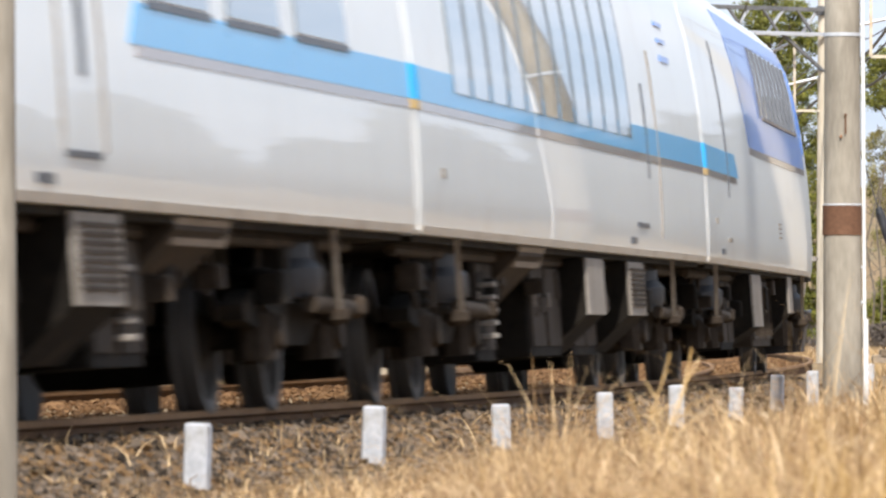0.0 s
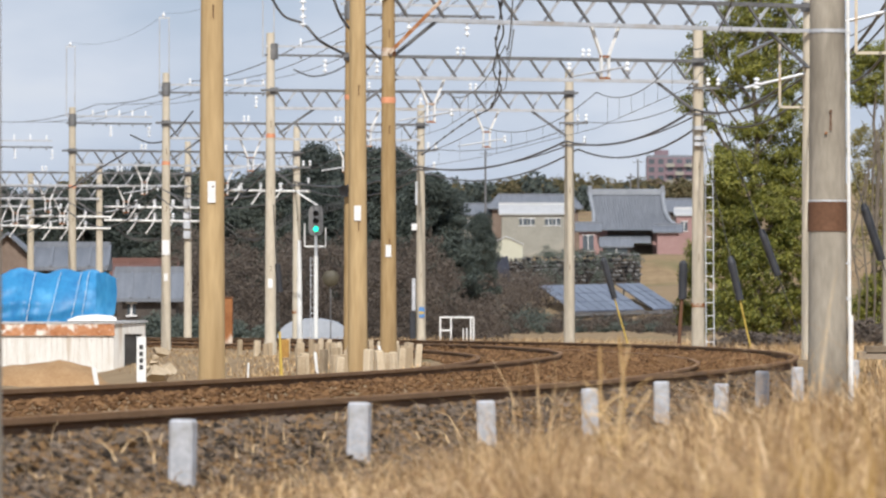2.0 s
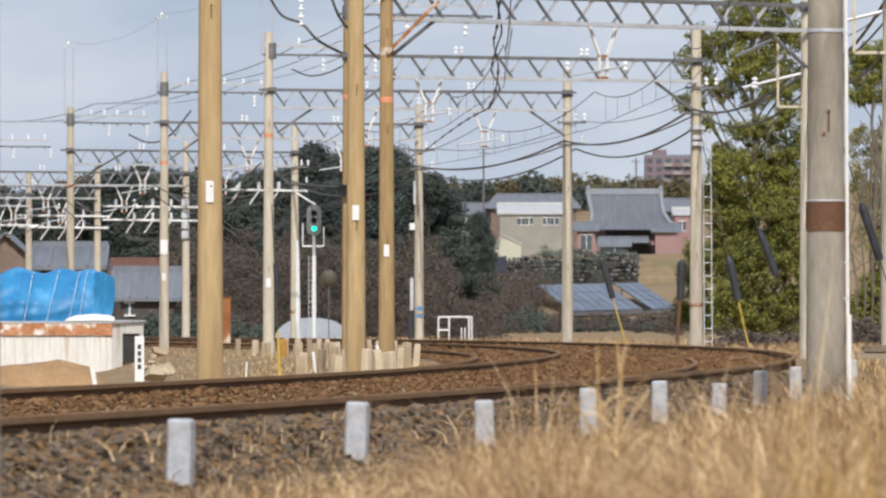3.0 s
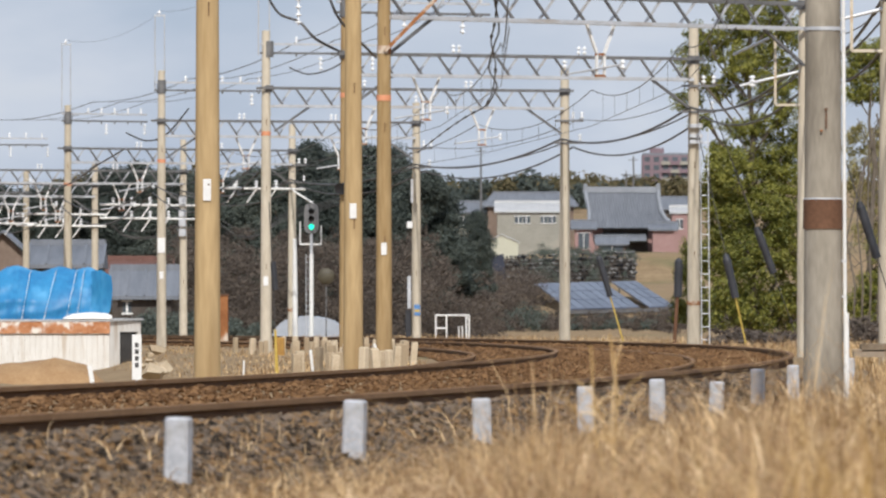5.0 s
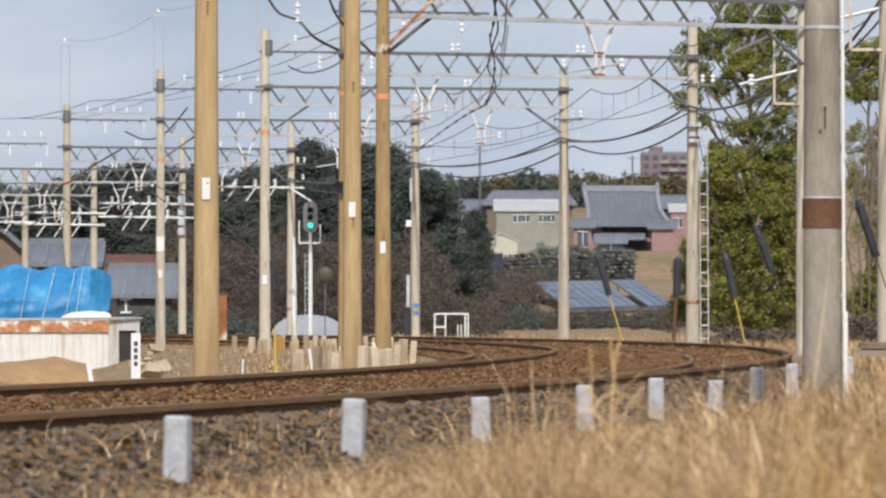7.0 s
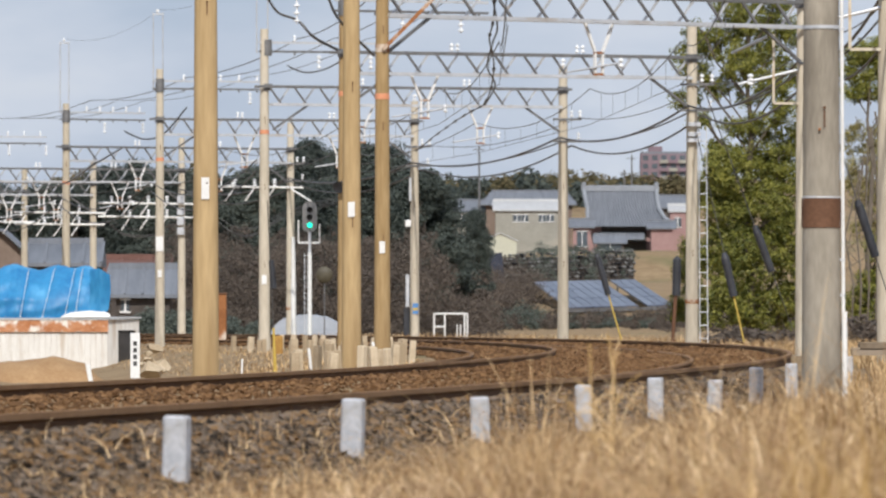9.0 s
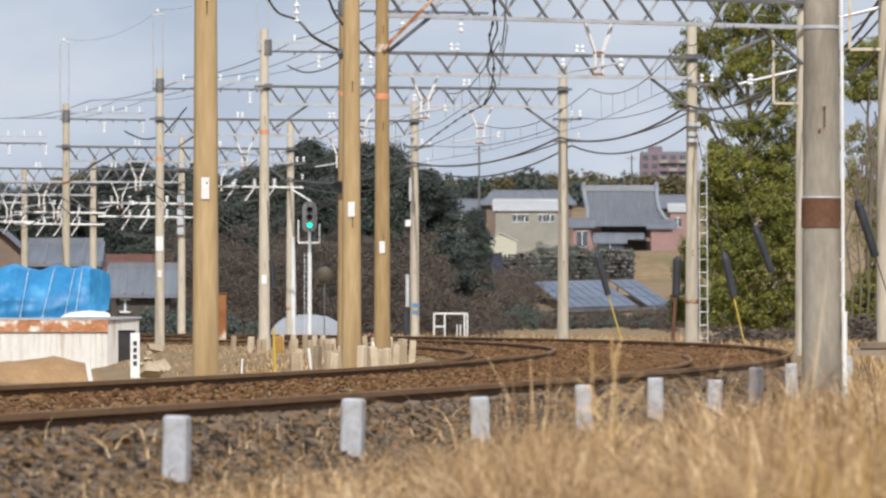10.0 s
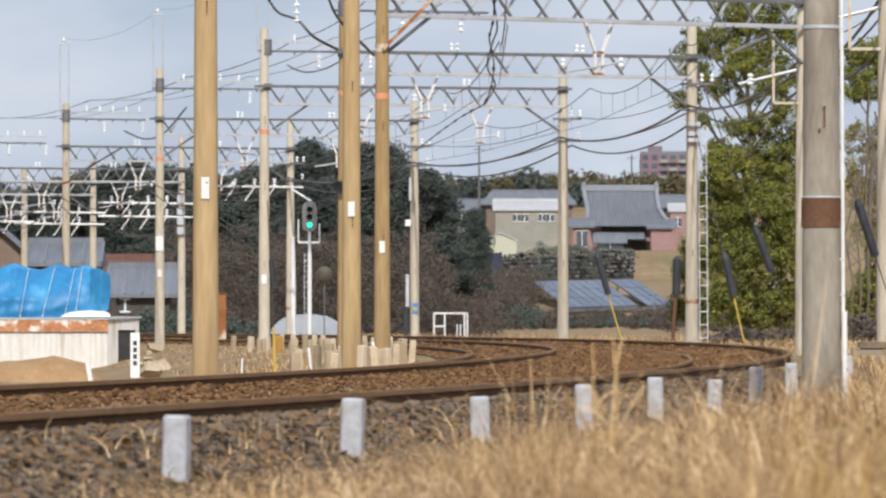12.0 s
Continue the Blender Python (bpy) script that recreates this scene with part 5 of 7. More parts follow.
# ---- trees ----
LEAF = material("evergreen_leaf", (0.062, 0.088, 0.017), (0.41, 0.385, 0.078), 0.5, size=0.35, fine=2.5, bump=0.0, island=0.65, spread=(0.15, 0.9), through=0.3)
# Dark wood green, lightened and turned bluish to carry distance haze.
LEAF_HAZED = material("hazed_dark_wood_leaf", (0.070, 0.086, 0.080), (0.160, 0.182, 0.150), 0.7, through=0.35, size=0.12, fine=0.8, bump=0.0, island=0.5, per_object=0.5, spread=(0.1, 0.95))
LEAF_OLIVE = material("olive_leaf", (0.07, 0.070, 0.040), (0.21, 0.165, 0.085), 0.7, through=0.35, size=0.05, fine=0.4, bump=0.0, island=0.6, spread=(0.15, 0.9))
# Scrub brown is lightened for haze as well.
SCRUB = material("winter_scrub", (0.085, 0.070, 0.060), (0.185, 0.150, 0.122), 0.9, through=0.3, size=0.08, fine=0.6, bump=0.0, island=0.6, spread=(0.15, 0.9))
BARK = material("bark", (0.08, 0.065, 0.05), (0.22, 0.185, 0.15), 0.9, size=2, fine=12, bump=0.4)


def leaf_cards(centres, radii, per, size, seed, flat=0.75):
    """Many small folded leaves about clump centres."""
    rng = np.random.default_rng(seed)
    n = len(centres) * per
    c = np.repeat(np.array(centres), per, 0)
    r = np.repeat(np.array(radii), per)
    d = rng.normal(size=(n, 3))
    d /= np.linalg.norm(d, axis=1)[:, None]
    p = c + d * (r * rng.random(n) ** 0.45)[:, None] * np.array([1, 1, flat])[None]
    nrm = d * 0.6 + rng.normal(size=(n, 3)) * 0.5 + np.array([0, -0.1, 0.5])
    nrm /= np.linalg.norm(nrm, axis=1)[:, None]
    t = np.cross(nrm, rng.normal(size=(n, 3)))
    t /= np.linalg.norm(t, axis=1)[:, None] + 1e-9
    b = np.cross(nrm, t)
    s = (size * rng.uniform(0.6, 1.35, n))[:, None]
    v = np.stack([p - t * s, p + b * s * 0.5 + nrm * s * 0.12, p + t * s, p - b * s * 0.5 + nrm * s * 0.12], 1)
    sh = Shape()
    sh.v = [tuple(q) for q in v.reshape(-1, 3).tolist()]
    sh.f = [f for i in range(n) for f in ((4 * i, 4 * i + 1, 4 * i + 2), (4 * i, 4 * i + 2, 4 * i + 3))]
    return sh


def build_tree(name, m, height, outline, clumps, per, leaf, mat, seed, label, trunk=0.18, low=0.4, top_gaps=0.5, clump_r=(0.45, 0.9)):
    """outline: (share of the height, radius) rows of the crown."""
    rng = random.Random(seed)
    tree = thing(name, m, label, "tree")
    limbs = []
    st = part("trunk", Shape().tube([Vector((0, 0, -0.4)), Vector((0.1, 0, height * 0.3)), Vector((-0.1, 0.1, height * 0.6)), Vector((0.05, 0, height * 0.88))], trunk, 8), BARK, tree)
    centres, radii = [], []
    for k in range(clumps):
        f = low / height + (1 - low / height) * rng.random() ** 0.9
        if f > 0.6 and rng.random() < top_gaps:
            continue
        R = float(np.interp(f, [o[0] for o in outline], [o[1] for o in outline]))
        a, q = rng.uniform(0, math.tau), R * rng.random() ** 0.5
        c = (q * math.cos(a), q * math.sin(a), f * height)
        centres.append(c)
        radii.append(rng.uniform(*clump_r))
        if k % 6 == 0:
            s = Vector((0, 0, max(0.15, f - 0.22) * height))
            e = Vector(c)
            limbs.append([s, s.lerp(e, 0.5) + Vector((0, 0, -0.05 * height * 0.3)), e])
    for pts in limbs:
        part("limb", Shape().tube(pts, trunk * 0.28, 6), BARK, tree)
    part("crown", leaf_cards(centres, radii, per, leaf, seed), mat, tree, "evergreen foliage")
    return tree


def stand(px, y, py=None):
    x = (px - 784) / 14985 * y
    return Matrix.Translation((x, y, ground_height(x, y)))




def build_lobed_tree(m, lobes, trunk, seed, label, leaf=0.050, mat=None):
    """A broadleaf tree whose crown is made of lobes: (right, up, half width, half height, clumps), in metres from its foot."""
    rng = random.Random(seed)
    tree = thing("tree", m, label, "tree")
    top = max(b for _, b, *_ in lobes)
    axis = [Vector((0.12 * math.sin(2.1 * i), 0.1 * math.cos(1.7 * i), top * 0.92 * i / 6 - (0.4 if i == 0 else 0))) for i in range(7)]
    part("trunk", Shape().sweep([[p + trunk * (1 - 0.12 * i) * Vector((math.cos(k * math.tau / 8), math.sin(k * math.tau / 8), 0)) for k in range(8)] for i, p in enumerate(axis)]), BARK, tree)
    centres, radii = [], []
    for right, up, rx, rz, count in lobes:
        deep = rng.uniform(-0.6, 0.6)
        c = Vector((right, deep, up))
        fork = Vector((0.1 * right, 0.1 * deep, max(0.3, up - 0.9 * abs(right) - rz)))
        for j in range(3):                  # a limb to the lobe, forking within it
            tip = c + Vector((rng.uniform(-0.7, 0.7) * rx, rng.uniform(-0.5, 0.5) * rx, rng.uniform(-0.2, 0.7) * rz))
            part("limb", Shape().tube([fork, fork.lerp(c, 0.55) + Vector((0, 0, -0.12 * rz)), tip], trunk * (0.20 if j == 0 else 0.11), 6), BARK, tree)
        for _ in range(int(count * 1.6)):
            d = Vector((rng.gauss(0, 1), rng.gauss(0, 1), rng.gauss(0, 1))).normalized() * rng.random() ** 0.35
            centres.append((c.x + d.x * rx, c.y + d.y * rx, c.z + d.z * rz))
            radii.append(rng.uniform(0.15, 0.34))
    part("crown", leaf_cards(centres, radii, 68, leaf, seed, 0.8), mat or LEAF, tree, "yellow-green evergreen foliage")
    return tree


def lobes_at(px, y, rows):
    """Lobes from bearings: (bearing, height bearing, half width, half height, clumps)."""
    k = y / 14985
    foot = ground_height((px - 784) * k, y)
    return [((a - px) * k, EYE[2] - (b - 571) * k - foot, rx * k, rz * k, n if b > 245 else int(0.8 * n)) for a, b, rx, rz, n in rows]


LEAF_PALE = material("pale_winter_leaf", (0.20, 0.18, 0.06), (0.42, 0.36, 0.15), 0.6, size=0.35, fine=2.5, bump=0.0, island=0.6, spread=(0.15, 0.9), through=0.3)
build_lobed_tree(stand(1325, 296), lobes_at(1325, 296, [
    (1285, 300, 42, 45, 75), (1345, 285, 52, 42, 80), (1400, 300, 45, 55, 70), (1290, 375, 48, 50, 80), (1355, 370, 58, 52, 95), (1275, 450, 40, 50, 70), (1335, 455, 60, 55, 100), (1400, 430, 50, 65, 85),
    (1290, 530, 45, 50, 75), (1350, 545, 55, 48, 90), (1405, 530, 45, 60, 75), (1270, 262, 22, 18, 14),
    (1216, 105, 24, 34, 20), (1213, 172, 26, 22, 16), (1256, 75, 34, 30, 30), (1303, 105, 34, 28, 28), (1347, 88, 40, 30, 36), (1392, 130, 38, 34, 34), (1332, 38, 44, 32, 40), (1388, 55, 40, 34, 36),
    (1272, 150, 26, 22, 15), (1325, 165, 28, 20, 12), (1382, 190, 36, 26, 26), (1240, 212, 24, 14, 11), (1296, 225, 26, 16, 14), (1408, 235, 30, 24, 20), (1336, -15, 36, 30, 30), (1240, 135, 30, 26, 22), (1288, 55, 30, 26, 24), (1318, 125, 34, 24, 24), (1362, 150, 34, 26, 24), (1372, 15, 34, 28, 28), (1296, 12, 30, 28, 24), (1230, 60, 22, 22, 14), (1345, 225, 40, 26, 34), (1268, 340, 30, 40, 40)]), 0.17, 31,
    "tall evergreen broadleaf tree with a dense foot and airy yellow-green top")
build_lobed_tree(stand(1540, 300), lobes_at(1540, 300, [(1520, 112, 34, 36, 44), (1562, 92, 40, 34, 50), (1548, 152, 34, 26, 34), (1510, 160, 20, 20, 14), (1590, 140, 34, 40, 36), (1556, 440, 26, 26, 26), (1585, 500, 36, 50, 44), (1540, 505, 26, 34, 30), (1575, 560, 40, 30, 36), (1515, 545, 22, 36, 24)]), 0.13, 34,
                 "evergreen tree with a bright green top and bare lower branches")
build_lobed_tree(stand(1536, 318), lobes_at(1536, 318, [(1526, 255, 36, 46, 30), (1560, 315, 40, 50, 34), (1516, 330, 24, 46, 20), (1545, 400, 36, 40, 24), (1580, 240, 36, 40, 26)]), 0.09, 36, "half-bare tree with thin pale yellow-green leaves", mat=LEAF_PALE)
build_lobed_tree(stand(1222, 306), lobes_at(1222, 306, [(1210, 478, 16, 26, 18), (1226, 515, 18, 24, 20), (1240, 455, 14, 24, 15), (1214, 435, 12, 14, 8), (1205, 545, 16, 30, 18), (1240, 560, 20, 30, 20)]), 0.05, 35, "small bright green shrub behind the pole")
rng = random.Random(8)
for k in range(5):                          # bare sapling stems before the trees
    x, y, z = at_view(1505 + 14 * k, 585, 290)
    pts = [Vector((0, 0, -0.8)), Vector((0.1, 0, 1.6)), Vector((-0.2 + 0.1 * k, 0, 3.2 + 0.6 * k)), Vector((0.35 - 0.15 * k, 0, 5.5 + 0.5 * k))]
    bare = thing("bare_sapling", Matrix.Translation((x, y, z)), "leafless grey sapling before the evergreen trees", "tree", "bare saplings")
    part("stem", Shape().tube(pts, 0.035, 6), BARK, bare)
    for j in range(7):
        p = pts[1].lerp(pts[3], j / 7)
        part("branch", Shape().tube([p, p + Vector((rng.uniform(-0.5, 0.5), 0, 0.5)), p + Vector((rng.uniform(-0.8, 0.8), 0, 1.1))], 0.015, 5), BARK, bare)

# dark evergreen wood behind the line: two patterns, set out again and again
wood_a = build_tree("tree", stand(640, 560), 12.6, [(0, 2.4), (0.3, 3.0), (0.7, 2.6), (1, 0.8)], 150, 330, 0.125, LEAF_HAZED, 41, "dark evergreen tree in a far wood", low=1.0, top_gaps=0.15, clump_r=(0.6, 1.3), trunk=0.25)
wood_b = build_tree("tree", stand(545, 575), 13.0, [(0, 2.0), (0.3, 2.4), (0.6, 2.0), (1, 0.4)], 130, 330, 0.125, LEAF_HAZED, 42, "dark evergreen tree in a far wood", low=1.0, top_gaps=0.2, clump_r=(0.5, 1.2), trunk=0.25)
for k, (px, top, y) in enumerate(((590, 272, 600), (700, 285, 560), (745, 305, 555), (775, 330, 560), (680, 262, 610), (505, 300, 590), (460, 300, 600), (420, 315, 610), (380, 318, 600), (330, 310, 620), (290, 300, 610), (245, 292, 620),
                                  (205, 300, 610), (170, 305, 620), (130, 325, 610), (85, 330, 640), (45, 335, 640), (0, 330, 640), (-40, 330, 640), (560, 330, 540), (360, 350, 560), (270, 360, 570), (838, 375, 620))):
    src = (wood_a, wood_b)[k % 2]
    m = stand(px, y)
    base = m.translation.z
    want = EYE[2] - (top - 571) / 14985 * y - base
    s = want / (12.6 if src is wood_a else 13.0)
    w = 0.95 if px != 838 else 0.5
    copy_thing(src, m @ Matrix.Rotation(k * 2.1, 4, "Z") @ Matrix.Diagonal((w, w, s, 1)))
# woods further round to the right of the line, as the car sides mirror them
for k in range(48):
    x, y = 24 + 2.3 * k + 1.2 * math.sin(k * 2.3), 335 + 24 * math.sin(k * 1.7)
    s = 1.05 + 0.10 * math.sin(k * 3.1) + 0.05 * math.sin(k * 1.3)
    if k:
        copy_thing(wood_c, Matrix.Translation((x, y, ground_height(x, y))) @ Matrix.Rotation(k * 1.3, 4, "Z") @ Matrix.Diagonal((1.2, 1.2, s, 1)))
    else:
        wood_c = build_tree("tree", Matrix.Translation((x, y, ground_height(x, y))), 12.6, [(0, 2.4), (0.3, 3.0), (0.7, 2.6), (1, 0.8)], 110, 40, 0.42, LEAF_HAZED, 43, "dark evergreen tree beside the field", low=0.6, top_gaps=0.15, clump_r=(0.6, 1.3), trunk=0.25)


def scrub_band(name, label, mat, rows, per, leaf, seed, flat=0.8):
    """rows: (from, to, lower, upper, distance, count, clump size), as seen from the eye."""
    rng = random.Random(seed)
    centres, radii = [], []
    for a, b, lo, hi, y, count, r in rows:
        for _ in range(count):
            yy = y * rng.uniform(0.94, 1.06)
            x = (rng.uniform(a, b) - 784) / 14985 * yy
            z0 = ground_height(x, yy)
            top = EYE[2] - (rng.uniform(lo, hi) - 571) / 14985 * yy
            for j in range(3):
                centres.append((x + rng.uniform(-r, r), yy + rng.uniform(-r, r), max(z0 + (top - z0) * rng.random(), z0)))
                radii.append(r * rng.uniform(0.5, 1.1))
    return solid(name, leaf_cards(centres, radii, per, leaf, seed, flat), mat, HERE, label, "bushes", kind="stuff")


scrub_band("winter_scrub", "brown leafless winter scrub on a bank", SCRUB,
           [(180, 860, 590, 480, 535, 260, 0.8), (240, 800, 480, 425, 530, 150, 0.9), (740, 950, 575, 508, 640, 90, 0.7), (930, 1200, 576, 548, 640, 90, 0.6), (300, 770, 440, 398, 527, 190, 0.8), (740, 960, 520, 470, 800, 90, 1.2), (1180, 1420, 560, 520, 620, 50, 0.9)], 130, 0.085, 51)
scrub_band("evergreen_scrub", "dark green bushes at the field edge", LEAF_HAZED,
           [(240, 345, 600, 548, 470, 40, 0.7), (380, 460, 600, 560, 480, 16, 0.6), (1000, 1190, 578, 556, 650, 50, 0.6), (930, 1010, 455, 425, 1262, 30, 1.2), (1000, 1115, 452, 436, 1258, 40, 1.0), (880, 960, 560, 535, 640, 16, 0.8)], 150, 0.10, 52)
scrub_band("ridge_trees", "distant olive and russet trees on the ridge", LEAF_OLIVE,
           [(780, 1240, 345, 318, 1750, 190, 3.0), (900, 1000, 330, 312, 1800, 30, 3.2), (60, 520, 330, 300, 1500, 60, 3.0)], 70, 0.6, 53)
scrub_band("ridge_evergreens", "distant dark conifers on the ridge", LEAF_HAZED,
           [(780, 870, 350, 318, 1700, 40, 2.6), (1080, 1130, 340, 320, 1700, 12, 2.6), (925, 955, 330, 305, 1720, 14, 2.2), (1000, 1020, 345, 320, 1720, 10, 2.2)], 70, 0.55, 54)
scrub_band("verge_weeds", "dry brown weeds below the trees", SCRUB, [(1260, 1420, 606, 585, 240, 70, 0.25), (1495, 1600, 606, 560, 235, 80, 0.3)], 30, 0.10, 55)

# ---- far houses ----
ROOF_GREY = material("grey_roof_tile", (0.12, 0.132, 0.155), (0.20, 0.213, 0.24), 0.6, size=0.6, fine=4, bump=0.3, stretch=(4, 0.6, 0.6))
# Pale roof and cream wall colours are lowered to stand in for cloud shade.
ROOF_PALE = material("pale_metal_roof", (0.42, 0.42, 0.42), (0.54, 0.54, 0.54), 0.5, size=0.6, fine=4, bump=0.05)
ROOF_RED = material("red_brown_roof", (0.14, 0.075, 0.06), (0.22, 0.12, 0.10), 0.7, size=0.6, fine=4, bump=0.2)
WALL_CREAM = material("cream_render", (0.26, 0.25, 0.215), (0.35, 0.335, 0.29), 0.85, size=0.5, fine=3, bump=0.05, stain=(0.36, 0.33, 0.28), stain_size=0.4)
WALL_PALE = material("pale_yellow_sheet", (0.44, 0.43, 0.34), (0.54, 0.53, 0.43), 0.75, size=0.6, fine=4, bump=0.03)
WALL_TAN = material("tan_timber_wall", (0.15, 0.11, 0.085), (0.25, 0.19, 0.155), 0.85, size=0.8, fine=3, bump=0.05)
WALL_DARK = material("dark_timber_wall", (0.06, 0.05, 0.045), (0.13, 0.11, 0.095), 0.85, size=0.8, fine=3, bump=0.05)
WALL_PINK = material("pink_render", (0.30, 0.18, 0.17), (0.38, 0.25, 0.235), 0.85, size=0.6, fine=3, bump=0.0)
# Pink-brown tile with the bluish tint of distant haze mixed in.
BRICK_PINK = material("hazed_pink_brown_tile_wall", (0.185, 0.13, 0.15), (0.25, 0.185, 0.205), 0.8, size=0.1, fine=0.6, bump=0.0)
HOUSE_GLASS = material("house_glass", (0.05, 0.06, 0.07), (0.12, 0.14, 0.16), 0.1, size=0.3, fine=1, bump=0.0)
STONE_WALL = material("dark_rubble_stone", (0.025, 0.026, 0.03), (0.22, 0.215, 0.21), 0.9, size=0.7, fine=2.5, bump=0.4, per_object=1.1, spread=(0.2, 1.1))


def spot(px, py, y):
    return Vector(at_view(px, py, y))


def build_house(px0, px1, base, eave, ridge, y, depth, wall, roof, label, windows=(), over=0.5, hip=0.0, front_gable=False, turn=0.0):
    """A house seen between two bearings; its height rows are bearings too. windows: shares of the front (from, to, foot, head)."""
    a, b = spot(px0, base, y), spot(px1, base, y)
    w = b.x - a.x
    ze, zr = spot(0, eave, y).z - a.z, spot(0, ridge, y).z - a.z
    gx, gz = (a.x + b.x) / 2, a.z
    house = thing("house", Matrix.Translation((gx, y, gz)) @ Matrix.Rotation(turn, 4, "Z"), label, "house")
    t = 0.2
    foot = min(0.0, ground_height(gx, y) - gz) - 1.0
    for nm, c, s in (("front", (0, t / 2, 0), (w, t)), ("back", (0, depth - t / 2, 0), (w, t)), ("side", (-w / 2 + t / 2, depth / 2, 0), (t, depth - 2 * t)), ("side", (w / 2 - t / 2, depth / 2, 0), (t, depth - 2 * t))):
        part("wall", Shape().box((c[0], c[1], (ze + foot) / 2), (s[0], s[1], ze - foot)), wall, house)
    o = over
    if front_gable:
        pts = [(-w / 2 - o, ze - 0.1), (0, zr), (w / 2 + o, ze - 0.1)]
        sh = Shape()
        for p, q in zip(pts, pts[1:]):
            sh.add([(p[0], -o, p[1]), (q[0], -o, q[1]), (q[0], depth + o, q[1]), (p[0], depth + o, p[1]), (p[0], -o, p[1] - 0.15), (q[0], -o, q[1] - 0.15), (q[0], depth + o, q[1] - 0.15), (p[0], depth + o, p[1] - 0.15)],
                   [(0, 1, 2, 3), (7, 6, 5, 4), (0, 4, 5, 1), (1, 5, 6, 2), (2, 6, 7, 3), (3, 7, 4, 0)])
        part("gable", Shape().add([(-w / 2, 0.02, ze), (w / 2, 0.02, ze), (0, 0.02, zr - 0.1), (-w / 2, 0.2, ze), (w / 2, 0.2, ze), (0, 0.2, zr - 0.1)], [(0, 1, 2), (5, 4, 3), (0, 3, 4, 1), (1, 4, 5, 2), (2, 5, 3, 0)]), wall, house)
        r = part("roof", sh, roof, house)
    else:
        x0, x1, hx = -w / 2 - o, w / 2 + o, hip * w / 2
        d0, d1, dm = -o, depth + o, depth / 2
        zz = ze - 0.1
        v = [(x0, d0, zz), (x1, d0, zz), (x1, d1, zz), (x0, d1, zz), (x0 + hx, dm, zr), (x1 - hx, dm, zr), (x0, d0, zz - 0.2), (x1, d0, zz - 0.2), (x1, d1, zz - 0.2), (x0, d1, zz - 0.2)]
        f = [(0, 1, 5, 4), (2, 3, 4, 5), (1, 2, 5), (3, 0, 4), (6, 7, 1, 0), (7, 8, 2, 1), (8, 9, 3, 2), (9, 6, 0, 3), (9, 8, 7, 6)]
        r = part("roof", Shape().add(v, f), roof, house)
        part("ridge_cap", Shape().bar((x0 + hx, dm, zr + 0.05), (x1 - hx, dm, zr + 0.05), 0.45, 0.4), roof, r)
        n = max(4, int(w / 1.0))
        for k in range(n + 1):
            fx = k / n
            p0, p1 = Vector((x0 + (x1 - x0) * fx, d0, zz)), Vector((x0 + hx + (x1 - x0 - 2 * hx) * fx, dm, zr))
            part("tile_roll", Shape().bar(p0 + Vector((0, -0.02, 0.03)), p1 + Vector((0, -0.02, 0.03)), 0.14, 0.1), roof, r)
    for fa, fb, za, zb_ in windows:
        xa, xb = -w / 2 + fa * w, -w / 2 + fb * w
        win = part("window", Shape().box(((xa + xb) / 2, -0.01, (za + zb_) / 2 * ze), (xb - xa, 0.06, (zb_ - za) * ze)), HOUSE_GLASS, house)
        part("window_frame", Shape().box(((xa + xb) / 2, -0.06, (za + zb_) / 2 * ze), (0.1, 0.06, (zb_ - za) * ze)).box(((xa + xb) / 2, -0.06, za * ze), (xb - xa + 0.16, 0.1, 0.1)).box(((xa + xb) / 2, -0.06, zb_ * ze), (xb - xa + 0.16, 0.1, 0.1)), WHITE_STEEL, win)
    return house




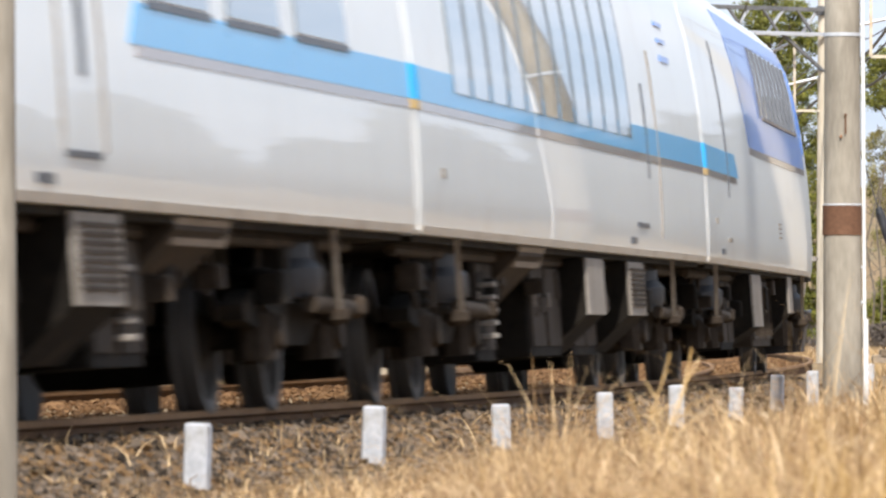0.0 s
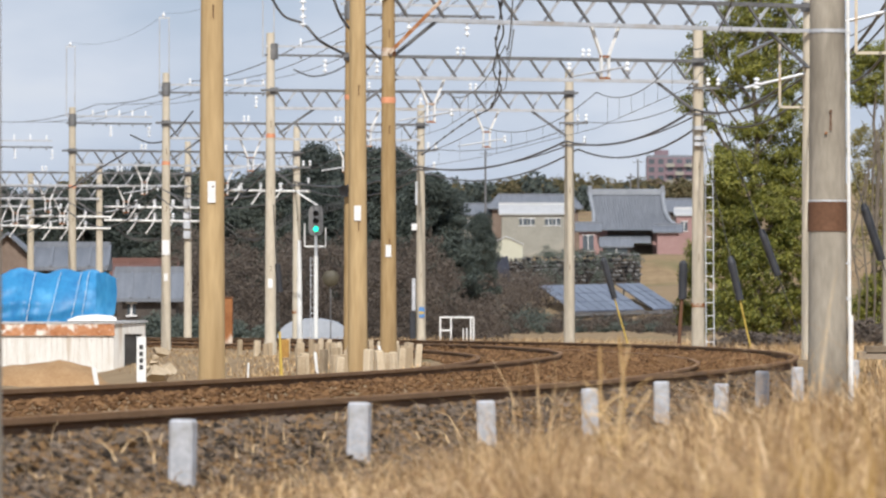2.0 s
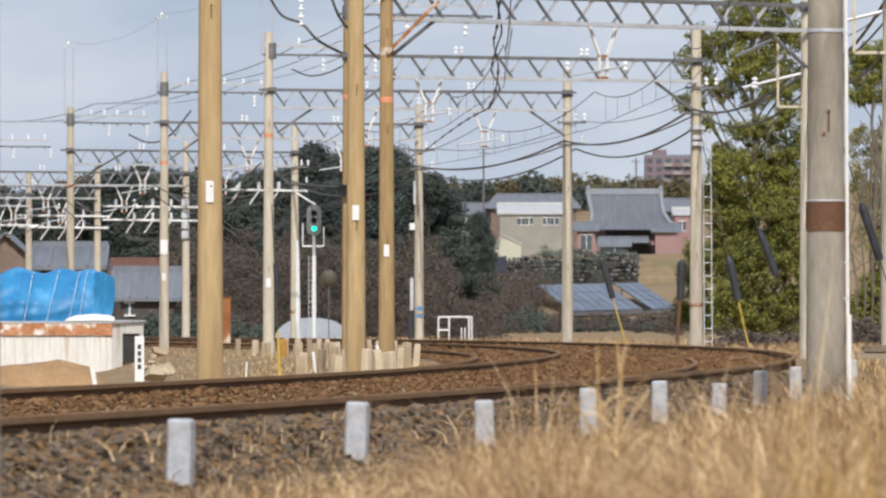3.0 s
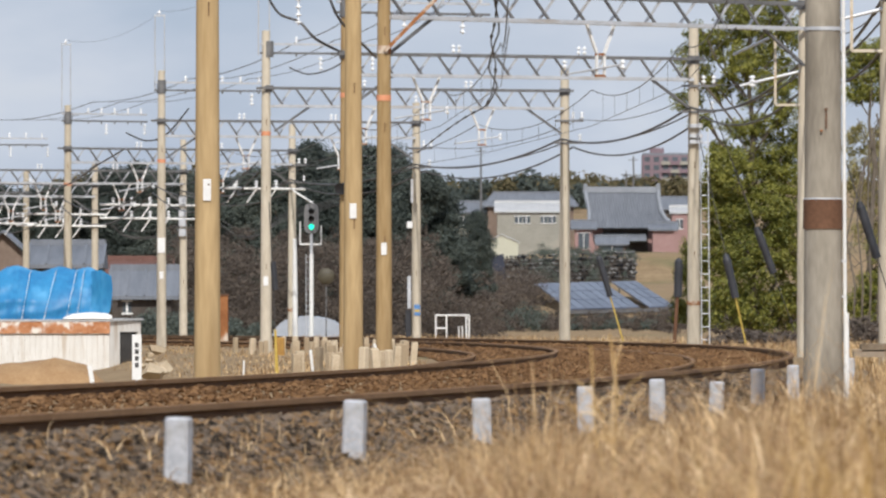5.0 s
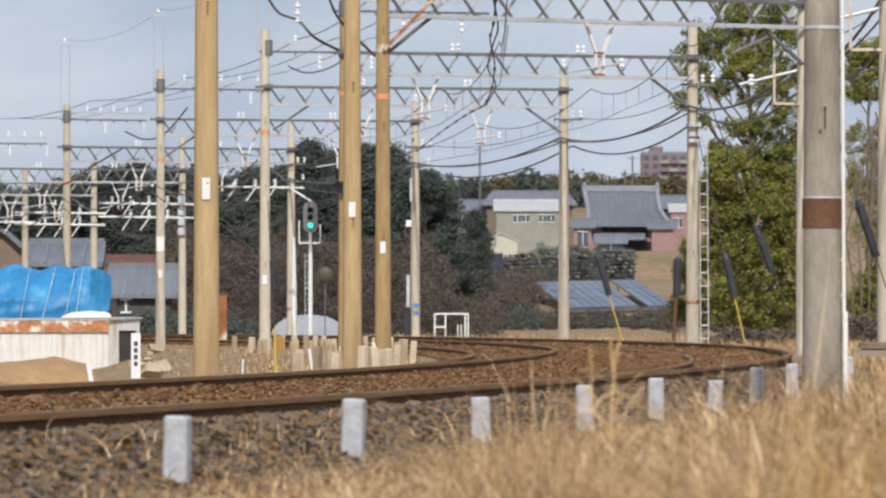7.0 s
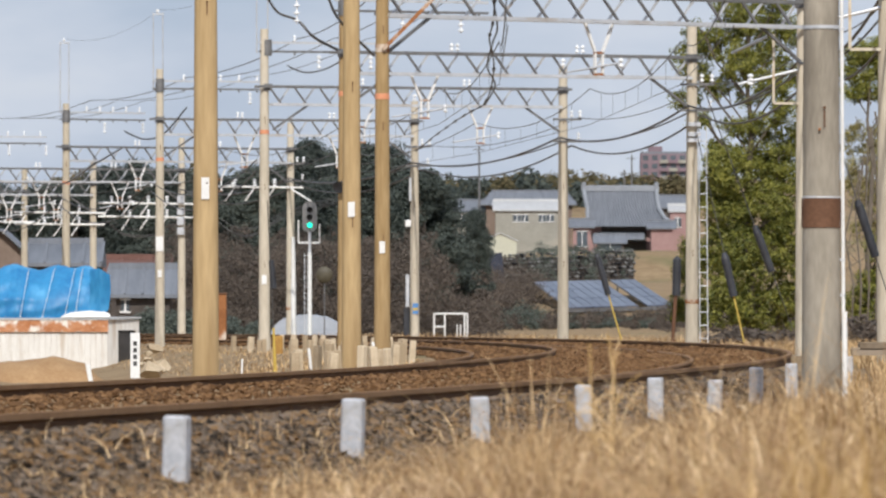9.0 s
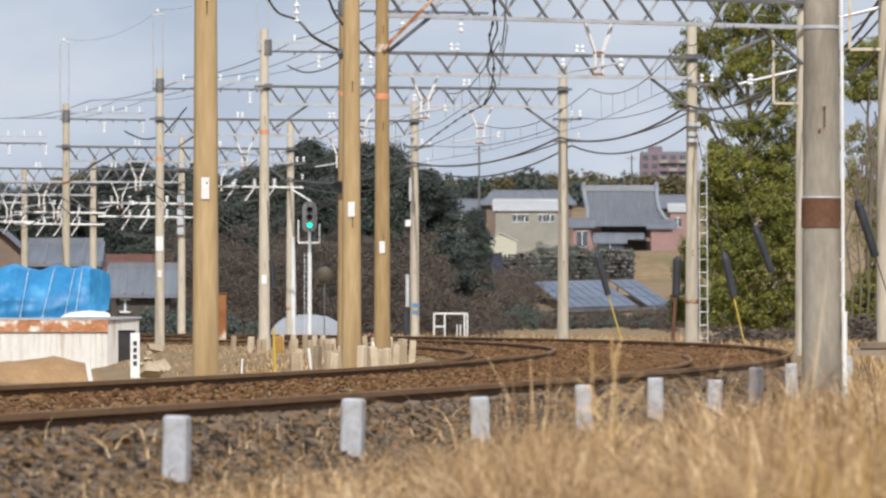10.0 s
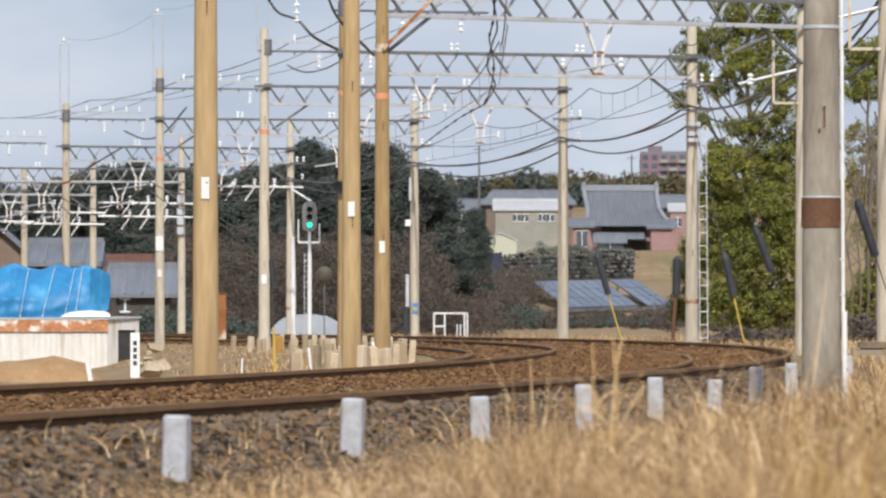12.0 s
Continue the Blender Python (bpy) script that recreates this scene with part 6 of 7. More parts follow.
def build_temple():
    """A hall under a steep tiled roof that sweeps out at its eaves."""
    y = 1300.0
    o = spot(1100, 446, y)
    hall = thing("temple_hall", Matrix.Translation(o), "large temple hall with a sweeping grey tiled roof", "temple")
    rows = [(336, 1034, 1163, 5.0), (352, 1036, 1164, 3.6), (372, 1040, 1167, 1.8), (388, 1040, 1176, 0.0), (397, 1034, 1186, -1.4), (401, 1031, 1190, -2.0)]
    skin = []
    for py, p0, p1, d in rows:
        z, a, b = spot(0, py, y).z - o.z, spot(p0, 0, y).x - o.x, spot(p1, 0, y).x - o.x
        skin.append([Vector((a, d, z)), Vector((b, d, z)), Vector((b, 10 - d, z)), Vector((a, 10 - d, z))])
    roof = part("roof", Shape().sweep(skin), ROOF_GREY, hall)
    for k in range(27):                     # rolls of tiles down the slope
        f = k / 26
        pts = [r[0].lerp(r[1], f) + Vector((0, -0.05, 0.06)) for r in skin]
        part("tile_roll", Shape().tube(pts, 0.11, 5), ROOF_GREY, roof)
    for f in (0.0, 1.0):
        part("verge_ridge", Shape().tube([r[0].lerp(r[1], f) + Vector((0, -0.1, 0.25)) for r in skin], 0.32, 6), ROOF_LIGHT, roof, "pale verge ridge")
    a, b = skin[0][0], skin[0][1]
    part("ridge_cap", Shape().box(((a.x + b.x) / 2, 5, a.z + 0.35), (b.x - a.x + 0.8, 0.7, 0.9), cut=0.1), ROOF_LIGHT, roof, "pale layered ridge")
    for p in (a, b):
        part("ridge_end", Shape().box((p.x, 5, a.z + 0.6), (0.6, 0.9, 1.4), cut=0.12), ROOF_LIGHT, roof)
    zt = spot(0, 400, y).z - o.z
    for x0, x1, mat in ((1040, 1066, WALL_PINK), (1066, 1142, WALL_DARK), (1142, 1182, WALL_PINK)):
        u, v = spot(x0, 0, y).x - o.x, spot(x1, 0, y).x - o.x
        part("wall", Shape().box(((u + v) / 2, 2.5, zt / 2 - 1), (v - u, 5.0, zt + 2)), mat, hall)
    for px in (1044, 1066, 1090, 1116, 1142, 1164, 1180):
        part("post", Shape().box((spot(px, 0, y).x - o.x, -0.12, zt / 2 - 1), (0.35, 0.2, zt + 2)), WALL_DARK, hall)
    low = [(spot(1058, 0, y).x - o.x, spot(1140, 0, y).x - o.x, z, d) for z, d in ((spot(0, 410, y).z - o.z, -0.4), (spot(0, 421, y).z - o.z, -3.2), (spot(0, 424, y).z - o.z, -3.4))]
    part("lower_roof", Shape().sweep([[Vector((u, d, z)), Vector((v, d, z)), Vector((v, 0, z - 0.3)), Vector((u, 0, z - 0.3))] for u, v, z, d in low]), ROOF_GREY, hall)


ROOF_LIGHT = material("pale_ridge_tile", (0.20, 0.215, 0.24), (0.30, 0.315, 0.34), 0.6, size=0.6, fine=4, bump=0.2)
build_temple()
build_house(1014, 1046, 446, 400, 388, 1290, 5, WALL_PINK, ROOF_GREY, "low tan timber wing with a grey tiled roof", [(0.2, 0.8, 0.2, 0.8)], over=0.6)
build_house(1152, 1190, 440, 402, 391, 1292, 5, WALL_PINK, ROOF_GREY, "low tan timber wing with a grey tiled roof", over=0.6)
build_house(1056, 1104, 446, 428, 415, 1280, 4, WALL_DARK, ROOF_GREY, "small timber porch with a grey tiled roof", [(0.1, 0.9, 0.2, 0.85)], over=0.5)
build_house(877, 1000, 436, 370, 354, 1300, 9, WALL_CREAM, ROOF_PALE, "cream two-storey house with a pale metal roof", [(0.25, 0.36, 0.66, 0.86), (0.37, 0.47, 0.66, 0.86), (0.62, 0.72, 0.66, 0.86), (0.73, 0.84, 0.66, 0.86)], over=0.4)
build_house(860, 1012, 420, 360, 338, 1325, 8, WALL_TAN, ROOF_GREY, "timber house with a hipped grey tiled roof", over=0.8, hip=0.25)
build_house(795, 866, 420, 372, 354, 1330, 8, WALL_CREAM, ROOF_GREY, "house with a grey tiled roof", [(0.2, 0.4, 0.4, 0.8)], over=0.6, hip=0.15)
build_house(856, 914, 442, 424, 411, 1258, 5, WALL_PALE, ROOF_PALE, "small pale shed with a gabled roof", front_gable=True, over=0.2)
build_house(1166, 1214, 420, 366, 346, 1340, 8, WALL_DARK, ROOF_GREY, "house with a grey tiled roof behind the temple", over=0.6)
build_house(1186, 1225, 415, 372, 362, 1310, 6, WALL_PINK, ROOF_PALE, "pink rendered house with a pale roof", [(0.2, 0.5, 0.3, 0.7)], over=0.3)
build_house(66, 160, 540, 462, 428, 455, 6, WALL_DARK, ROOF_GREY, "old timber house with a grey tiled roof", [(0.6, 0.8, 0.1, 0.5)], over=0.6)
build_house(196, 290, 560, 478, 456, 520, 6, WALL_DARK, ROOF_RED, "low house with a red-brown roof", over=0.4)
build_house(205, 300, 575, 518, 472, 480, 5, WALL_DARK, ROOF_GREY, "old dark timber house with a grey tiled roof", [(0.1, 0.25, 0.4, 0.8)], over=0.5)
build_house(-40, 44, 560, 452, 404, 500, 6, WALL_TAN, ROOF_GREY, "old timber house with a gabled grey roof", over=0.5, front_gable=True)


def build_flats():
    a, b = spot(1134, 335, 2200), spot(1216, 335, 2200)
    w, h = b.x - a.x, spot(0, 272, 2200).z - a.z
    f = thing("apartment_building", Matrix.Translation(((a.x + b.x) / 2, 2200, a.z)), "pink-brown tiled apartment building on the ridge", "apartment building")
    low = ground_height(a.x, 2200) - a.z - 2
    part("wall", Shape().box((0, 6, (h + low) / 2), (w, 12, h - low)), BRICK_PINK, f)
    part("roof", Shape().box((0, 6, h + 0.3), (w * 0.98, 11.6, 0.6)), ROOF_GREY, f)
    part("stair_tower", Shape().box((-w * 0.18, 6, h + 1.0), (w * 0.3, 6, 2.0)), BRICK_PINK, f)
    for r in range(4):
        for c in range(5):
            x = -w / 2 + w * (c + 0.5) / 5
            z = h * (0.12 + 0.23 * r)
            part("window", Shape().box((x, -0.02, z + 0.7), (w / 5 * 0.6, 0.1, 1.3)), HOUSE_GLASS, f)
            if c >= 2:
                part("balcony", Shape().box((x, -0.5, z - 0.25), (w / 5 * 0.92, 1.0, 0.9)), WALL_CREAM if (r + c) % 2 else BRICK_PINK, f)


build_flats()


def build_stone_wall():
    rng = random.Random(61)
    a, b = spot(868, 498, 1220), spot(1122, 482, 1220)
    w = thing("retaining_wall", Matrix.Translation(a), "dark rubble-stone retaining wall below the houses", "wall", kind="structure")
    h = spot(0, 452, 1220).z - spot(0, 498, 1220).z
    part("backing", Shape().box(((b.x - a.x) / 2, 1.0, h / 2 - 1), (b.x - a.x, 1.6, h + 1.6)), WALL_DARK, w)
    stones = [scatter([(0, 0, 0)], r, 300 + k, 0.8).mesh("stone", STONE_WALL) for k, r in enumerate((0.34, 0.42, 0.5, 0.38, 0.46))]
    n = 34
    for r in range(7):
        for c in range(n):
            ob = new("stone", stones[rng.randrange(5)])
            ob.parent = w
            ob.matrix_local = Matrix.Translation(((b.x - a.x) * (c + 0.5 + 0.4 * (r % 2) + rng.uniform(-0.15, 0.15)) / n, rng.uniform(0, 0.12), (h + 0.3) * (r + 0.3) / 7 + (b.z - a.z) * c / n * 0.6)) @ Matrix.Rotation(rng.uniform(-0.3, 0.3), 4, "Y")
    net = Shape().sweep([[spot(850, 500, 1215), spot(862, 452, 1215), spot(888, 446, 1215), spot(893, 500, 1215)], [spot(850, 500, 1219), spot(862, 452, 1219), spot(888, 446, 1219), spot(893, 500, 1219)]])
    solid("net_cover", net, material("dark_blue_net", (0.03, 0.035, 0.05), (0.07, 0.075, 0.10), 0.8, size=0.5, fine=2, bump=0.1), HERE, "dark blue-grey protective net on the bank", "net")


build_stone_wall()


def build_solar():
    """Rows of panels on a slope that faces the eye."""
    PANEL = material("solar_panel", (0.07, 0.085, 0.125), (0.12, 0.14, 0.19), 0.35, size=0.3, fine=2, bump=0.0, per_object=0.5)
    o, ux, uy = spot(1003, 546, 760), spot(1192, 541, 770), spot(942, 500, 800)
    s = thing("solar_array", HERE, "long blue-grey solar panel array on a slope", "solar panels")
    ex, ey = (ux - o), (uy - o)
    nrm = ex.cross(ey).normalized()
    for c in range(12):
        for r in range(3):
            if c == 8:
                continue
            p0 = o + ex * (c / 12) + ey * (r / 3)
            q = [p0 + ex * 0.003, p0 + ex * 0.0803, p0 + ex * 0.0803 + ey * 0.322, p0 + ex * 0.003 + ey * 0.322]
            part("panel", Shape().sweep([[v for v in q], [v + nrm * 0.12 for v in q]]), PANEL, s)
    part("frame", Shape().bar(o - Vector((0, 0, 0.2)), ux - Vector((0, 0, 0.2)), 0.2, 0.3), STEEL_DARK, s)
    for c in range(7):
        p = o + ex * (c / 6)
        part("leg", Shape().rod(p, p - Vector((0, 0, max(0.5, p.z - ground_height(p.x, p.y)))), 0.08, 0.08, 6), STEEL_DARK, s)
        p = uy + ex * (c / 6)
        part("leg", Shape().rod(p, p - Vector((0, 0, max(0.5, p.z - ground_height(p.x, p.y)))), 0.08, 0.08, 6), STEEL_DARK, s)


build_solar()
for px, top, foot, y in ((848, 258, 345, 1320), (1118, 274, 340, 1500), (1105, 300, 335, 1500)):
    a, b = spot(px, foot, y), spot(px, top, y)
    u = thing("utility_pole", Matrix.Translation(a), "far grey utility pole above the roofs", "utility pole", "utility poles")
    part("shaft", Shape().rod((0, 0, -6), (0, 0, b.z - a.z), 0.2, 0.14, 10), STEEL_DARK, u)
    part("cross_arm", Shape().bar((-0.9, 0, b.z - a.z - 0.6), (0.9, 0, b.z - a.z - 0.6), 0.12, 0.12), STEEL_DARK, u)

# ---- the shed with its blue sheet, inside the curve ----
TARP = material("blue_tarpaulin", (0.012, 0.15, 0.36), (0.035, 0.27, 0.53), 0.5, size=1.5, fine=9, bump=0.1, stretch=(1, 1, 0.4), stain=(0.10, 0.36, 0.62), stain_size=1.2, stain_cut=(0.56, 0.7))
WHITEWASH = material("peeling_whitewash", (0.62, 0.58, 0.52), (0.82, 0.80, 0.76), 0.8, size=2, fine=12, bump=0.1, stretch=(3, 3, 0.4), stain=(0.50, 0.40, 0.30), stain_size=1.2, stain_cut=(0.55, 0.75))
RUST_SHEET = material("rusted_sheet", (0.35, 0.13, 0.05), (0.60, 0.30, 0.16), 0.8, size=2.5, fine=9, bump=0.1, stain=(0.78, 0.72, 0.64), stain_size=2.6, stain_cut=(0.5, 0.62))


def build_shed():
    y = 262.0
    a, b, c = spot(-70, 664, y), spot(190, 664, y), spot(246, 664, y + 1.4)
    base = -1.28
    top = spot(0, 588, y).z
    s = thing("shed", HERE, "whitewashed shed with a rusty eave and dark doorway", "shed")
    n = 26
    for k in range(n):                       # corrugated front sheets
        x0, x1 = a.x + (b.x - a.x) * k / n, a.x + (b.x - a.x) * (k + 1) / n
        part("sheet", Shape().box(((x0 + x1) / 2, y + 0.01 * (k % 2), (base + top) / 2), (x1 - x0 - 0.006, 0.05, top - base)), WHITEWASH, s)
    part("fascia", Shape().box(((a.x + b.x) / 2, y - 0.06, spot(0, 577, y).z), (b.x - a.x + 0.06, 0.08, 0.36), cut=0.01), RUST_SHEET, s, "rust-stained white eave board")
    for k in range(14):
        x = a.x + (b.x - a.x) * (k + 0.5) / 14
        part("fascia_fold", Shape().box((x, y - 0.105, spot(0, 577, y).z), (0.03, 0.02, 0.34)), RUST_SHEET, s)
    # side wall; a near-black sheet stands for the shade inside the doorway
    d = (c - b)
    zt = spot(0, 566, y).z
    for f0, f1, z0, z1, mat, nm in ((0.0, 0.34, base, zt, WHITEWASH, "side_wall"), (0.34, 1.0, zt - 0.32, zt, WHITEWASH, "lintel"), (0.9, 1.0, base, zt - 0.32, WHITEWASH, "door_post"), (0.34, 0.9, base, zt - 0.32, CABLE, "doorway")):
        p, q = b + d * f0, b + d * f1
        off = 0.12 if nm == "doorway" else 0.0
        part(nm, Shape().add([(p.x, p.y + off, z0), (q.x, q.y + off, z0), (q.x, q.y + off, z1), (p.x, p.y + off, z1), (p.x - 0.1, p.y + 0.1 + off, z0), (q.x - 0.1, q.y + 0.1 + off, z0), (q.x - 0.1, q.y + 0.1 + off, z1), (p.x - 0.1, p.y + 0.1 + off, z1)],
                             [(0, 1, 2, 3), (7, 6, 5, 4), (0, 4, 5, 1), (1, 5, 6, 2), (2, 6, 7, 3), (3, 7, 4, 0)]), mat, s, "doorway closed by a near-black sheet for its inner shade" if nm == "doorway" else "")
    part("roof", Shape().add([(a.x - 0.1, y - 0.12, zt), (b.x + 0.05, y - 0.12, zt), (c.x + 0.08, c.y, zt + 0.04), (a.x, c.y, zt + 0.04), (a.x - 0.1, y - 0.12, zt + 0.06), (b.x + 0.05, y - 0.12, zt + 0.06), (c.x + 0.08, c.y, zt + 0.1), (a.x, c.y, zt + 0.1)],
                             [(3, 2, 1, 0), (4, 5, 6, 7), (0, 1, 5, 4), (1, 2, 6, 5), (2, 3, 7, 6), (3, 0, 4, 7)]), ROOF_PALE, s)
    part("snow_white_ridge", Shape().sweep([[Vector((x, y + 0.05, zt + 0.06)), Vector((x, y - 0.16, zt + 0.08)), Vector((x, y - 0.12, zt + 0.08 + hgt)), Vector((x, y + 0.1, zt + 0.1 + hgt))] for x, hgt in ((spot(108, 0, y).x, 0.02), (spot(125, 0, y).x, 0.14), (spot(160, 0, y).x, 0.2), (spot(185, 0, y).x, 0.17), (spot(195, 0, y).x, 0.08))]), WHITE_STEEL, s, "white folded sheet")
    # the tarpaulin: a draped, creased sheet over a frame
    rows, cols = 22, 60
    verts = []
    x0, x1 = spot(-90, 0, y).x, spot(190, 0, y).x
    z_hi, z_lo = spot(0, 468, y).z, zt + 0.02
    for i in range(rows + 1):
        for j in range(cols + 1):
            f, g = i / rows, j / cols
            x = x0 + (x1 - x0) * g
            crease = 0.13 * noise.noise(Vector((x * 1.3, f * 1.2, 1.0))) + 0.05 * math.sin(x * 5 + 3.0 * f + 2 * noise.noise(Vector((x, f * 2, 5)))) * (0.4 + f) + 0.10 * noise.noise(Vector((x * 0.7 + 2.5 * f, f * 4.0, 11.0)))
            z = z_hi + (z_lo - z_hi) * f + 0.30 * noise.noise(Vector((x * 1.4, 0, 7.0))) * (1 - f) - 0.10 * abs(math.sin(x * 2.3)) * (1 - f) - 0.28 * (g > 0.86) * (1 - f) * (g - 0.86) / 0.14
            yy = y + 1.2 - 1.15 * min(1.0, (f * 1.6) ** 0.7) + crease
            verts.append((x, yy, z))
    for j in range(cols + 1):               # the back edge of the sheet
        verts.append((x0 + (x1 - x0) * j / cols, y + 3.5, z_hi - 0.3))
    w = cols + 1
    faces = [(i * w + j, (i + 1) * w + j, (i + 1) * w + j + 1, i * w + j + 1) for i in range(rows) for j in range(cols)]
    faces += [((rows + 1) * w + j, j, j + 1, (rows + 1) * w + j + 1) for j in range(cols)]
    t = thing("tarpaulin", HERE, "creased blue tarpaulin tied down over the shed", "tarpaulin")
    part("sheet", Shape().add(verts, faces), TARP, t)
    for g, lean in ((0.50, -0.25), (0.66, -0.35), (0.79, -0.3), (0.84, -0.22)):
        p = Vector((x0 + (x1 - x0) * g, y - 0.12, z_hi - 0.25))
        part("rope", Shape().tube([p + Vector((0, 1.0, 0.15)), p, Vector((p.x + lean, y - 0.16, z_lo + 0.05))], 0.010, 5), PORCELAIN, t, "pale tie rope")
    # the sheet hangs over the far corner
    drape = []
    for i in range(12):
        f = i / 11
        drape.append([Vector((x1 - 0.55 + 0.02 * math.sin(6 * f), y + 0.0 - 0.05 * math.sin(7 * f), z_hi - 0.15 - 1.45 * f)), Vector((x1 - 0.25, y - 0.12 - 0.05 * math.cos(5 * f), z_hi - 0.12 - 1.5 * f)), Vector((x1 + 0.06 + 0.04 * math.sin(4 * f), y + 0.05, z_hi - 0.3 - 1.1 * f)), Vector((x1 - 0.2, y + 0.12, z_hi - 0.2 - 1.3 * f))])
    part("corner_drape", Shape().sweep(drape), TARP, t)
    return s


build_shed()


def build_mound():
    """A heap of sandy soil before the shed."""
    y = 236.0
    verts, faces = [], []
    n, m = 44, 14
    x0, x1 = spot(-80, 0, y).x, spot(185, 0, y).x
    for j in range(m + 1):
        for i in range(n + 1):
            f, g = i / n, j / m
            x = x0 + (x1 - x0) * f
            px = 784 + x / y * 14985
            h = float(np.interp(px, [-80, 0, 55, 95, 150, 175, 186], [0.54, 0.55, 0.64, 0.76, 0.52, 0.14, 0.0]))
            z = -1.2 + h * math.sin(math.pi * min(1, g * 1.02)) ** 0.6 + 0.05 * noise.noise(Vector((x * 2, g * 5, 0)))
            verts.append((x, y - 1.5 + 3.0 * g, z))
    faces = [(j * (n + 1) + i, j * (n + 1) + i + 1, (j + 1) * (n + 1) + i + 1, (j + 1) * (n + 1) + i) for j in range(m) for i in range(n)]
    solid("soil_mound", Shape().add(verts, faces), material("sandy_soil", (0.29, 0.17, 0.085), (0.43, 0.28, 0.15), 0.95, size=2, fine=14, bump=0.4), HERE, "mound of brown sandy soil before the shed", "mound")


build_mound()


def sign_board():
    x, y, z = at_view(239, 668, 139.0)
    s = thing("sign_post", Matrix.Translation((x, y, z)), "upright white notice post with dark writing", "sign")
    part("board", Shape().box((0, 0, 0.36), (0.155, 0.02, 0.74), cut=0.004), WHITE_STEEL, s)
    for k in range(4):
        part("writing_bar", Shape().box((0.0, -0.013, 0.56 - 0.11 * k), (0.06, 0.006, 0.075)), CABLE, s)
    part("peg", Shape().rod((0, 0.02, -0.4), (0, 0.02, 0.7), 0.018, 0.018, 8), GALV, s)


sign_board()


def build_signal():
    x, y, z = at_view(548, 600, 314.0)
    s = thing("railway_signal", Matrix.Translation((x, y, z - 0.3)), "white signal mast with a dark head showing green", "railway signal")
    k = 314.0 / 14985
    part("mast", Shape().rod((0, 0, -0.2), (0, 0, 168 * k), 0.085, 0.075, 14), WHITE_STEEL, s)
    head_z = 0.3 + (600 - 384) * k
    ring = [(0.27 * math.cos(a), 0.33 + 0.27 * math.sin(a)) for a in np.linspace(0, math.pi, 9)] + [(0.27 * math.cos(a), -0.36 + 0.2 * math.sin(a)) for a in np.linspace(math.pi, math.tau, 9)]
    head = part("head", Shape().sweep([[Vector((px, yy, head_z + pz)) for px, pz in ring] for yy in (-0.02, 0.04)]), STEEL_DARK, s, "dark grey backboard")
    part("lamp_box", Shape().box((0, 0.1, head_z), (0.24, 0.2, 0.95), cut=0.03), BLACK_RUBBER, head)
    for j, mat in ((0.27, BLACK_RUBBER), (0.0, BLACK_RUBBER), (-0.30, glow("green_lens", (0.02, 0.75, 0.48), 2.2))):
        part("lens", Shape().lathe((0, -0.03, head_z + j), [(0.10, 0.0), (0.08, 0.02), (0.03, 0.03)], 16, Matrix.Rotation(radians(90), 3, "X")), mat, head, "lit green lens" if j < -0.1 else "unlit lens")
        hood = [[Vector((r * math.cos(a), -0.03 - dep, head_z + j + r * math.sin(a))) for a in np.linspace(-0.3, math.pi + 0.3, 9)] for r, dep in ((0.115, 0), (0.11, 0.2), (0.10, 0.2), (0.105, 0.0))]
        part("hood", Shape().sweep(hood, closed=False), BLACK_RUBBER, head)
    br = Shape().bar((-0.42, 0.05, head_z - 0.95), (0.36, 0.05, head_z - 0.95), 0.06, 0.06)
    part("bracket", br, WHITE_STEEL, s)
    part("bracket_arm", Shape().rod((-0.42, 0.05, head_z - 0.95), (-0.42, 0.05, head_z - 0.1), 0.025, 0.025, 8), WHITE_STEEL, s)
    part("bracket_arm", Shape().rod((0.36, 0.05, head_z - 0.95), (0.36, 0.05, head_z - 0.25), 0.025, 0.025, 8), WHITE_STEEL, s)
    part("neck", Shape().rod((0, 0.05, 165 * k), (0, 0.05, head_z - 0.5), 0.06, 0.06, 10), GALV, s)
    for j in range(16):
        part("ladder_rung", Shape().rod((-0.2, 0.1, 0.4 + 0.2 * j), (-0.06, 0.1, 0.4 + 0.2 * j), 0.012, 0.012, 6), GALV, s)
    part("ladder_rail", Shape().rod((-0.2, 0.1, 0.2), (-0.2, 0.1, 3.5), 0.016, 0.016, 6), GALV, s)
    part("support_bar", Shape().rod((-0.7, 0.3, head_z + 1.05), (0.05, 0.1, head_z + 0.58), 0.035, 0.035, 8), WHITE_STEEL, s)


build_signal()


def build_vinyl():
    """A low pale sheeted tunnel."""
    y = 400.0
    a, b = spot(478, 602, y), spot(608, 602, y)
    w, h = b.x - a.x, spot(0, 557, y).z - a.z
    rings = []
    for k in range(9):
        f = k / 8
        rings.append([Vector((a.x + w / 2 - w / 2 * math.cos(t), y + 8 * f, a.z + h * math.sin(t) ** 0.7 * (1 + 0.03 * math.sin(9 * t + k)))) for t in np.linspace(0.0, math.pi, 15)])
    solid("sheeted_tunnel", Shape().sweep(rings), material("pale_vinyl", (0.30, 0.33, 0.38), (0.42, 0.45, 0.50), 0.4, size=0.8, fine=5, bump=0.1), HERE, "low tunnel covered with pale vinyl sheeting", "greenhouse")


build_vinyl()


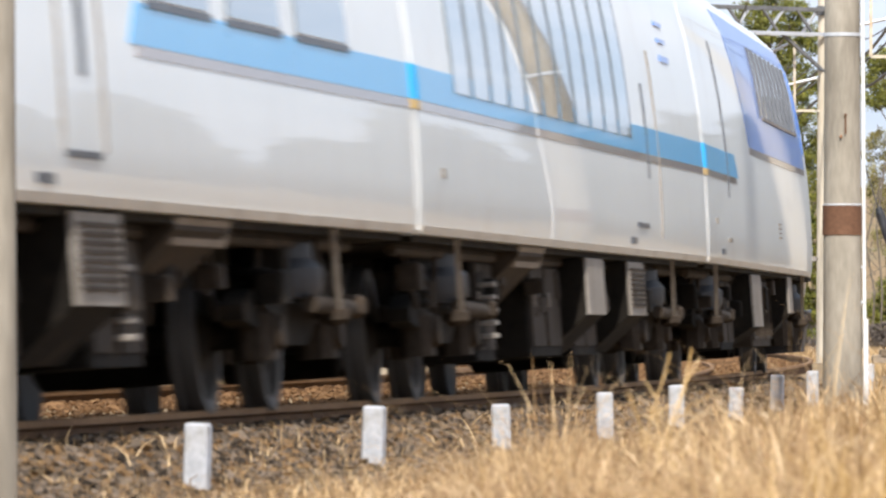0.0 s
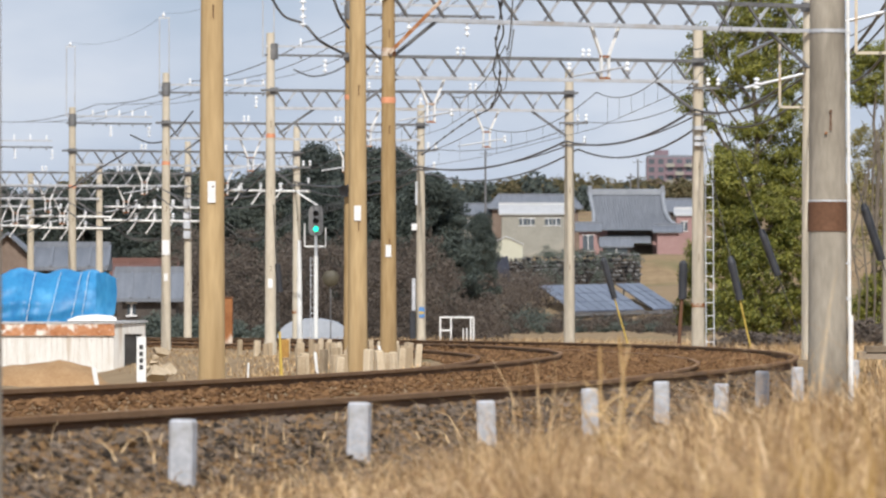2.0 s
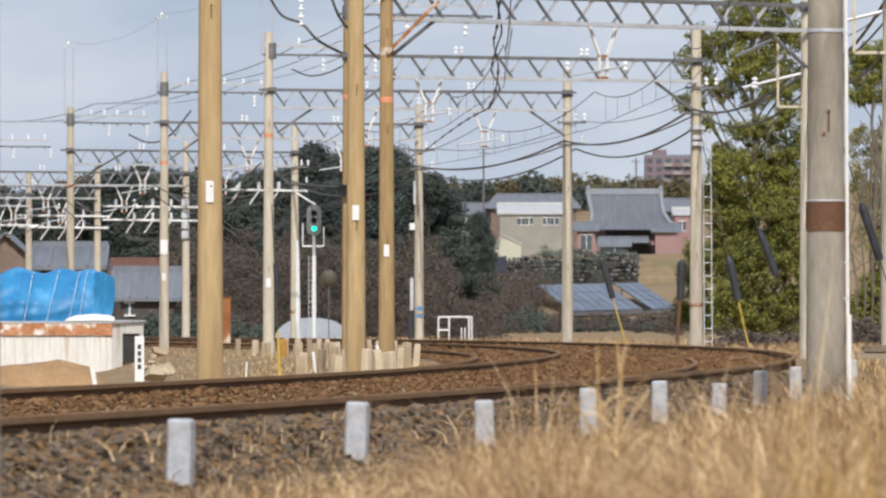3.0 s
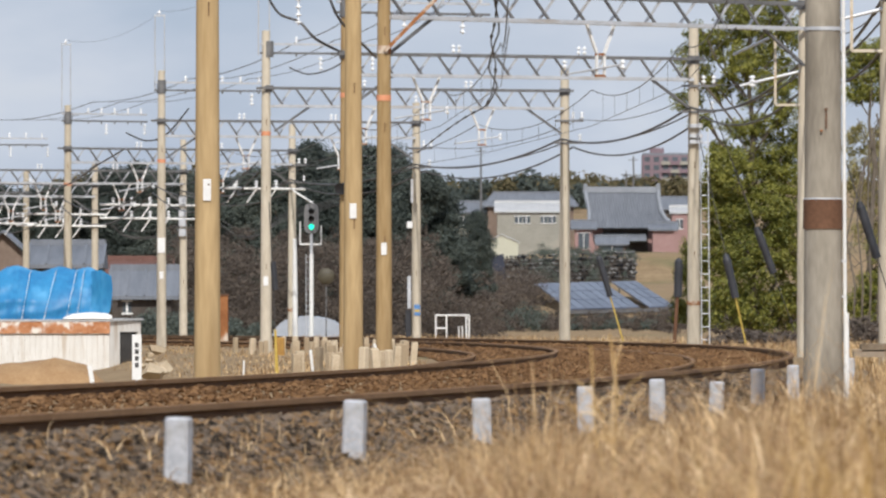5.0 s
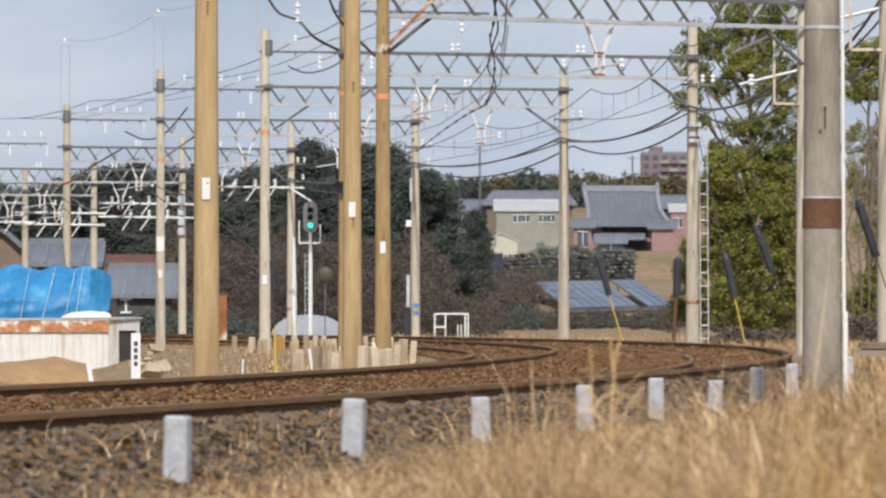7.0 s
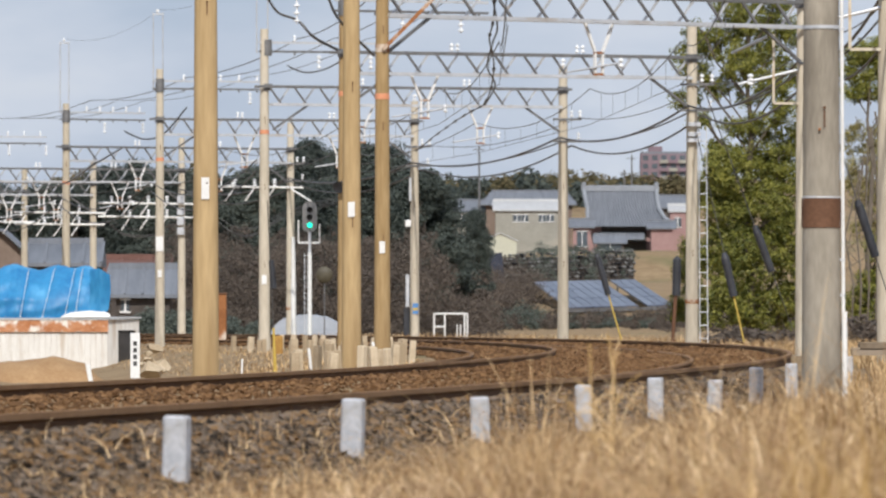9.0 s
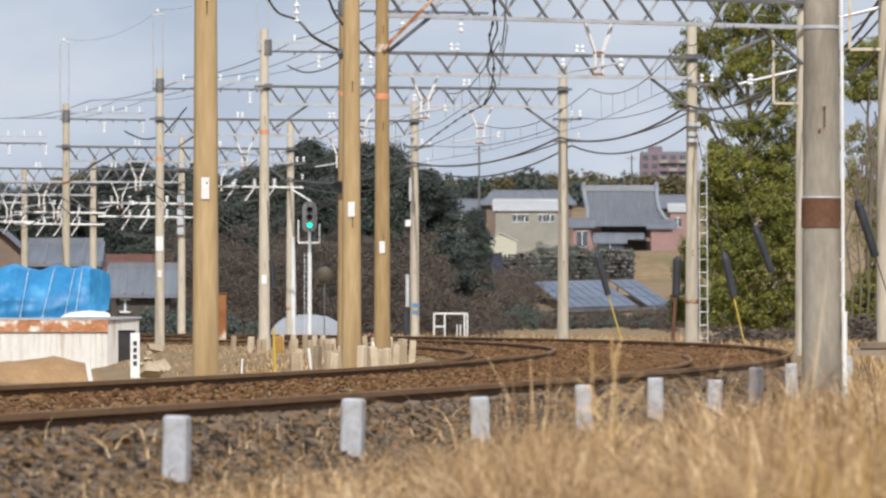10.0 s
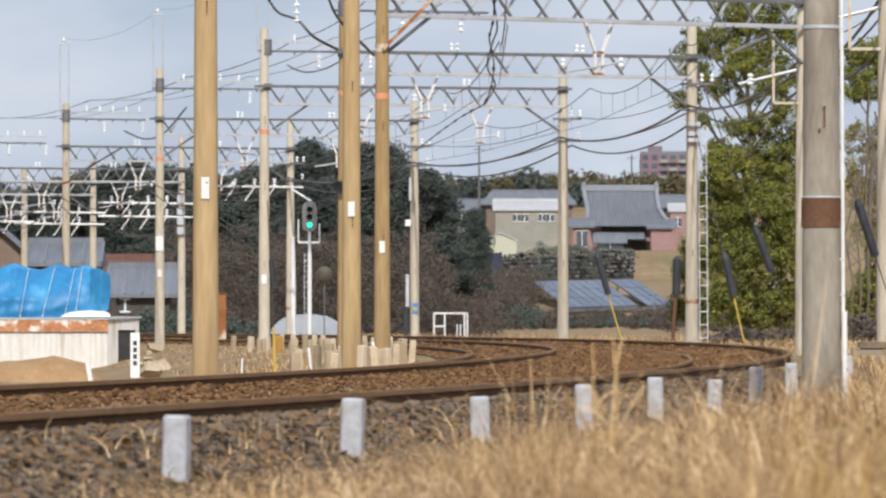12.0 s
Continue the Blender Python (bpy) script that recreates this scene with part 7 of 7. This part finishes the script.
def build_gate():
    x, y, z = at_view(768, 602, 335.0)
    k = 335.0 / 14985
    g = thing("pipe_frame", Matrix.Translation((x, y, z - 0.2)), "white pipe frame barrier at the field edge", "barrier")
    for dx in (0, 19, 54, 59):
        part("upright", Shape().rod((dx * k, 0, -0.2), (dx * k, 0, 0.2 + 47 * k), 0.035, 0.035, 8), WHITE_STEEL, g)
    for dz, d0, d1 in ((47, 0, 59), (24, 0, 19)):
        part("cross_bar", Shape().rod((d0 * k, 0, 0.2 + dz * k), (d1 * k, 0, 0.2 + dz * k), 0.035, 0.035, 8), WHITE_STEEL, g)
    for dx in (41, 47):
        part("upright", Shape().rod((dx * k, 0.3, 0.1), (dx * k, 0.3, 0.2 + 28 * k), 0.025, 0.025, 8), WHITE_STEEL, g)


build_gate()


def build_mirror():
    x, y, z = at_view(574, 486, 330.0)
    m = thing("round_sign", Matrix.Translation((x, y, z)), "round dark olive disc on a thin post", "sign")
    part("disc", Shape().lathe((0, 0, 0), [(0.30, -0.02), (0.32, 0.0), (0.28, 0.04), (0.1, 0.08)], 24, Matrix.Rotation(radians(90), 3, "X")), material("olive_disc", (0.05, 0.042, 0.025), (0.095, 0.08, 0.05), 0.6, size=3, fine=9, bump=0.05), m)
    part("post", Shape().rod((0, 0.1, -2.8), (0, 0.1, 0.0), 0.025, 0.025, 8), STEEL_DARK, m)


build_mirror()
x, y, z = at_view(394, 598, 160.0)
cab = thing("brown_cabinet", Matrix.Translation((x, y, z)), "rust-brown steel trackside cabinet", "cabinet")
part("case", Shape().box((-0.06, 0, 0.4), (0.26, 0.3, 0.86), cut=0.01), RUST, cab)
part("lid", Shape().box((-0.06, 0, 0.84), (0.29, 0.33, 0.03)), BAND_BROWN, cab)
x, y, z = at_view(268, 662, 150.0)
rub = thing("rubble_pile", Matrix.Translation((x, y, z)), "pile of pale broken stones", "rubble")
rng = random.Random(71)
for k in range(14):
    s = rng.uniform(0.10, 0.22)
    st = part("stone", scatter([(rng.uniform(-0.16, 0.16), rng.uniform(-0.2, 0.2), 0.05 + 0.5 * k / 14 * rng.random())], s, 200 + k, 0.7), POST_BEIGE, rub)
for px, py, h, w, lean, lab in ((550, 650, 0.34, 0.05, -6, "slanting white stake"), (668, 640, 0.36, 0.05, -14, "slanting white stake"), (428, 655, 0.2, 0.03, 2, "short white stake"), (160, 672, 0.28, 0.08, -10, "short white stake")):
    x, y, z = at_view(px, py, 150.0)
    solid("white_stake", Shape().box((0, 0, h / 2 - 0.1), (w, w, h + 0.2), cut=0.006), WHITE_STEEL, Matrix.Translation((x, y, z)) @ Matrix.Rotation(radians(lean), 4, "Y"), lab + " by the inner track", "stake", "white stakes")
# pale cable trough and stones beyond the near pole
for px, py in ((1258 + 300, 612), (1545, 622)):
    x, y, z = at_view(px, py, 96.0)
    solid("trough_lid", Shape().box((0, 0, 0.0), (0.5, 0.35, 0.09), cut=0.01), SLEEPER, Matrix.Translation((x, y, max(z, ground_height(x, y) + 0.04))), "pale concrete cable trough lid in the grass", "trough")


# ---- what moves ----
def motions():
    rows = [0.0, 0.25, 0.5, 0.75, 1.0, 1.25, 1.5, 1.75, 2.0, 2.5, 3.0, 4.0, 5.0, 6.0, 7.0, 8.0, 9.0, 10.0, 11.0, 12.0]
    for car, start in ((car_a, -122.35), (car_b, -100.85), (car_c, -79.35)):
        walk(car, [(t, car_pose(start - SPEED * t)) for t in rows])
    turn = radians(80)                     # each axle rolls towards the eye
    for k, (ax, y) in enumerate(wheels_a + wheels_b + wheels_c):
        walk(ax, [(f / FPS, Matrix.Translation((0, y, 0.43)) @ Matrix.Rotation(turn * f + 0.5 * k, 4, "X")) for f in range(0, 361)])
    sway = [(0.0, 14), (0.3, 6), (0.6, 12), (0.9, 3), (1.2, 5), (1.6, -5), (2.2, -2), (3.0, -3), (5.0, -4), (5.6, -5), (6.4, -3), (7.0, -4), (9.0, -4), (9.6, -3), (10.4, -4), (11.2, -2), (12.0, -3)]
    foot = weed.matrix_world.copy()
    walk(weed, [(t, foot @ Matrix.Rotation(radians(a), 4, "Y")) for t, a in sway])


motions()
